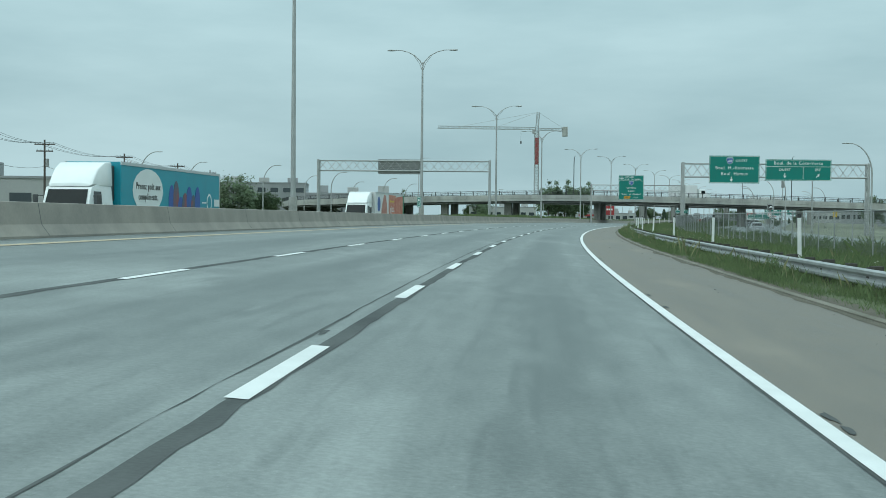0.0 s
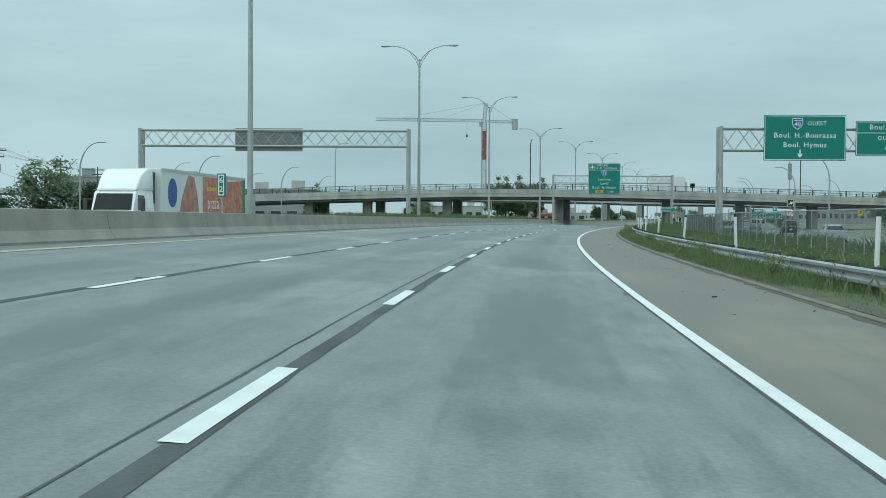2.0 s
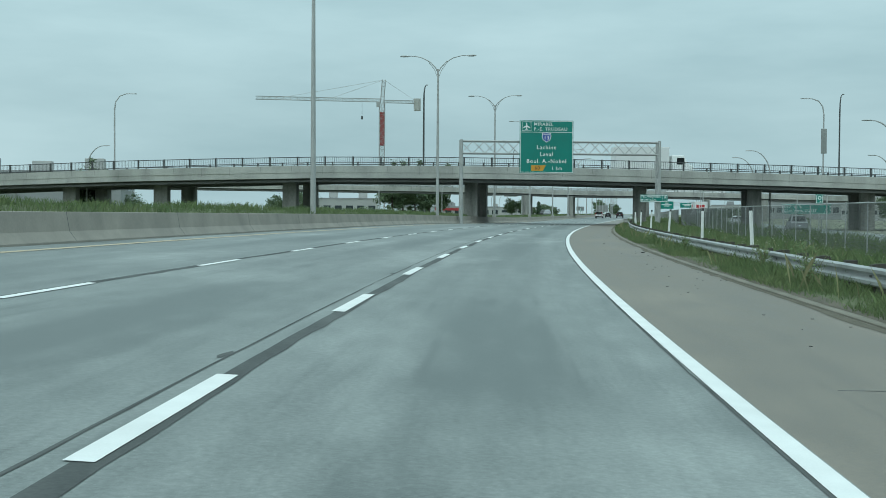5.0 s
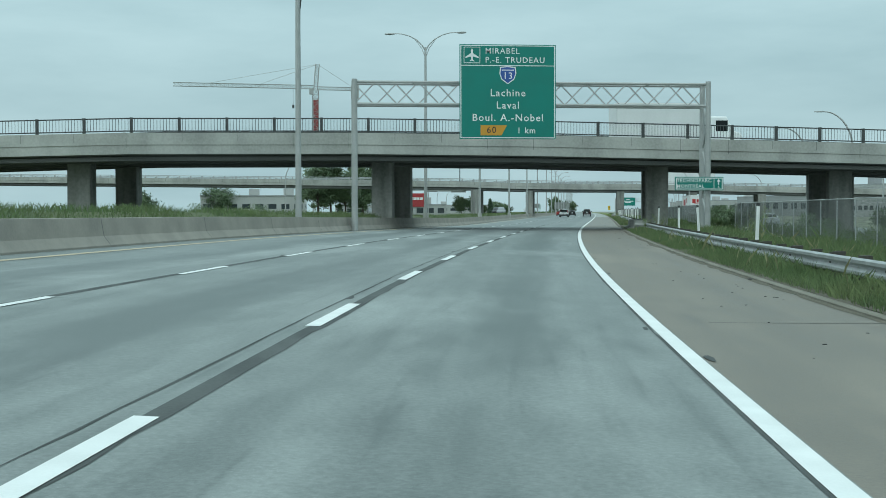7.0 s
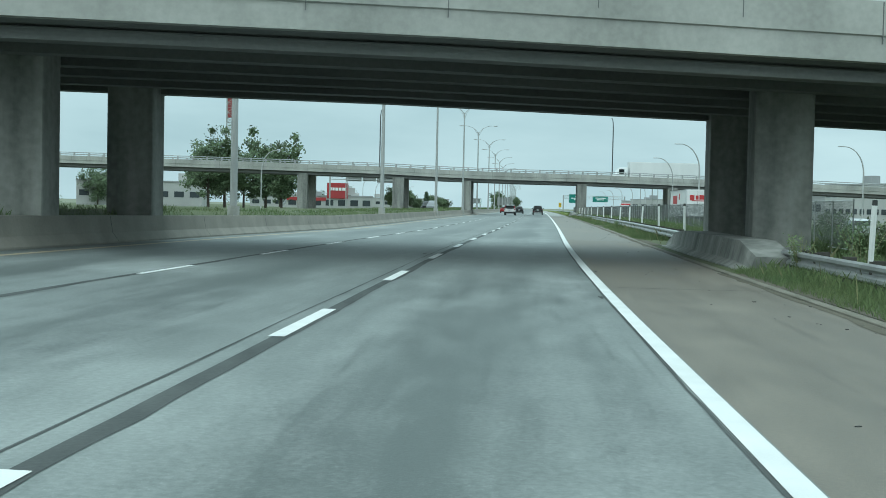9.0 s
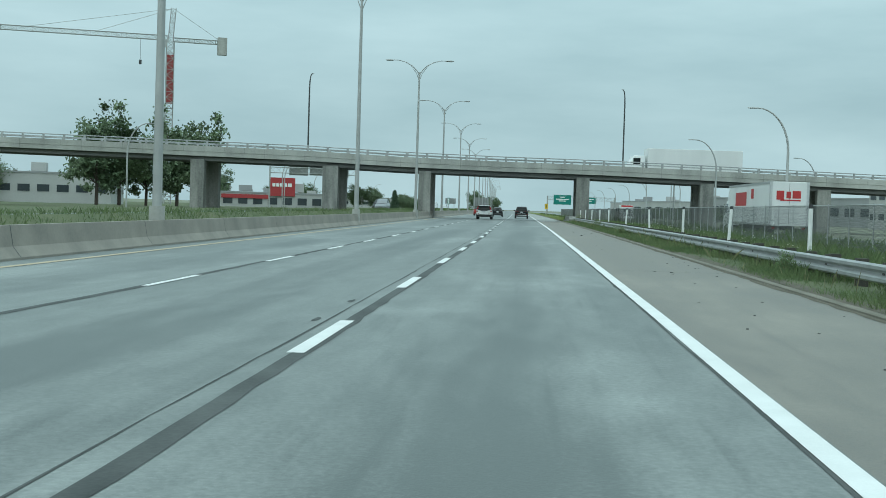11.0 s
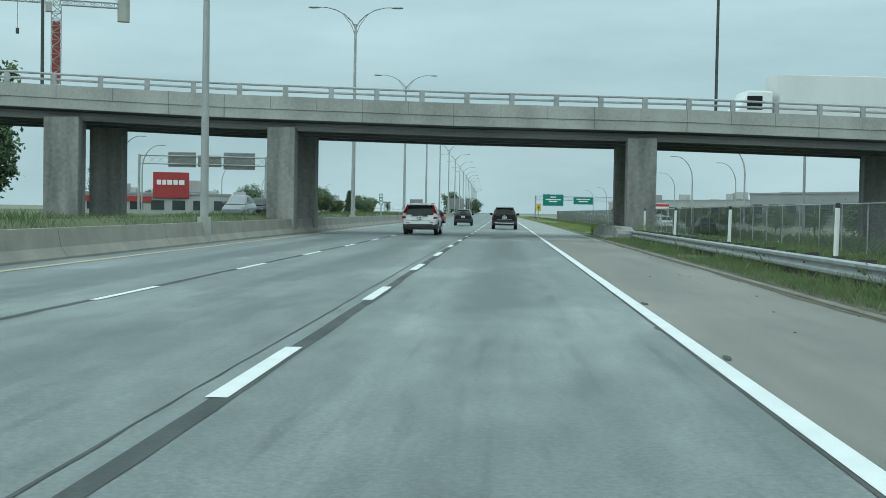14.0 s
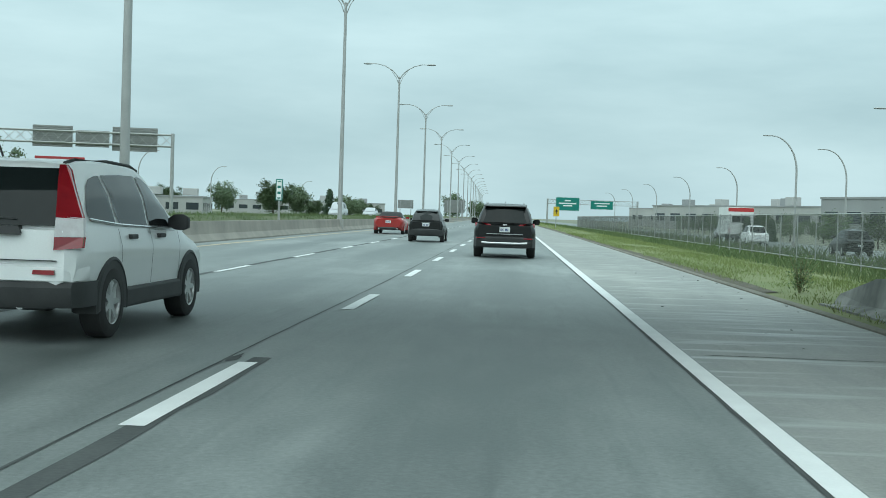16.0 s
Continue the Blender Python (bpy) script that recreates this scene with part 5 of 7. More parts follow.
sign_back(-17.0, 167.66, 6.95, 8.95, 5.9, "grey slatted back of a sign on the gantry")
G4 = gantry(36.5, 54.8, 569.5, 8.7, 7.5, "grey steel truss sign gantry over the oncoming carriageway")
sign_back(42.6, 570.16, 7.1, 9.3, 4.0, "grey slatted back of a sign on the gantry")
sign_back(46.6, 570.16, 7.2, 8.9, 3.4, "grey slatted back of a sign on the gantry")
sign_back(50.9, 570.16, 6.9, 9.4, 4.6, "grey slatted back of a sign on the gantry")
sign_back(P(745, -15.5, 0, True).x, 745, 2.0, 5.2, 5.2, "grey slatted back of a roadside sign", True)
sign_back(P(700, -24, 0, True).x, 704, 2.5, 4.3, 3.4, "grey slatted back of a roadside sign", True)
FG = gantry(156.5, 186, 818, 7.4, 6.0, "distant steel truss sign gantry")
sg = sign_panel(162.8, 817.13, 3.9, 8.1, 7.7, "distant green direction sign on a gantry")
for z, w in ((3.2, 2.0), (2.3, 5.6), (1.6, 3.0)):
    part("bar", Mesh().box(-w / 2, w / 2, -0.02, -0.002, z - 0.2, z + 0.2), SIGN_WHITE, sg)
sg = sign_panel(174, 817.13, 4.6, 7.3, 7.4, "distant green direction sign on a gantry")
for z, w in ((1.9, 5.0), (1.1, 3.4)):
    part("bar", Mesh().box(-w / 2, w / 2, -0.02, -0.002, z - 0.18, z + 0.18), SIGN_WHITE, sg)


# ---------- curved-arm street lamps along both sides ----------
def side_lamp(label, group, height=8.85):
    l = thing("street_lamp", Matrix(), label, "street lamp", group)
    h = height
    pts = [(0, 0, -1.2), (0, 0, h * 0.45), (0, 0, h * 0.66)] + [(-2.2 * (1 - math.cos(a)), 0, h * (0.66 + 0.34 * math.sin(a))) for a in [math.pi / 2 * k / 9 for k in range(1, 10)]]
    part("pole", Mesh().pipe(pts, 0.10, 0.045, 8), STEEL, l, smooth=True)
    hd = Mesh().loft([[(x, w * math.cos(a), h + hh * math.sin(a)) for a in [2 * math.pi * k / 8 for k in range(8)]] for x, w, hh in ((-2.1, 0.05, 0.04), (-2.3, 0.12, 0.06), (-2.7, 0.13, 0.06), (-2.9, 0.06, 0.03))])
    part("lamp_head", hd, STEEL, l, smooth=True)
    part("base", Mesh().rod((0, 0, -1.2), (0, 0, -0.1), 0.2, 0.2, 10), CONCRETE, l)
    return l


right_lamp = None
for y, lat in ((50, 25), (90, 26), (126.6, 25.1), (168, 24.6), (210, 24), (246, 22.9), (293.9, 18.0), (312, 17.5), (306, 34), (345, 31.5), (389.5, 32), (390, 14.0), (427.8, 15.05), (460, 32.6), (465.5, 15.6), (514.5, 21.3), (540.5, 19.8), (557, 28.5), (602, 26.4), (641, 26), (685, 26), (730, 26), (775, 26)):
    p = P(y, lat + 2.5, 0, True)
    m = Matrix.Translation(p) @ pose(0, 0, 0, 0, 0, -math.degrees(heading(y)))
    if right_lamp is None:
        right_lamp = side_lamp("grey street lamp with one curved arm beside the service road", "service road lamps")
        right_lamp.matrix_basis = m
    else:
        copy_thing(right_lamp, m)
left_lamp = None
for y, lat in ((100, -52), (144, -53), (171, -58), (181.1, -50.3), (208.7, -48.4), (240.6, -48.8), (226, -60), (279.1, -56.4), (264, -64), (330, -48), (378, -44), (425, -39.5), (513, -41), (532, -44.3), (600, -50), (655, -53.4), (745, -52)):
    p = P(y, lat - 2.5, 0, True)
    m = Matrix.Translation(p) @ pose(0, 0, 0, 0, 0, 180 - math.degrees(heading(y)))
    if left_lamp is None:
        left_lamp = side_lamp("grey street lamp with one curved arm beyond the oncoming lanes", "far side lamps")
        left_lamp.matrix_basis = m
    else:
        copy_thing(left_lamp, m)


def deck_pole(x, y, z0, z1, arm, label):
    l = thing("deck_lamp", pose(x, y, z0), label, "street lamp", "overpass lamps")
    h = z1 - z0
    if arm:
        part("pole", Mesh().pipe([(0, 0, 0), (0, 0, h * 0.8), (arm * 0.06, 0, h * 0.9), (arm * 0.3, 0, h * 0.97), (arm * 0.7, 0, h), (arm, 0, h)], 0.10, 0.045), DARK_STEEL if abs(arm) < 1 else STEEL, l, smooth=True)
        part("lamp_head", Mesh().box(min(arm, arm * 1.3), max(arm, arm * 1.3), -0.1, 0.1, h - 0.05, h + 0.04), STEEL, l, bevel=0.03)
    return l


deck_pole(-25.0, 291.5, 5.2, 15.0, 2.0, "grey curved lamp post standing on the overpass")
deck_pole(59.5, 290.8, 5.4, 15.2, -2.2, "grey lamp post with a hanging banner on the overpass")
part("banner", Mesh().box(-0.35, 0.35, -0.16, -0.10, 3.2, 6.2), SIGN_BACK, bpy.data.objects["deck_lamp.001"], "pale hanging banner", bevel=0.02)
deck_pole(10.9, 277.8, 6.2, 15.0, 0.35, "slim dark lamp post on the overpass parapet")
deck_pole(61.6, 291.2, 5.4, 15.8, 0.4, "slim dark lamp post on the overpass parapet")
deck_pole(39.7, 457.2, 7.3, 17.1, 0.4, "slim dark lamp post on the overpass parapet")
deck_pole(78.5, 453.6, 6.6, 16.5, -0.35, "slim dark lamp post on the overpass parapet")

# ---------- guard rail, delineator posts and concrete ends on the right verge ----------
def guard_rail(y0, y1):
    g = thing("guard_rail", Matrix(), "galvanised steel guard rail on wooden posts along the verge", "guard rail")
    prof = [(0.00, 0.20), (-0.06, 0.235), (-0.06, 0.29), (0.015, 0.345), (0.015, 0.375), (-0.06, 0.43), (-0.06, 0.485), (0.0, 0.52), (0.006, 0.516), (-0.052, 0.48), (-0.052, 0.432), (0.022, 0.378), (0.022, 0.342), (-0.052, 0.288), (-0.052, 0.238), (0.006, 0.204)]
    y = y0
    while y < y1 - 0.5:
        e = min(y + 3.81, y1)
        n = 2
        part("rail_beam", Mesh().loft([[P(y + (e - y + 0.05) * k / n, 4.2 + a, b) for a, b in prof] for k in range(n + 1)]), GALV, g)
        p = P(y, 4.38, 0)
        part("rail_post", Mesh().box(-0.10, 0.10, -0.10, 0.10, -0.3, 0.565, Matrix.Translation(p) @ pose(0, 0, 0, 0, 0, -math.degrees(heading(y)))), WOOD, g)
        p = P(y, 4.255, 0)
        mid = (y + e) / 2
        part("rail_post", Mesh().box(-0.10, 0.10, -0.10, 0.10, -0.3, 0.55, Matrix.Translation(P(mid, 4.38, 0)) @ pose(0, 0, 0, 0, 0, -math.degrees(heading(mid)))), WOOD, g)
        part("spacer_block", Mesh().box(-0.045, 0.045, -0.08, 0.08, 0.20, 0.55, Matrix.Translation(p) @ pose(0, 0, 0, 0, 0, -math.degrees(heading(y)))), WOOD, g)
        y = e
    return g


WOOD = material("weathered_timber", (0.075, 0.07, 0.06), (0.045, 0.043, 0.037), 0.9, scale=4, fine=30, bump=0.3, streak=(6, 6, 1))
guard_rail(-30, 277.5)
guard_rail(294, 441.5)


def barrier_end(y0, y1, label):
    b = thing("concrete_barrier", Matrix(), label, "barrier")
    n = 8
    rings = []
    for i in range(n + 1):
        y = y0 + (y1 - y0) * i / n
        t = i / n
        h = 0.66 * min(1, 0.55 + 4 * t) * min(1, 0.35 + 4 * (1 - t))
        rings.append([P(y, l, z) for l, z in ((3.2, -0.2), (3.2, 0.08), (3.42, 0.3 * h), (3.52, h), (4.35, h), (4.4, -0.2))])
    part("block", Mesh().loft(rings), PIER, b)
    for k in (2, 4, 6):
        y = y0 + (y1 - y0) * k / n
        part("joint", Mesh().loft([[P(y, l, z), P(y + 0.03, l, z)] for l, z in ((3.195, 0.08), (3.415, 0.204), (3.512, 0.662))], closed=False).faces(-1, 0, 0.3), SOIL, b)


barrier_end(277, 294, "stained concrete barrier block in front of the bridge pier")
barrier_end(441, 456, "stained concrete barrier block in front of the bridge pier")


def delineator(label):
    d = thing("delineator_post", Matrix(), label, "marker post", "delineator posts")
    part("post", Mesh().rod((0, 0, -0.3), (0, 0, 1.46), 0.055, 0.05, 8), POST_WHITE, d, smooth=True)
    part("cap", Mesh().rod((0, 0, 1.46), (0, 0, 1.56), 0.050, 0.046, 8), PLASTIC, d, "black band at the top", smooth=True)
    return d


POST_WHITE = material("white_plastic_post", (0.74, 0.75, 0.73), (0.62, 0.63, 0.61), 0.6, scale=3, fine=30, bump=0)
dl = None
for k, y in enumerate((-14, 3, 18, 32, 49, 66, 84, 101, 118, 135, 152, 165, 178, 189, 203, 217, 233, 247.5, 257, 273, 300, 311, 322, 332, 343, 354, 367, 382, 397, 408, 419.5, 431, 441)):
    p = P(y, 4.75, 0)
    m = Matrix.Translation(p) @ pose(0, 0, 0, random.uniform(-3, 3), random.uniform(-4, 4), 0)
    if dl is None:
        dl = delineator("slender white marker post with a black top behind the guard rail")
        dl.matrix_basis = m
    else:
        copy_thing(dl, m)

# ---------- chain-link fence ----------
WIRE = material("dull_fence_wire", (0.17, 0.18, 0.175), (0.11, 0.12, 0.115), 0.7, 0.2, scale=1, fine=20, bump=0)


def chain_fence(y0, y1, lat, h):
    f = thing("chain_link_fence", Matrix(), "tall grey chain-link fence between the verge and the service road", "fence")
    y = y0
    while y <= y1:
        a = P(y, lat, -0.2)
        part("post", Mesh().rod(a, a + Vector((0, 0, h + 0.25)), 0.026, 0.026, 6), GALV, f)
        y += 3.0
    for z in (h, 0.05):
        n = int((y1 - y0) / 6)
        part("top_rail", Mesh().pipe([P(y0 + (y1 - y0) * i / n, lat, z) for i in range(n + 1)], 0.022, n=5), GALV, f)
    w = Mesh()
    step = 0.13
    n = int((y1 - y0 - h) / step)
    for i in range(n):
        ya = y0 + i * step
        for a, b in ((ya, ya + h), (ya + h, ya)):
            p, q = P(a, lat, 0.02), P(b, lat, h)
            d = Vector((0, 0, 0.010))
            e = Vector((0.0, 0.010, 0))
            w.add([p - d, p + d, q + d, q - d], [(0, 1, 2, 3)])
            w.add([p - e, p + e, q + e, q - e], [(0, 1, 2, 3)])
    tagged(part("wire_mesh", w, WIRE, f, "grey diamond wire mesh"), kind="stuff")


chain_fence(20, 276, 9.6, 1.75)
chain_fence(294, 640, 9.8, 1.75)


# ---------- grass, weeds and litter ----------
def blades(name, areas, mat, label, seed):
    """areas: y0, y1, lat0, lat1, blades a square metre, height low and high."""
    rnd = random.Random(seed)
    m = Mesh()
    v, f = m.v, m.f
    for y0, y1, l0, l1, dens, h0, h1 in areas:
        for _ in range(int((y1 - y0) * abs(l1 - l0) * dens)):
            y, l = rnd.uniform(y0, y1), rnd.uniform(l0, l1)
            patch = noise.noise(Vector((y * 0.18, l * 0.5, seed)))
            if patch < -0.25 and rnd.random() < 0.7:
                continue
            p = P(y, l, 0.0)
            base = float(np.interp(l, [-16.0, -15.4, -14.3, -13.15, 3.0, 3.3, 6.0, 9.0, 13.0], [0.6, 0.85, 0.9, 0.55, 0.03, 0.06, -0.02, -0.2, -0.4])) - 0.03
            base *= mound(y) if l < 0 else 1
            h = rnd.uniform(h0, h1) * (1 + 0.7 * patch)
            a = rnd.uniform(0, 6.28)
            w = min(h, 0.3) * rnd.uniform(0.012, 0.026) + 0.0025
            dx, dy = math.cos(a) * w, math.sin(a) * w
            lx, ly = rnd.gauss(0, 0.28) * h, rnd.gauss(0, 0.28) * h
            k = len(v)
            v.append((p.x - dx, p.y - dy, p.z + base))
            v.append((p.x + dx, p.y + dy, p.z + base))
            v.append((p.x + dx * 0.7 + lx * 0.4, p.y + dy * 0.7 + ly * 0.4, p.z + base + h * 0.6))
            v.append((p.x + lx, p.y + ly, p.z + base + h))
            f.append((k, k + 1, k + 2))
            f.append((k, k + 2, k + 3))
    ob = new(name, bpy.data.meshes.new(name))
    ob.data.from_pydata(m.v, [], m.f)
    ob.data.materials.append(mat)
    return tagged(ob, label, "grass", kind="stuff")


blades("grass", [(6, 277, 3.0, 4.3, 420, 0.08, 0.19), (6, 277, 3.5, 4.22, 120, 0.16, 0.36), (300, 442, 3.0, 4.3, 400, 0.07, 0.16), (300, 442, 3.7, 4.25, 90, 0.14, 0.30), (10, 280, 4.4, 5.6, 230, 0.2, 0.52), (293, 445, 4.4, 5.6, 230, 0.2, 0.50), (10, 280, 5.6, 9.5, 90, 0.2, 0.55), (293, 445, 5.6, 9.6, 90, 0.2, 0.55), (459, 760, 7.0, 9.5, 40, 0.1, 0.4)], BLADE, "uncut green grass along the verge", 3)
blades("mown_grass", [(445, 540, 3.05, 9.0, 130, 0.05, 0.15), (540, 760, 3.1, 9.0, 12, 0.08, 0.2)], BLADE_LIGHT, "bright yellow-green mown grass beyond the overpass", 17)
blades("tall_grass", [(30, 278, 9.8, 13.6, 48, 0.35, 0.9), (294, 470, 10.0, 13.6, 48, 0.35, 0.9), (470, 640, 10.0, 13.4, 20, 0.3, 0.7)], BLADE, "tall rank weeds and grass behind the chain-link fence", 21)
blades("grass", [(20, 130, -15.9, -13.2, 60, 0.08, 0.26), (130, 280, -15.9, -13.2, 90, 0.08, 0.34), (280, 640, -15.9, -13.2, 50, 0.06, 0.26)], BLADE, "overgrown grass and weeds on the median", 8)
DRY = material("dry_stems", (0.22, 0.21, 0.11), (0.17, 0.18, 0.09), 0.9, scale=1, fine=5, bump=0, space="World", island=0.3)
blades("dry_grass", [(6, 280, 3.2, 9.0, 2, 0.2, 0.6), (293, 442, 3.2, 9.0, 2, 0.2, 0.5)], DRY, "dry yellow stems standing in the grass", 12)


def weed(y, lat, h, seed):
    """A bushy weed: stems that fork, with small leaves."""
    rnd = random.Random(seed)
    w = thing("weed_bush", Matrix.Translation(P(y, lat, 0.03)), "bushy green weed growing by the guard rail", "weed", "weeds")
    stems, leaves = Mesh(), Mesh()
    for _ in range(14):
        a, lean = rnd.uniform(0, 6.28), rnd.uniform(0.1, 0.5)
        tip = Vector((math.cos(a) * lean * h, math.sin(a) * lean * h, h * rnd.uniform(0.6, 1.0)))
        stems.pipe([(0, 0, 0), tip * 0.5 + Vector((0, 0, h * 0.1)), tip], 0.008, 0.003, 4)
        for _ in range(34):
            t = rnd.uniform(0.2, 1.0)
            c = tip * t + Vector((rnd.gauss(0, 0.06), rnd.gauss(0, 0.06), rnd.gauss(0, 0.05)))
            d = Vector((rnd.gauss(0, 1), rnd.gauss(0, 1), rnd.gauss(0.3, 0.6))).normalized() * rnd.uniform(0.03, 0.07)
            e = d.orthogonal().normalized() * rnd.uniform(0.01, 0.022)
            leaves.add([c, c + d * 0.5 + e, c + d, c + d * 0.5 - e], [(0, 1, 2, 3)])
    tagged(part("stalk", stems, DRY, w), kind="stuff")
    tagged(part("leaves", leaves, BLADE, w), kind="stuff")


for k, (y, lat, h) in enumerate(((30, 3.7, 0.5), (52, 3.8, 0.6), (70, 3.9, 0.55), (88, 3.6, 0.7), (104, 3.9, 0.8), (125, 3.7, 0.6), (160, 3.8, 0.75), (166, 3.6, 0.9), (172, 3.9, 0.7), (185, 3.7, 0.7), (200, 3.8, 0.5), (240, 5.5, 0.9), (274, 4.9, 1.1), (276, 4.2, 0.9), (330, 3.8, 0.5), (372, 3.7, 0.5), (396, 3.9, 0.7), (438, 4.3, 1.0), (440.5, 4.7, 1.1), (459, 3.6, 0.8), (250, 7.5, 1.6))):
    weed(y, lat, h, 100 + k)
FLOWER = material("white_flowers", (0.70, 0.71, 0.62), (0.6, 0.6, 0.45), 0.8, scale=3, bump=0)
fl = Mesh()
rnd = random.Random(5)
for _ in range(3000):
    y, l = rnd.uniform(20, 440), rnd.uniform(4.6, 9.2)
    if noise.noise(Vector((y * 0.06, l * 0.2, 9))) < 0.05:
        continue
    c = P(y, l, rnd.uniform(0.25, 0.6))
    d = rnd.uniform(0.014, 0.034)
    fl.add([c + Vector((-d, 0, 0)), c + Vector((0, -d, 0.01)), c + Vector((d, 0, 0)), c + Vector((0, d, 0.01)), c + Vector((0, 0, d * 0.6))], [(0, 1, 4), (1, 2, 4), (2, 3, 4), (3, 0, 4)])
structure("flowers", fl, FLOWER, "small white wild flowers among the grass", "flowers", kind="stuff")
db = Mesh()
for _ in range(420):
    y, l = rnd.uniform(4, 470), 0.4 + 2.4 * rnd.random() ** 0.5
    s = rnd.uniform(0.005, 0.014) * (3 if rnd.random() < 0.06 else 1)
    db.box(-s, s, -s * 1.6, s * 1.6, 0, s * 0.6, Matrix.Translation(P(y, l, -0.004)) @ pose(0, 0, 0, 0, 0, rnd.uniform(0, 180)))
structure("debris", db, TYRE, "scattered dark rubber scraps and stones on the shoulder", "debris", kind="stuff")
# a ragged line of soil and grass roots over the kerb
for y0, y1 in ((-20, 276), (294, 440), (459, 640)):
    rings = []
    for i in range(int((y1 - y0) / 0.8) + 1):
        y = y0 + 0.8 * i
        a = noise.noise(Vector((3.3, y * 0.25, 0))) * 0.18 + noise.noise(Vector((7.7, y * 1.7, 0))) * 0.12
        c = noise.noise(Vector((9.3, y * 0.4, 0))) * 0.15
        rings.append([P(y, 2.97 + a * 0.3, 0.042), P(y, 3.04 + a * 0.3, 0.052), P(y, 3.12, 0.056), P(y, 3.26 + c * 0.6, 0.062)])
    structure("ground_soil", Mesh().loft(rings, closed=False).faces(0, 0, 1), SOIL, "strip of dark soil washed over the kerb edge", "soil")
part("gutter_dirt", band(2.845, 2.70, -20, 277, 0.0, 0.16, 31.0), SOIL, shoulder, "dark dirt washed into the gutter")
part("gutter_dirt", band(2.845, 2.72, 294, 441, 0.0, 0.14, 33.0), SOIL, bpy.data.objects["pavement_shoulder_dusty"], "dark dirt washed into the gutter")
# tar scabs and cracks beside the markings, kerb leavings on the shoulder
for k in range(70):
    y = rnd.uniform(4, 470)
    l0 = rnd.choice((0.16, -0.12, -0.16, -3.93, -3.93, -7.6))
    n = 9
    ring = [P(y + 0.3 * rnd.uniform(0.4, 1.2) * math.cos(2 * math.pi * i / n), l0 + 0.05 * rnd.uniform(0.4, 1.3) * math.sin(2 * math.pi * i / n), 0.0055) for i in range(n)]
    part("tar_patch", Mesh().add(ring, [tuple(range(n))]).faces(0, 0, 1), TAR, road)
for k in range(16):
    y = 6 + k * 29.5
    part("slab_joint", Mesh().loft([[P(y + 0.02 * math.sin(l * 3), l, 0.0), P(y + 0.03 + 0.02 * math.sin(l * 3), l, 0.0)] for l in [0.26 + 2.55 * i / 5 for i in range(6)]], closed=False).faces(0, 0, 1), TAR, shoulder)
for k in range(54):
    y = -20 + k * 9.2
    part("barrier_joint", Mesh().loft([[P(y, l, z), P(y + 0.03, l, z)] for l, z in ((-12.415, 0.05), (-12.595, 0.28), (-12.675, 0.74))], closed=False).faces(1, 0, 0.3), TAR, bpy.data.objects["median_barrier"])


# ---------- tower crane ----------
def lattice(m, a, b, w, n, r, mat_name=None):
    """A square lattice beam from a to b."""
    a, b = Vector(a), Vector(b)
    d = (b - a).normalized()
    s = d.cross(Vector((0, 1, 0))).normalized() if abs(d.y) < 0.9 else Vector((1, 0, 0))
    u = s.cross(d).normalized()
    cs = [s * (w * i) + u * (w * j) for i, j in ((-0.5, -0.5), (0.5, -0.5), (0.5, 0.5), (-0.5, 0.5))]
    for c in cs:
        m.rod(a + c, b + c, r, n=5)
    for k in range(n):
        p, q = a + (b - a) * (k / n), a + (b - a) * ((k + 1) / n)
        for i in range(4):
            c, e = cs[i], cs[(i + 1) % 4]
            m.rod(p + (c if k % 2 else e), q + (e if k % 2 else c), r * 0.7, n=4, caps=False)
            m.rod(p + c, p + e, r * 0.6, n=4, caps=False)
    return m


CRANE_RED = material("crane_red_panels", (0.33, 0.05, 0.045), (0.25, 0.04, 0.04), 0.6, scale=1, fine=10, bump=0)
cr = thing("tower_crane", pose(6.4, 700, 0, 0, 0, 8), "tall grey tower crane with a red-panelled mast", "crane")
part("mast", lattice(Mesh(), (0, 0, -1.4), (0, 0, 50), 2.3, 30, 0.13), STEEL, cr)
part("mast_banner", Mesh().box(-0.95, 0.95, -1.0, 1.0, 31, 46), CRANE_RED, cr, "red banner on the mast")
part("jib", lattice(Mesh(), (-1, 0, 51.2), (-56, 0, 51.2), 1.4, 36, 0.09), STEEL, cr)
part("counter_jib", lattice(Mesh(), (1, 0, 50.8), (17, 0, 50.8), 1.2, 10, 0.1), STEEL, cr)
part("counterweight", Mesh().box(14.5, 17.4, -0.9, 0.9, 46.9, 52.4), CONCRETE, cr, bevel=0.1)
part("tower_top", lattice(Mesh(), (0, 0, 50), (0.8, 0, 60.5), 1.5, 7, 0.1), STEEL, cr)
part("cab", Mesh().box(-2.6, -1.0, -1.6, -0.2, 48.2, 50.6), STEEL, cr, bevel=0.1)
for a, b in (((0.8, 0, 60.4), (-22, 0, 52)), ((0.8, 0, 60.4), (-42, 0, 52)), ((0.8, 0, 60.4), (15, 0, 51.5))):
    part("tie_rod", Mesh().rod(a, b, 0.07, n=5), STEEL, cr)
part("hoist_rope", Mesh().rod((-9, 0, 50.8), (-9, 0, 44), 0.05, n=5), DARK_STEEL, cr)
part("hook_block", Mesh().box(-9.4, -8.6, -0.3, 0.3, 42.6, 44), DARK_STEEL, cr, bevel=0.1)


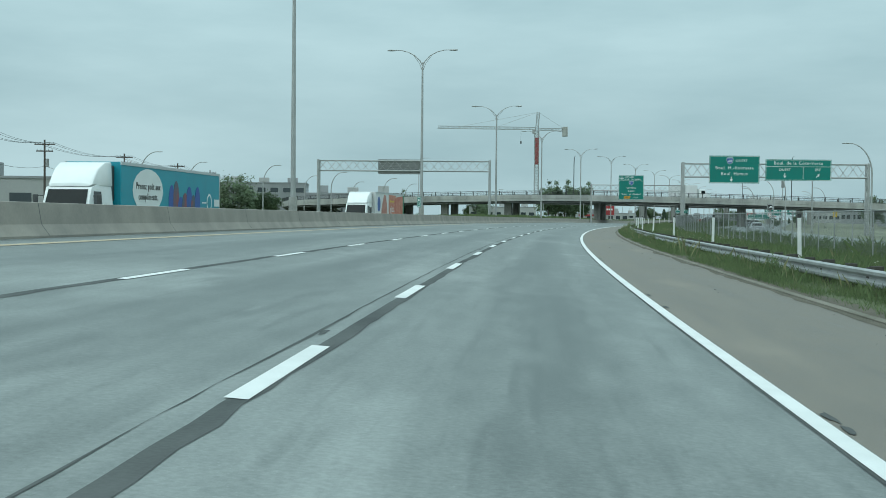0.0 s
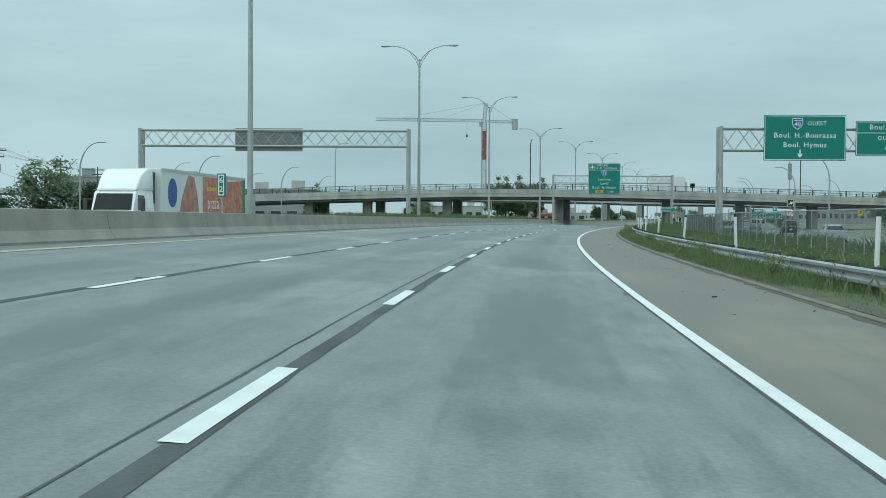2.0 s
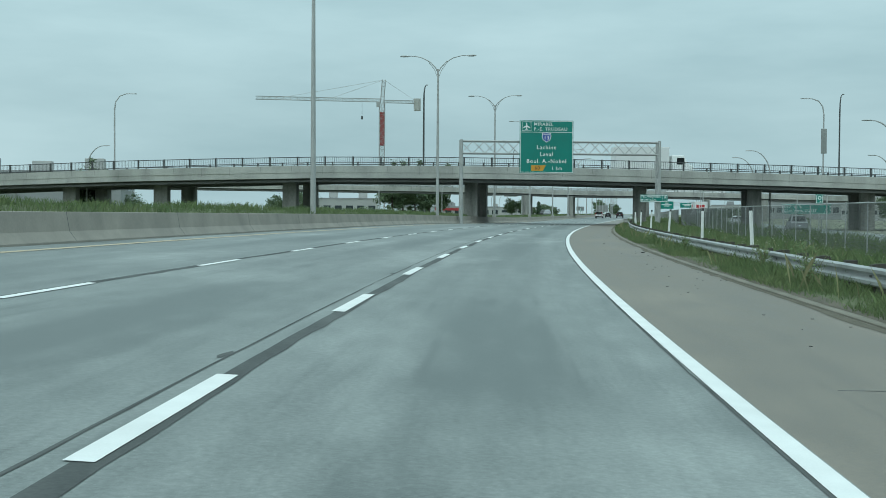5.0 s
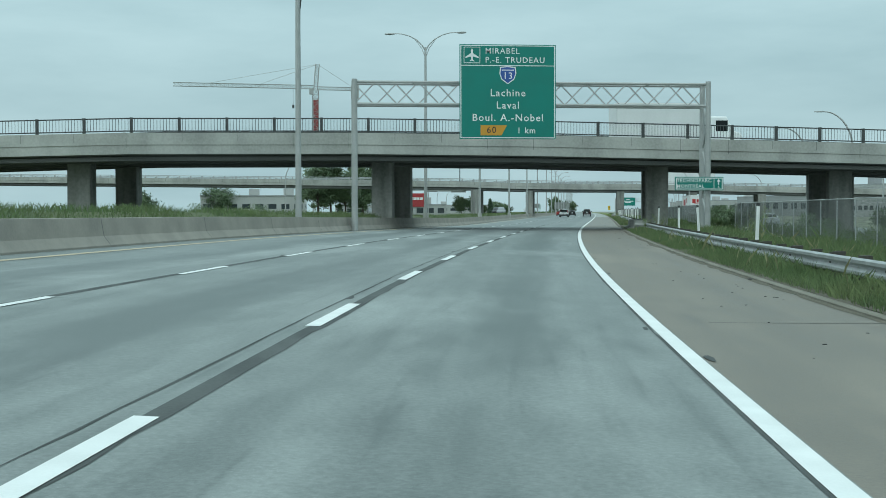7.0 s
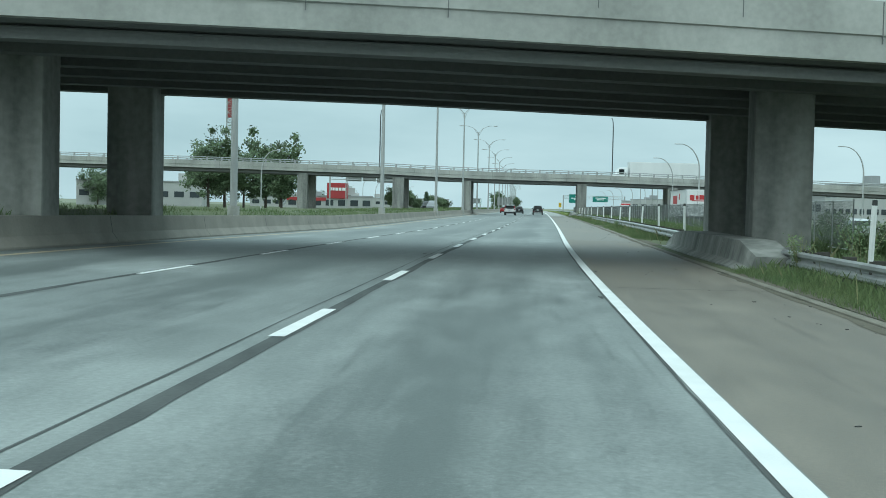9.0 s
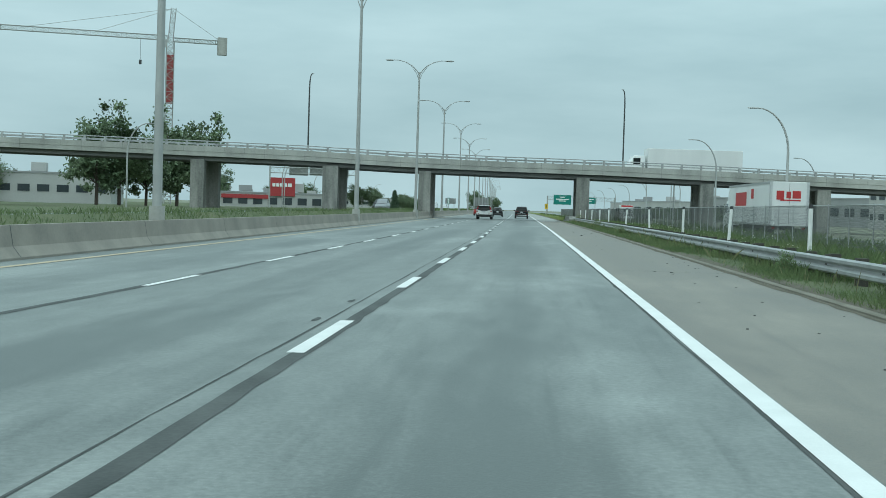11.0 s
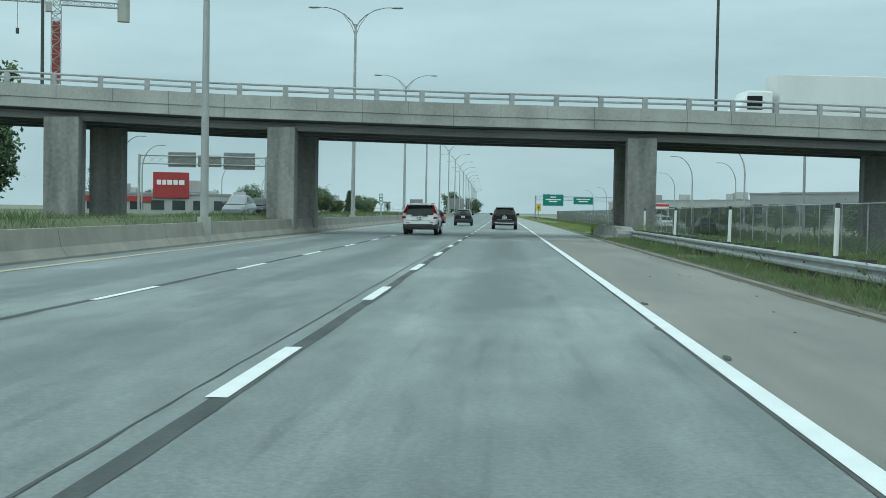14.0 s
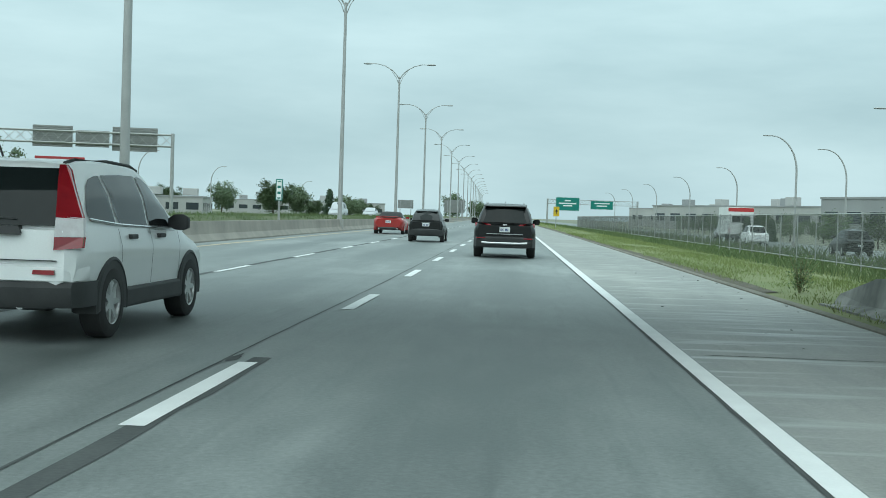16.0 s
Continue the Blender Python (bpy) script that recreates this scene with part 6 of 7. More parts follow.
# ---------- lorries ----------
TRAILER_WHITE = material("trailer_white_panels", (0.70, 0.71, 0.70), (0.60, 0.61, 0.60), 0.5, scale=0.6, fine=8, bump=0.05, streak=(1, 1, 0.3))
TEAL = material("teal_trailer_wrap", (0.02, 0.28, 0.36), (0.025, 0.24, 0.31), 0.45, scale=0.7, fine=8, bump=0)
WRAP_RED = material("pizza_red_wrap", (0.42, 0.09, 0.06), (0.52, 0.24, 0.16), 0.5, scale=2.5, fine=14, bump=0, spread=0.25)
WRAP_SKIN = material("wrap_pinkish_shape", (0.48, 0.26, 0.20), (0.36, 0.13, 0.10), 0.5, scale=1.4, fine=8, bump=0, spread=0.3)
WRAP_DARK = material("wrap_dark_shapes", (0.06, 0.09, 0.13), (0.20, 0.06, 0.07), 0.5, scale=1.2, fine=6, bump=0, spread=0.2)
WRAP_GREEN = material("wrap_green", (0.02, 0.22, 0.12), None, 0.5, bump=0)


def trailer(parent, L, y0, mat, zf=1.15, zt=4.1):
    b = part("trailer_box", Mesh().box(-1.3, 1.3, y0 - L, y0, zf, zt), mat, parent, bevel=0.04)
    for z in (zf + 0.06, zt - 0.07):
        for s in (-1, 1):
            part("edge_rail", Mesh().box(s * 1.3 - 0.03, s * 1.3 + 0.03, y0 - L, y0, z - 0.07, z + 0.07), ALLOY, parent)
    for s in (-1, 1):
        part("door_frame", Mesh().box(s * 1.22 - 0.09, s * 1.22 + 0.09, y0 - L - 0.02, y0 - L + 0.08, zf, zt), ALLOY, parent)
        for i, y in enumerate((y0 - L + 1.3, y0 - L + 2.6)):
            part("wheel", Mesh().rod((s * 0.75, y, 0.5), (s * 1.28, y, 0.5), 0.5, 0.5, 20), TYRE, parent, smooth=True)
            part("hub", Mesh().rod((s * 1.26, y, 0.5), (s * 1.29, y, 0.5), 0.26, 0.2, 14), ALLOY, parent)
        part("landing_leg", Mesh().box(s * 0.9 - 0.06, s * 0.9 + 0.06, y0 - 3.2, y0 - 3.0, 0.3, zf), DARK_STEEL, parent)
        part("lamp", Mesh().box(s * 1.0 - 0.1, s * 1.0 + 0.1, y0 - L - 0.03, y0 - L, zf - 0.2, zf - 0.08), TAIL_RED, parent, "red rear lamp")
    part("door_gap", Mesh().box(-0.012, 0.012, y0 - L - 0.008, y0 - L + 0.01, zf + 0.1, zt - 0.12), DARK_STEEL, parent)
    part("bumper_bar", Mesh().box(-1.1, 1.1, y0 - L - 0.05, y0 - L + 0.05, 0.5, 0.62), DARK_STEEL, parent)
    part("chassis", Mesh().box(-0.45, 0.45, y0 - L + 0.3, y0 - 0.6, zf - 0.28, zf), DARK_STEEL, parent)
    return b


def tractor(parent, mat):
    """A conventional tractor with a sloped bonnet and a roof fairing; its front is at y = 6.6."""
    part("cab", Mesh().loft([[(-1.05, y, z0), (1.05, y, z0), (1.12, y, (z0 + z1) / 2), (1.02, y, z1), (-1.02, y, z1), (-1.12, y, (z0 + z1) / 2)] for y, z0, z1 in ((1.6, 0.9, 3.0), (3.4, 0.9, 3.0), (3.9, 0.9, 2.85), (4.35, 1.0, 1.95))]), mat, parent, smooth=True)
    part("bonnet", Mesh().loft([[(-w, y, 0.75), (w, y, 0.75), (w, y, z * 0.9), (w * 0.8, y, z), (-w * 0.8, y, z), (-w, y, z * 0.9)] for y, w, z in ((4.2, 1.0, 1.98), (5.4, 0.95, 1.85), (6.2, 0.9, 1.65), (6.55, 0.75, 1.4))]), mat, parent, smooth=True)
    part("roof_fairing", Mesh().loft([[(-w, y, 2.95), (w, y, 2.95), (w * 0.95, y, z), (-w * 0.95, y, z)] for y, w, z in ((1.6, 1.1, 4.05), (2.4, 1.1, 4.0), (3.1, 1.05, 3.7), (3.8, 0.95, 3.0))]), mat, parent, smooth=True, bevel=0.08)
    part("windscreen", Mesh().add([(-0.92, 4.37, 2.0), (0.92, 4.37, 2.0), (0.88, 3.96, 2.78), (-0.88, 3.96, 2.78)], [(0, 1, 2, 3)]).faces(0, 1, 0.5), CAR_GLASS, parent)
    for s in (-1, 1):
        part("side_window", Mesh().add([(s * 1.125, 2.9, 1.98), (s * 1.12, 3.9, 1.98), (s * 1.06, 3.75, 2.7), (s * 1.06, 2.9, 2.7)], [(0, 1, 2, 3)]).faces(s, 0, 0), CAR_GLASS, parent)
        part("mirror", Mesh().box(s * 1.42 - 0.09, s * 1.42 + 0.09, 4.0, 4.14, 1.9, 2.55), DARK_STEEL, parent, bevel=0.03)
        part("mirror_arm", Mesh().rod((s * 1.1, 3.9, 2.5), (s * 1.4, 4.07, 2.5), 0.025, n=6), DARK_STEEL, parent)
        part("headlight", panel([(s * 0.5, 6.45, 1.0), (s * 0.85, 6.3, 1.0), (s * 0.88, 6.1, 1.25), (s * 0.55, 6.4, 1.2)], 0.12), TAIL_CLEAR, parent, "clear headlight")
        for y in (5.5, 0.9, -0.4):
            part("wheel", Mesh().rod((s * 0.7, y, 0.5), (s * 1.22, y, 0.5), 0.5, 0.5, 20), TYRE, parent, smooth=True)
            part("hub", Mesh().rod((s * 1.2, y, 0.5), (s * 1.235, y, 0.5), 0.27, 0.18, 14), ALLOY, parent)
        part("fuel_tank", Mesh().rod((s * 0.95, 1.5, 0.75), (s * 0.95, 3.3, 0.75), 0.32, n=14), ALLOY, parent, smooth=True)
    part("grille", Mesh().box(-0.5, 0.5, 6.5, 6.6, 0.85, 1.35), DARK_STEEL, parent, bevel=0.03)
    part("bumper", Mesh().box(-1.1, 1.1, 6.4, 6.7, 0.4, 0.75), mat, parent, bevel=0.06)
    part("chassis", Mesh().box(-0.45, 0.45, -1.0, 5.0, 0.6, 0.9), DARK_STEEL, parent)


def flat_shape(pts, x, mat, parent, name, label=""):
    """A painted shape on the side of a trailer (points are y, z)."""
    n = len(pts)
    part(name, Mesh().add([(x, a, b) for a, b in pts] + [(x * 0.995, a, b) for a, b in pts], [tuple(range(n))] + [(i, (i + 1) % n, n + (i + 1) % n, n + i) for i in range(n)]), mat, parent, label)


def blob(cy, cz, ry, rz, n=18, tail=None):
    return [(cy + ry * math.cos(2 * math.pi * k / n), cz + rz * math.sin(2 * math.pi * k / n)) for k in range(n)]


def lorry_at(y, lat, oncoming, label, z=0.15):
    a = math.degrees(heading(y))
    return thing("lorry", Matrix.Translation(P(y, lat, oz(y) + 0.04, True) if oncoming else P(y, lat, z)) @ pose(0, 0, 0, 0, 0, (180 if oncoming else 0) - a), label, "lorry")


def bars(parent, x, rows, mat, name="bar"):
    for y0, y1, z0, z1 in rows:
        flat_shape([(y0, z0), (y1, z0), (y1, z1), (y0, z1)], x, mat, parent, name)


lt = lorry_at(55.5, -22.3, True, "white articulated lorry with a teal refrigerated trailer")
tractor(lt, PAINT_WHITE)
trailer(lt, 16.2, 1.1, TEAL)
part("fridge_unit", Mesh().box(-1.0, 1.0, 1.12, 1.75, 2.3, 3.9), DARK_STEEL, lt, "dark refrigeration unit", bevel=0.06)
flat_shape(blob(-2.6, 2.85, 2.2, 1.05) , -1.312, SIGN_WHITE, lt, "speech_bubble", "white speech bubble")
flat_shape([(-3.6, 2.0), (-3.0, 1.85), (-4.0, 1.45)], -1.314, SIGN_WHITE, lt, "bubble_tail")
for k, (body, z) in enumerate((("Prenez goût aux", 3.05), ("compliments.", 2.55))):
    letters(lt, body, 0.46, SIGN_BLACK, "CENTER", pose(-1.325, -2.6, z, 90, 0, -90))
for k in range(7):
    flat_shape(blob(-6.2 - 0.75 * k, 2.2 + 0.35 * math.sin(k * 2.1), 0.5, 0.85 + 0.2 * math.cos(k)), -1.312 - 0.0015 * k, WRAP_DARK if k % 2 else SIGN_BLUE, lt, "printed_shape")
flat_shape(blob(-13.0, 2.4, 0.5, 0.5), -1.312, SIGN_WHITE, lt, "printed_ring")
flat_shape(blob(-13.0, 2.4, 0.38, 0.38), -1.315, TEAL, lt, "printed_ring")
bars(lt, -1.312, ((-15.0, -14.0, 2.2, 2.6), (-12.4, -11.6, 2.35, 2.42)), SIGN_WHITE)

lp = lorry_at(120.5, -22.0, True, "white articulated lorry with a printed food trailer")
tractor(lp, PAINT_WHITE)
trailer(lp, 16.2, 1.1, TRAILER_WHITE)
part("fridge_unit", Mesh().box(-1.0, 1.0, 1.12, 1.75, 2.3, 3.9), DARK_STEEL, lp, "dark refrigeration unit", bevel=0.06)
flat_shape(blob(-0.7, 2.9, 0.75, 0.75), -1.312, SIGN_BLUE, lp, "printed_disc", "blue printed disc")
flat_shape([(-1.6, 1.3), (-2.2, 2.6), (-2.9, 3.4), (-3.4, 3.9), (-4.4, 3.8), (-4.9, 3.0), (-5.2, 2.2), (-5.6, 1.3)], -1.312, WRAP_SKIN, lp, "printed_shape", "pinkish printed shape")
flat_shape([(-6.0, 1.25), (-10.0, 1.25), (-10.0, 3.9), (-6.0, 3.9)], -1.312, WRAP_RED, lp, "printed_panel", "orange-red printed panel")
for body, z in (("pizza", 2.45), ("pizza", 1.75)):
    letters(lp, body, 1.0, SIGN_WHITE, "CENTER", pose(-1.325, -8.0, z, 90, 0, -90))
bars(lp, -1.314, ((-9.3, -6.7, 3.15, 3.35),), SIGN_YELLOW)
flat_shape([(-10.0, 1.25), (-14.4, 1.25), (-14.4, 3.9), (-10.0, 3.7)], -1.3135, WRAP_RED, lp, "printed_panel")
flat_shape([(-14.4, 1.6), (-15.1, 1.6), (-15.1, 4.0), (-14.4, 4.0)], -1.3135, WRAP_GREEN, lp, "printed_panel")

le = lorry_at(401, 15.9, False, "white lorry with a red-marked white trailer on the service road", -0.45)
tractor(le, PAINT_WHITE)
trailer(le, 16.2, 1.1, TRAILER_WHITE)
for x0, x1, z0, z1 in ((-0.85, -0.35, 2.9, 3.5), (-0.2, 0.1, 3.0, 3.45), (0.2, 0.75, 3.0, 3.5), (-0.6, 0.75, 2.82, 2.92)):
    part("red_mark", Mesh().box(x0, x1, -15.115, -15.10, z0, z1), SIGN_RED, le)
for s in (-1, 1):
    bars(le, s * 1.312, ((-9.4, -8.4, 3.0, 3.7), (-6.6, -2.0, 2.5, 3.5)), SIGN_RED)
# a lorry crossing each overpass
for (x, y, z, rz, bl, nm) in ((79.6, 449.4, 5.5, 84, 12.0, "white lorry with a long plain box crossing the overpass"), (39.4, 284.0, 5.2, -90, 6.7, "white box truck with a plain box crossing the overpass")):
    lv = thing("lorry", pose(x, y, z, 0, 0, rz), nm, "lorry")
    part("cab", Mesh().loft([[(-1.1, yy, 0.5), (1.1, yy, 0.5), (1.1, yy, zz), (-1.1, yy, zz)] for yy, zz in ((-0.2, 2.7), (1.2, 2.7), (1.7, 1.7), (2.3, 1.5))]), PAINT_WHITE, lv, bevel=0.1)
    part("side_window", Mesh().box(1.09, 1.12, 0.4, 1.25, 1.65, 2.4), CAR_GLASS, lv)
    part("side_window", Mesh().box(-1.12, -1.09, 0.4, 1.25, 1.65, 2.4), CAR_GLASS, lv)
    part("cargo_box", Mesh().box(-1.25, 1.25, -bl, -0.5, 0.95, 3.6), TRAILER_WHITE, lv, bevel=0.04)
    for s in (-1, 1):
        for yy in (1.3, 1.6 - bl):
            part("wheel", Mesh().rod((s * 0.8, yy, 0.45), (s * 1.2, yy, 0.45), 0.45, n=16), TYRE, lv)


# ---------- cars ----------
def on_road(y, lat, z=0.0, turn=0):
    return Matrix.Translation(P(y, lat, z)) @ pose(0, 0, 0, 0, 0, turn - math.degrees(heading(y)))


white_suv(on_road(449.4, -6.28, 0, -1.0))
black_suv(on_road(476.2, -1.85))
small_hatch(on_road(493.6, -5.55))
convertible(on_road(511.0, -9.0))
for kind, y, lat, turn, pm, tall, lab in (
        ("suv", 470, -21, 180, PAINT_GREY, 0.22, "grey SUV driving on the oncoming carriageway"),
        ("suv", 492, -24, 180, PAINT_BLACK, 0.22, "black SUV driving on the oncoming carriageway"),
        ("van", 572, -21, 180, PAINT_SILVER, 0.4, "silver van on the oncoming carriageway"),
        ("car", 600, -20.5, 180, PAINT_SILVER, 0.0, "silver car on the oncoming carriageway"),
        ("suv", 538.5, 18.5, 0, PAINT_WHITE, 0.25, "white SUV on the service road"),
        ("suv", 513, 19.4, 0, PAINT_BLACK, 0.2, "dark SUV on the service road"),
        ("car", 575, 22.5, 0, PAINT_SILVER, 0.0, "silver car on the service road"),
        ("suv", 268, 20.5, 0, PAINT_GREY, 0.25, "grey SUV on the service road"),
        ("suv", 205, 21.5, 0, PAINT_BLACK, 0.25, "dark SUV on the service road"),
        ("car", 330, 19.0, 0, PAINT_SILVER, 0.0, "silver car on the service road by the fence"),
        ("car", 160, 19.5, 0, PAINT_SILVER, 0.0, "silver car on the service road")):
    plain_car(kind, on_road(y, lat, (oz(y) + 0.03 - gz(y, lat)) if lat < 0 else -0.45, turn), lab, pm, tall)
bus = thing("box_truck", on_road(553, 19.5, -0.45), "white box truck with a red top edge on the service road", "truck")
part("cargo_box", Mesh().box(-1.15, 1.15, -3.6, 1.6, 0.8, 3.3), TRAILER_WHITE, bus, bevel=0.05)
part("cab", Mesh().loft([[(-1.05, y, 0.6), (1.05, y, 0.6), (1.0, y, z), (-1.0, y, z)] for y, z in ((1.65, 2.4), (2.5, 2.3), (3.0, 1.5), (3.9, 1.3))]), PAINT_WHITE, bus, bevel=0.08)
part("red_band", Mesh().box(-1.16, 1.16, -3.615, -3.60, 2.9, 3.25), SIGN_RED, bus)
part("rear_window", Mesh().box(-0.8, 0.8, -3.62, -3.60, 1.9, 2.5), CAR_GLASS, bus)
for s in (-1, 1):
    for y in (-2.3, 2.6):
        part("wheel", Mesh().rod((s * 0.75, y, 0.42), (s * 1.1, y, 0.42), 0.42, n=16), TYRE, bus)
    part("tail_light", Mesh().box(s * 1.0 - 0.08, s * 1.0 + 0.08, -3.62, -3.59, 0.95, 1.3), TAIL_RED, bus)


# ---------- buildings ----------
WALL_GREY = material("warehouse_grey_cladding", (0.30, 0.31, 0.31), (0.24, 0.25, 0.25), 0.7, scale=0.15, fine=3, bump=0.1, streak=(1, 1, 0.2))
WALL_PALE = material("pale_render", (0.41, 0.415, 0.40), (0.33, 0.335, 0.325), 0.8, scale=0.15, fine=3, bump=0.1)
WALL_BROWN = material("brown_brick_wall", (0.20, 0.13, 0.10), (0.15, 0.10, 0.08), 0.85, scale=0.3, fine=6, bump=0.15)
WALL_RED = material("red_store_wall", (0.36, 0.04, 0.04), (0.28, 0.03, 0.035), 0.7, scale=0.2, fine=4, bump=0.05)
GLASS_DARK = material("window_glass", (0.03, 0.04, 0.045), (0.05, 0.06, 0.065), 0.1, scale=0.3, fine=2, bump=0, coat=0.5)


def building(x, y, rz, w, d, h, mat, label, rows=1, cols=6, units=0, z0=-1.4, win_h=1.4, band=None, base=None):
    """A block with a parapet, windows with frames on its near face and rooftop units. Its near face is at local y = 0."""
    b = thing("building", pose(x, y, z0, 0, 0, rz), label, "building")
    part("wall", Mesh().box(-w / 2, w / 2, 0, d, 0, h), mat, b)
    part("roof", Mesh().box(-w / 2 - 0.15, w / 2 + 0.15, -0.15, d + 0.15, h, h + 0.35), WALL_GREY, b)
    for face in ("front", "side"):
        L = w if face == "front" else d
        n = cols if face == "front" else max(2, int(cols * d / w))
        for r in range(rows):
            zc = 1.4 + z0 * 0 + (h - 1.6) * (r + 0.5) / rows
            for c in range(n):
                u = -L / 2 + L * (c + 0.5) / n
                ww = L / n * 0.62
                if face == "front":
                    fr = part("window", Mesh().box(u - ww / 2 - 0.1, u + ww / 2 + 0.1, -0.06, 0.02, zc - win_h / 2 - 0.1, zc + win_h / 2 + 0.1), STEEL, b)
                    part("pane", Mesh().box(u - ww / 2, u + ww / 2, -0.09, -0.062, zc - win_h / 2, zc + win_h / 2), GLASS_DARK, fr)
                else:
                    for s in (-1, 1):
                        v = d / 2 + u
                        fr = part("window", Mesh().box(min(s * (w / 2 + 0.06), s * (w / 2 - 0.02)), max(s * (w / 2 + 0.06), s * (w / 2 - 0.02)), v - ww / 2 - 0.1, v + ww / 2 + 0.1, zc - win_h / 2 - 0.1, zc + win_h / 2 + 0.1), STEEL, b)
                        part("pane", Mesh().box(min(s * (w / 2 + 0.062), s * (w / 2 + 0.09)), max(s * (w / 2 + 0.062), s * (w / 2 + 0.09)), v - ww / 2, v + ww / 2, zc - win_h / 2, zc + win_h / 2), GLASS_DARK, fr)
    rnd = random.Random(int(x * 7 + y))
    for k in range(units):
        u, v = -w / 2 + w * (k + 0.5) / units, rnd.uniform(2, max(2.5, d * 0.4))
        part("rooftop_unit", Mesh().box(u - 1.5, u + 1.5, v, v + 2.4, h + 0.5, h + 0.5 + rnd.uniform(1.3, 2.2)), WALL_PALE if k % 3 else WALL_GREY, b, bevel=0.1)
    return b


building(168, 590, -78, 90, 60, 7.4, WALL_GREY, "long grey warehouse with dark windows beside the service road", 1, 16, 0, win_h=2.0)
building(186, 715, -78, 110, 60, 7.0, WALL_PALE, "long pale warehouse with rooftop units", 1, 14, 9, win_h=2.0)
building(158, 515, -78, 40, 40, 9.5, WALL_PALE, "pale ribbed industrial building", 2, 16, 2, win_h=1.2)
building(215, 820, -60, 80, 40, 7.0, WALL_PALE, "distant pale flat-roofed building", 1, 10, 5)
building(108, 348, -85, 60, 40, 6.0, WALL_GREY, "grey industrial shed beyond the service road", 1, 10, 3)
building(-70, 168, 10, 24, 20, 7.4, WALL_PALE, "low white commercial building", 1, 5, 2, win_h=2.2)
building(-56, 176, 8, 12, 18, 5.6, WALL_BROWN, "low brown brick building with windows", 1, 3, 1)
building(-88, 150, 12, 22, 20, 6.4, WALL_BROWN, "brown flat-roofed commercial building by the road", 1, 4, 1)
building(-82, 364, 8, 34, 20, 12.0, WALL_GREY, "grey office block with rows of dark windows", 3, 9, 4)
building(-48, 342, 5, 26, 20, 8.6, WALL_GREY, "low grey office building with windows", 2, 7, 3)
building(-10, 560, 0, 30, 24, 7.0, WALL_PALE, "pale flat-roofed building beyond the far lanes", 1, 8, 3)
building(34, 690, -4, 40, 20, 4.6, WALL_PALE, "pale commercial building in the distance", 1, 10, 6)
building(84, 900, 0, 60, 30, 6.0, WALL_PALE, "distant pale flat-roofed building", 1, 12, 4)
rb = building(37.6, 595.3, 4, 24, 14, 4.6, WALL_PALE, "pale low store with a tall red sign panel on its front", 1, 7, 2, win_h=1.6)
part("sign_panel", Mesh().box(-0.8, 5.1, -0.45, -0.12, 4.1, 8.4), WALL_RED, rb, "red sign panel with pale bars", bevel=0.05)
for k, (u, w) in enumerate(((-0.2, 0.7), (0.7, 0.6), (1.5, 0.8), (2.5, 0.7), (3.4, 0.9))):
    part("sign_bar", Mesh().box(u, u + w, -0.52, -0.45, 6.3, 7.1), SIGN_WHITE, rb)
part("red_band", Mesh().box(-11.8, -1.0, -0.3, -0.1, 3.4, 4.3), WALL_RED, rb)


# ---------- utility poles and wires ----------
UTIL = material("creosoted_pole_wood", (0.09, 0.075, 0.06), (0.06, 0.052, 0.045), 0.9, scale=2, fine=20, bump=0.2, streak=(5, 5, 0.5))
poles = [(-63.4, 160), (-64.5, 196), (-66, 232), (-69, 268), (-74, 305), (-56, 120)]
up = None
for x, y in poles:
    m = pose(x, y, -1.3, 0, 0, 4)
    if up is None:
        up = thing("utility_pole", m, "dark wooden utility pole with crossarms and insulators", "utility pole", "utility poles")
        part("pole", Mesh().rod((0, 0, 0), (0, 0, 12.2), 0.19, 0.12, 10), UTIL, up, smooth=True)
        for z, w in ((11.6, 1.35), (10.7, 1.1)):
            part("crossarm", Mesh().box(-w, w, -0.07, 0.07, z - 0.08, z + 0.08), UTIL, up)
            for k in (-0.9, -0.45, 0.45, 0.9):
                part("insulator", Mesh().rod((k * w, 0, z + 0.08), (k * w, 0, z + 0.32), 0.05, 0.035, 8), GALV, up)
        part("transformer", Mesh().rod((0.35, 0, 8.6), (0.35, 0, 9.7), 0.24, n=12), GALV, up, smooth=True)
    else:
        copy_thing(up, m)
wires = thing("power_lines", Matrix(), "thin dark overhead power lines between the poles", "cable")
order = sorted(poles, key=lambda p: p[1])
for (xa, ya), (xb, yb) in zip(order, order[1:]):
    for dx, z in ((-1.2, 10.55), (-0.6, 10.55), (0.6, 10.55), (1.2, 10.55), (0.1, 7.4)):
        part("wire", Mesh().pipe([(xa + dx + (xb - xa) * t, ya + (yb - ya) * t, z - 3.2 * t * (1 - t)) for t in [k / 8 for k in range(9)]], 0.02, n=4), DARK_STEEL, wires)


# ---------- trees ----------
BARK = material("tree_bark", (0.085, 0.07, 0.055), (0.05, 0.042, 0.034), 0.95, scale=3, fine=20, bump=0.4, streak=(4, 4, 0.6))
LEAF = material("tree_leaves", (0.075, 0.118, 0.058), (0.115, 0.155, 0.078), 0.75, scale=0.3, fine=2, bump=0, space="World", island=0.35)
NEEDLE = material("conifer_needles", (0.045, 0.08, 0.045), (0.06, 0.095, 0.05), 0.8, scale=0.5, fine=3, bump=0, space="World", island=0.3)


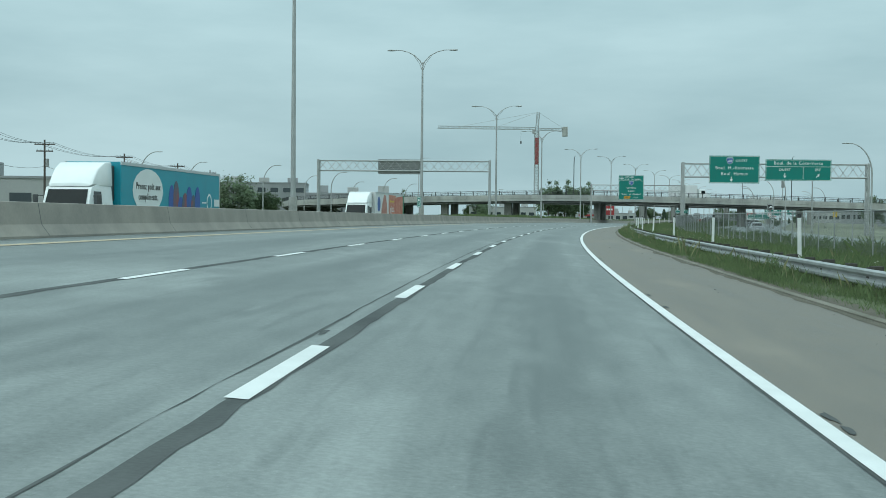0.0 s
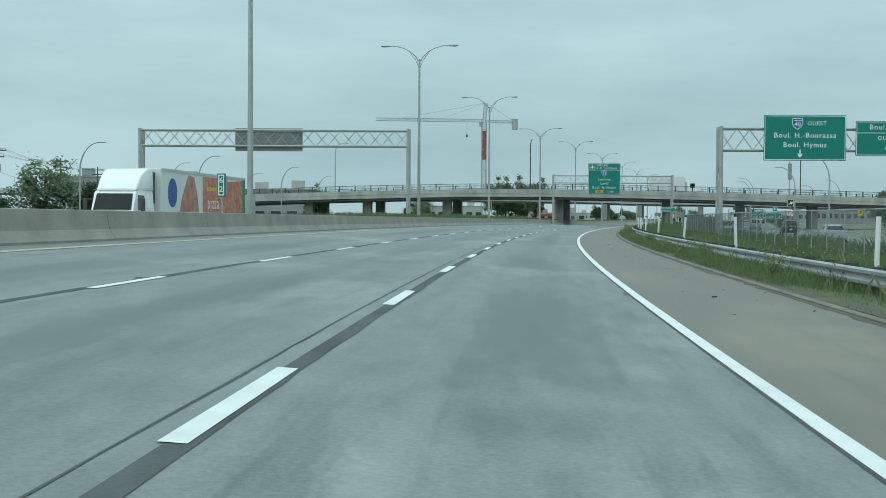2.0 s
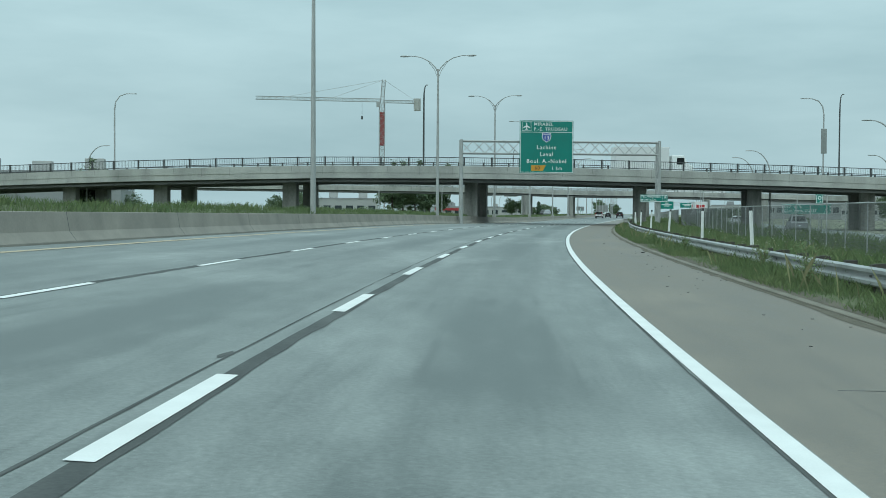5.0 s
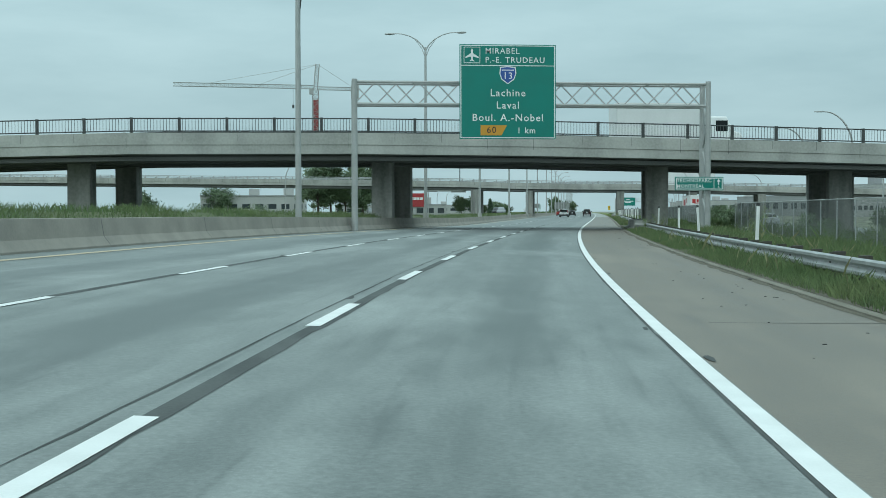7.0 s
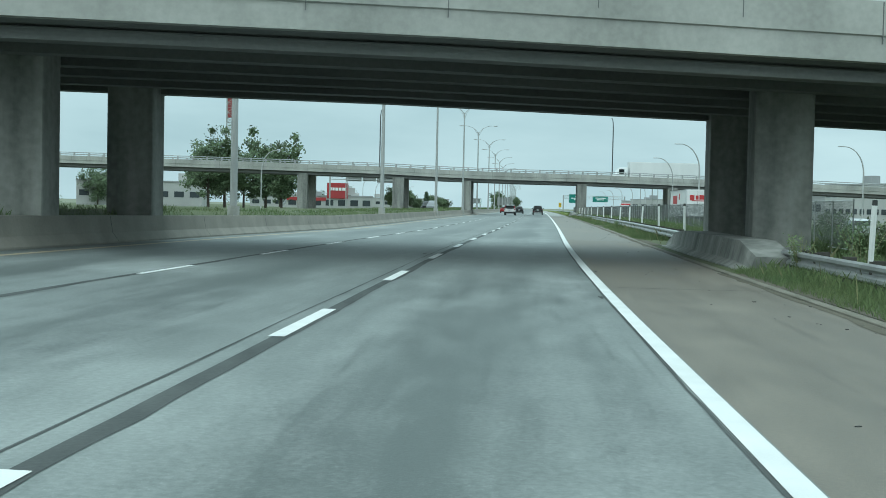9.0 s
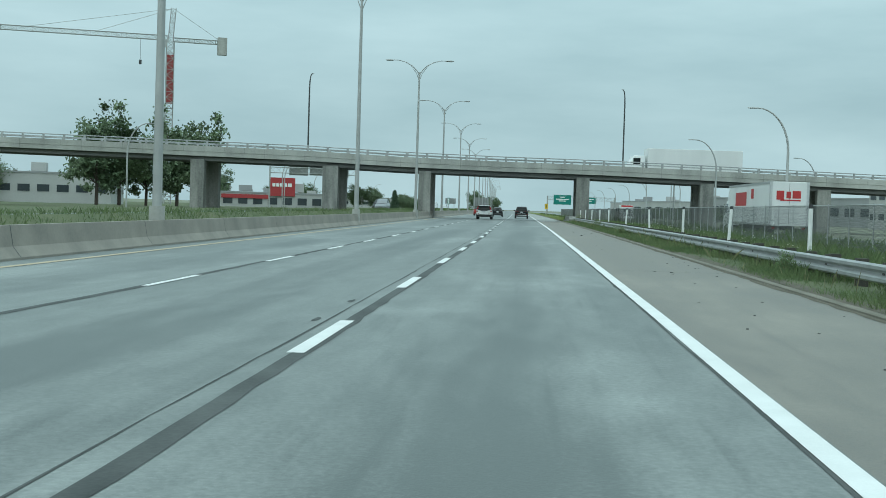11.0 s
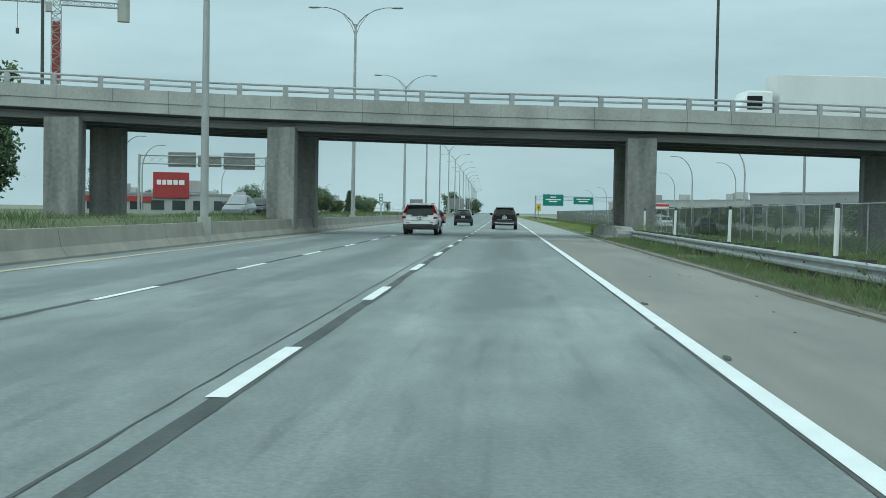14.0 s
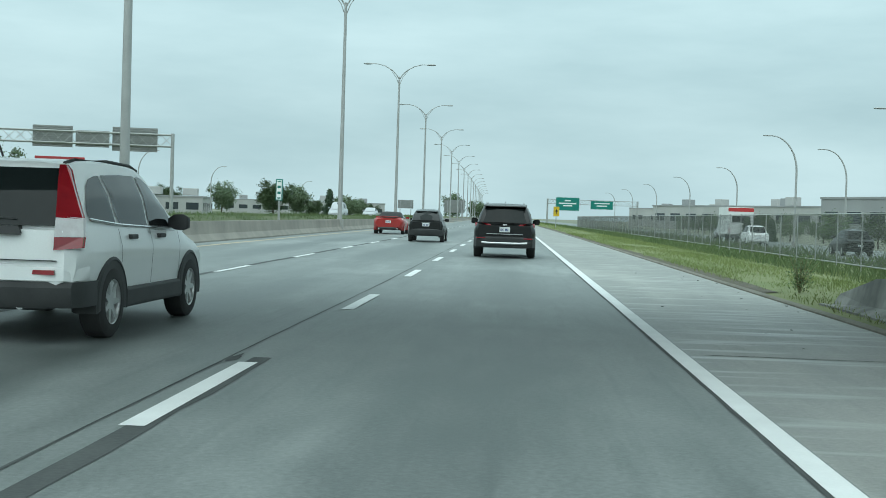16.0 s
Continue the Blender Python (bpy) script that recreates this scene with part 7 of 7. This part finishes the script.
def tree(h, spread, seed, label, leaves=7000, conifer=False):
    rnd = random.Random(seed)
    t = thing("tree", Matrix(), label, "tree")
    part("trunk", Mesh().pipe([(0, 0, -0.5), (0.1, 0, h * 0.3), (0, 0.15, h * 0.6), (0.1, 0.1, h * (0.95 if conifer else 0.8))], h * 0.022, h * 0.006, 8), BARK, t, smooth=True)
    lm = Mesh()
    tips = []
    for k in range(9 if not conifer else 0):
        a, z = k * 2.4 + rnd.uniform(-0.4, 0.4), h * rnd.uniform(0.28, 0.7)
        r = spread * rnd.uniform(0.5, 0.95)
        tip = Vector((math.cos(a) * r, math.sin(a) * r, min(h * 0.95, z + h * rnd.uniform(0.1, 0.3))))
        part("limb", Mesh().pipe([(0, 0, z), tip * 0.5 + Vector((0, 0, z * 0.5 + 0.3)), tip], h * 0.009, h * 0.003, 5), BARK, t)
        tips.append(tip)
    v, f = lm.v, lm.f
    cl = []
    if conifer:
        for k in range(26):
            z = h * (0.1 + 0.9 * k / 26)
            for q in range(7):
                a = rnd.uniform(0, 6.28)
                r = spread * (1 - k / 27) * rnd.uniform(0.5, 1.0)
                cl.append((Vector((math.cos(a) * r, math.sin(a) * r, z - r * 0.25)), 0.35 + 0.3 * (1 - k / 26)))
    else:
        for tip in tips:
            for q in range(4):
                cl.append((tip * rnd.uniform(0.6, 1.05) + Vector((rnd.gauss(0, 0.18) * spread, rnd.gauss(0, 0.18) * spread, rnd.gauss(0, 0.08) * h)), spread * rnd.uniform(0.16, 0.32)))
        for q in range(34):
            a, e, r = rnd.uniform(0, 6.28), rnd.uniform(-0.9, 1.0), rnd.uniform(0.45, 0.95)
            k = (1 - e * e) ** 0.5
            cl.append((Vector((math.cos(a) * k * r * spread, math.sin(a) * k * r * spread, h * (0.56 + 0.40 * e * r))), spread * rnd.uniform(0.16, 0.30)))
    per = max(6, leaves // len(cl))
    for c, r in cl:
        for _ in range(per):
            p = c + Vector((rnd.gauss(0, 1), rnd.gauss(0, 1), rnd.gauss(0, 0.8))) * (r * 0.62)
            d = Vector((rnd.gauss(0, 1), rnd.gauss(0, 1), rnd.gauss(0, 1))).normalized() * rnd.uniform(0.12, 0.26) * (h / 9) ** 0.5
            e = d.orthogonal().normalized() * d.length * 0.55
            k = len(v)
            v.extend([tuple(p - d), tuple(p + e), tuple(p + d), tuple(p - e)])
            f.append((k, k + 1, k + 2, k + 3))
    tagged(part("crown", lm, NEEDLE if conifer else LEAF, t), kind="stuff")
    return t


kinds = [tree(9.0, 3.4, 1, "leafy green roadside tree with open crown"), tree(7.0, 3.0, 2, "rounded leafy green tree"), tree(11.0, 3.0, 3, "tall slender leafy tree"), tree(8.0, 2.0, 4, "dark green pointed conifer tree", 6000, True), tree(7.0, 3.4, 5, "low bushy green shrub", 2600)]
spots = [(0, -46.5, 196, 1.0), (1, -43, 202, 0.9), (1, -50, 188, 0.8), (2, -30, 300, 0.7), (1, 69, 735, 1.3), (1, 74.5, 738, 1.2), (1, 79, 742, 0.7), (3, 83, 745, 0.95), (1, 88, 760, 0.95), (1, 93, 775, 0.85), (1, 99, 800, 0.7),
         (2, 9.5, 500, 1.34), (2, 12.6, 503, 1.36), (2, 16.2, 508, 1.18), (2, 20.6, 515, 1.4), (2, 24, 520, 1.36),
         (4, -44, 318, 0.4), (4, -39, 324, 0.45), (4, -33, 314, 0.35), (4, -28, 330, 0.5), (4, -21, 322, 0.4), (4, -15, 334, 0.5), (4, -9, 326, 0.4), (4, -2, 340, 0.5), (4, 4, 352, 0.5), (4, -52, 330, 0.5), (4, -60, 322, 0.5), (0, -35, 350, 0.6), (0, -12, 362, 0.6),
         (0, -20, 560, 1.2), (1, -28, 640, 1.3), (2, 24, 640, 1.0), (1, 100, 300, 0.9), (0, 95, 345, 1.0), (1, 130, 430, 1.0), (0, 118, 410, 0.9), (4, 60, 300, 0.35), (1, -64, 210, 1.0), (0, -72, 200, 0.9), (1, 40, 800, 1.2), (0, 55, 830, 1.2), (1, 20, 820, 1.2), (0, 140, 900, 1.2), (1, 155, 930, 1.2), (3, 108, 545, 0.35), (3, 112, 552, 0.35), (3, 118, 562, 0.35)]
spots += [(4, P(y, l, 0, True).x, P(y, l, 0, True).y, k) for y, l, k in ((296, 12.2, 0.3), (299, 13.2, 0.36), (303, 12.4, 0.28), (309, 12.8, 0.34), (316, 12.2, 0.3), (324, 12.9, 0.3), (262, 12.6, 0.26), (268, 12.9, 0.3))]
spots += [(4, P(y, 29.5 + (y * 7) % 3, 0, True).x, P(y, 29.5, 0, True).y, 0.34 + 0.018 * ((y * 13) % 11)) for y in range(478, 660, 11)]
used = set()
for k, x, y, s in spots:
    m = pose(x, y, -1.2 if x < 30 else -0.9, 0, 0, (x * 37 + y * 11) % 360) @ Matrix.Scale(s, 4)
    if k not in used:
        kinds[k].matrix_basis = m
        used.add(k)
    else:
        c = copy_thing(kinds[k], pose(0, 0, 0))
        c.matrix_basis = m
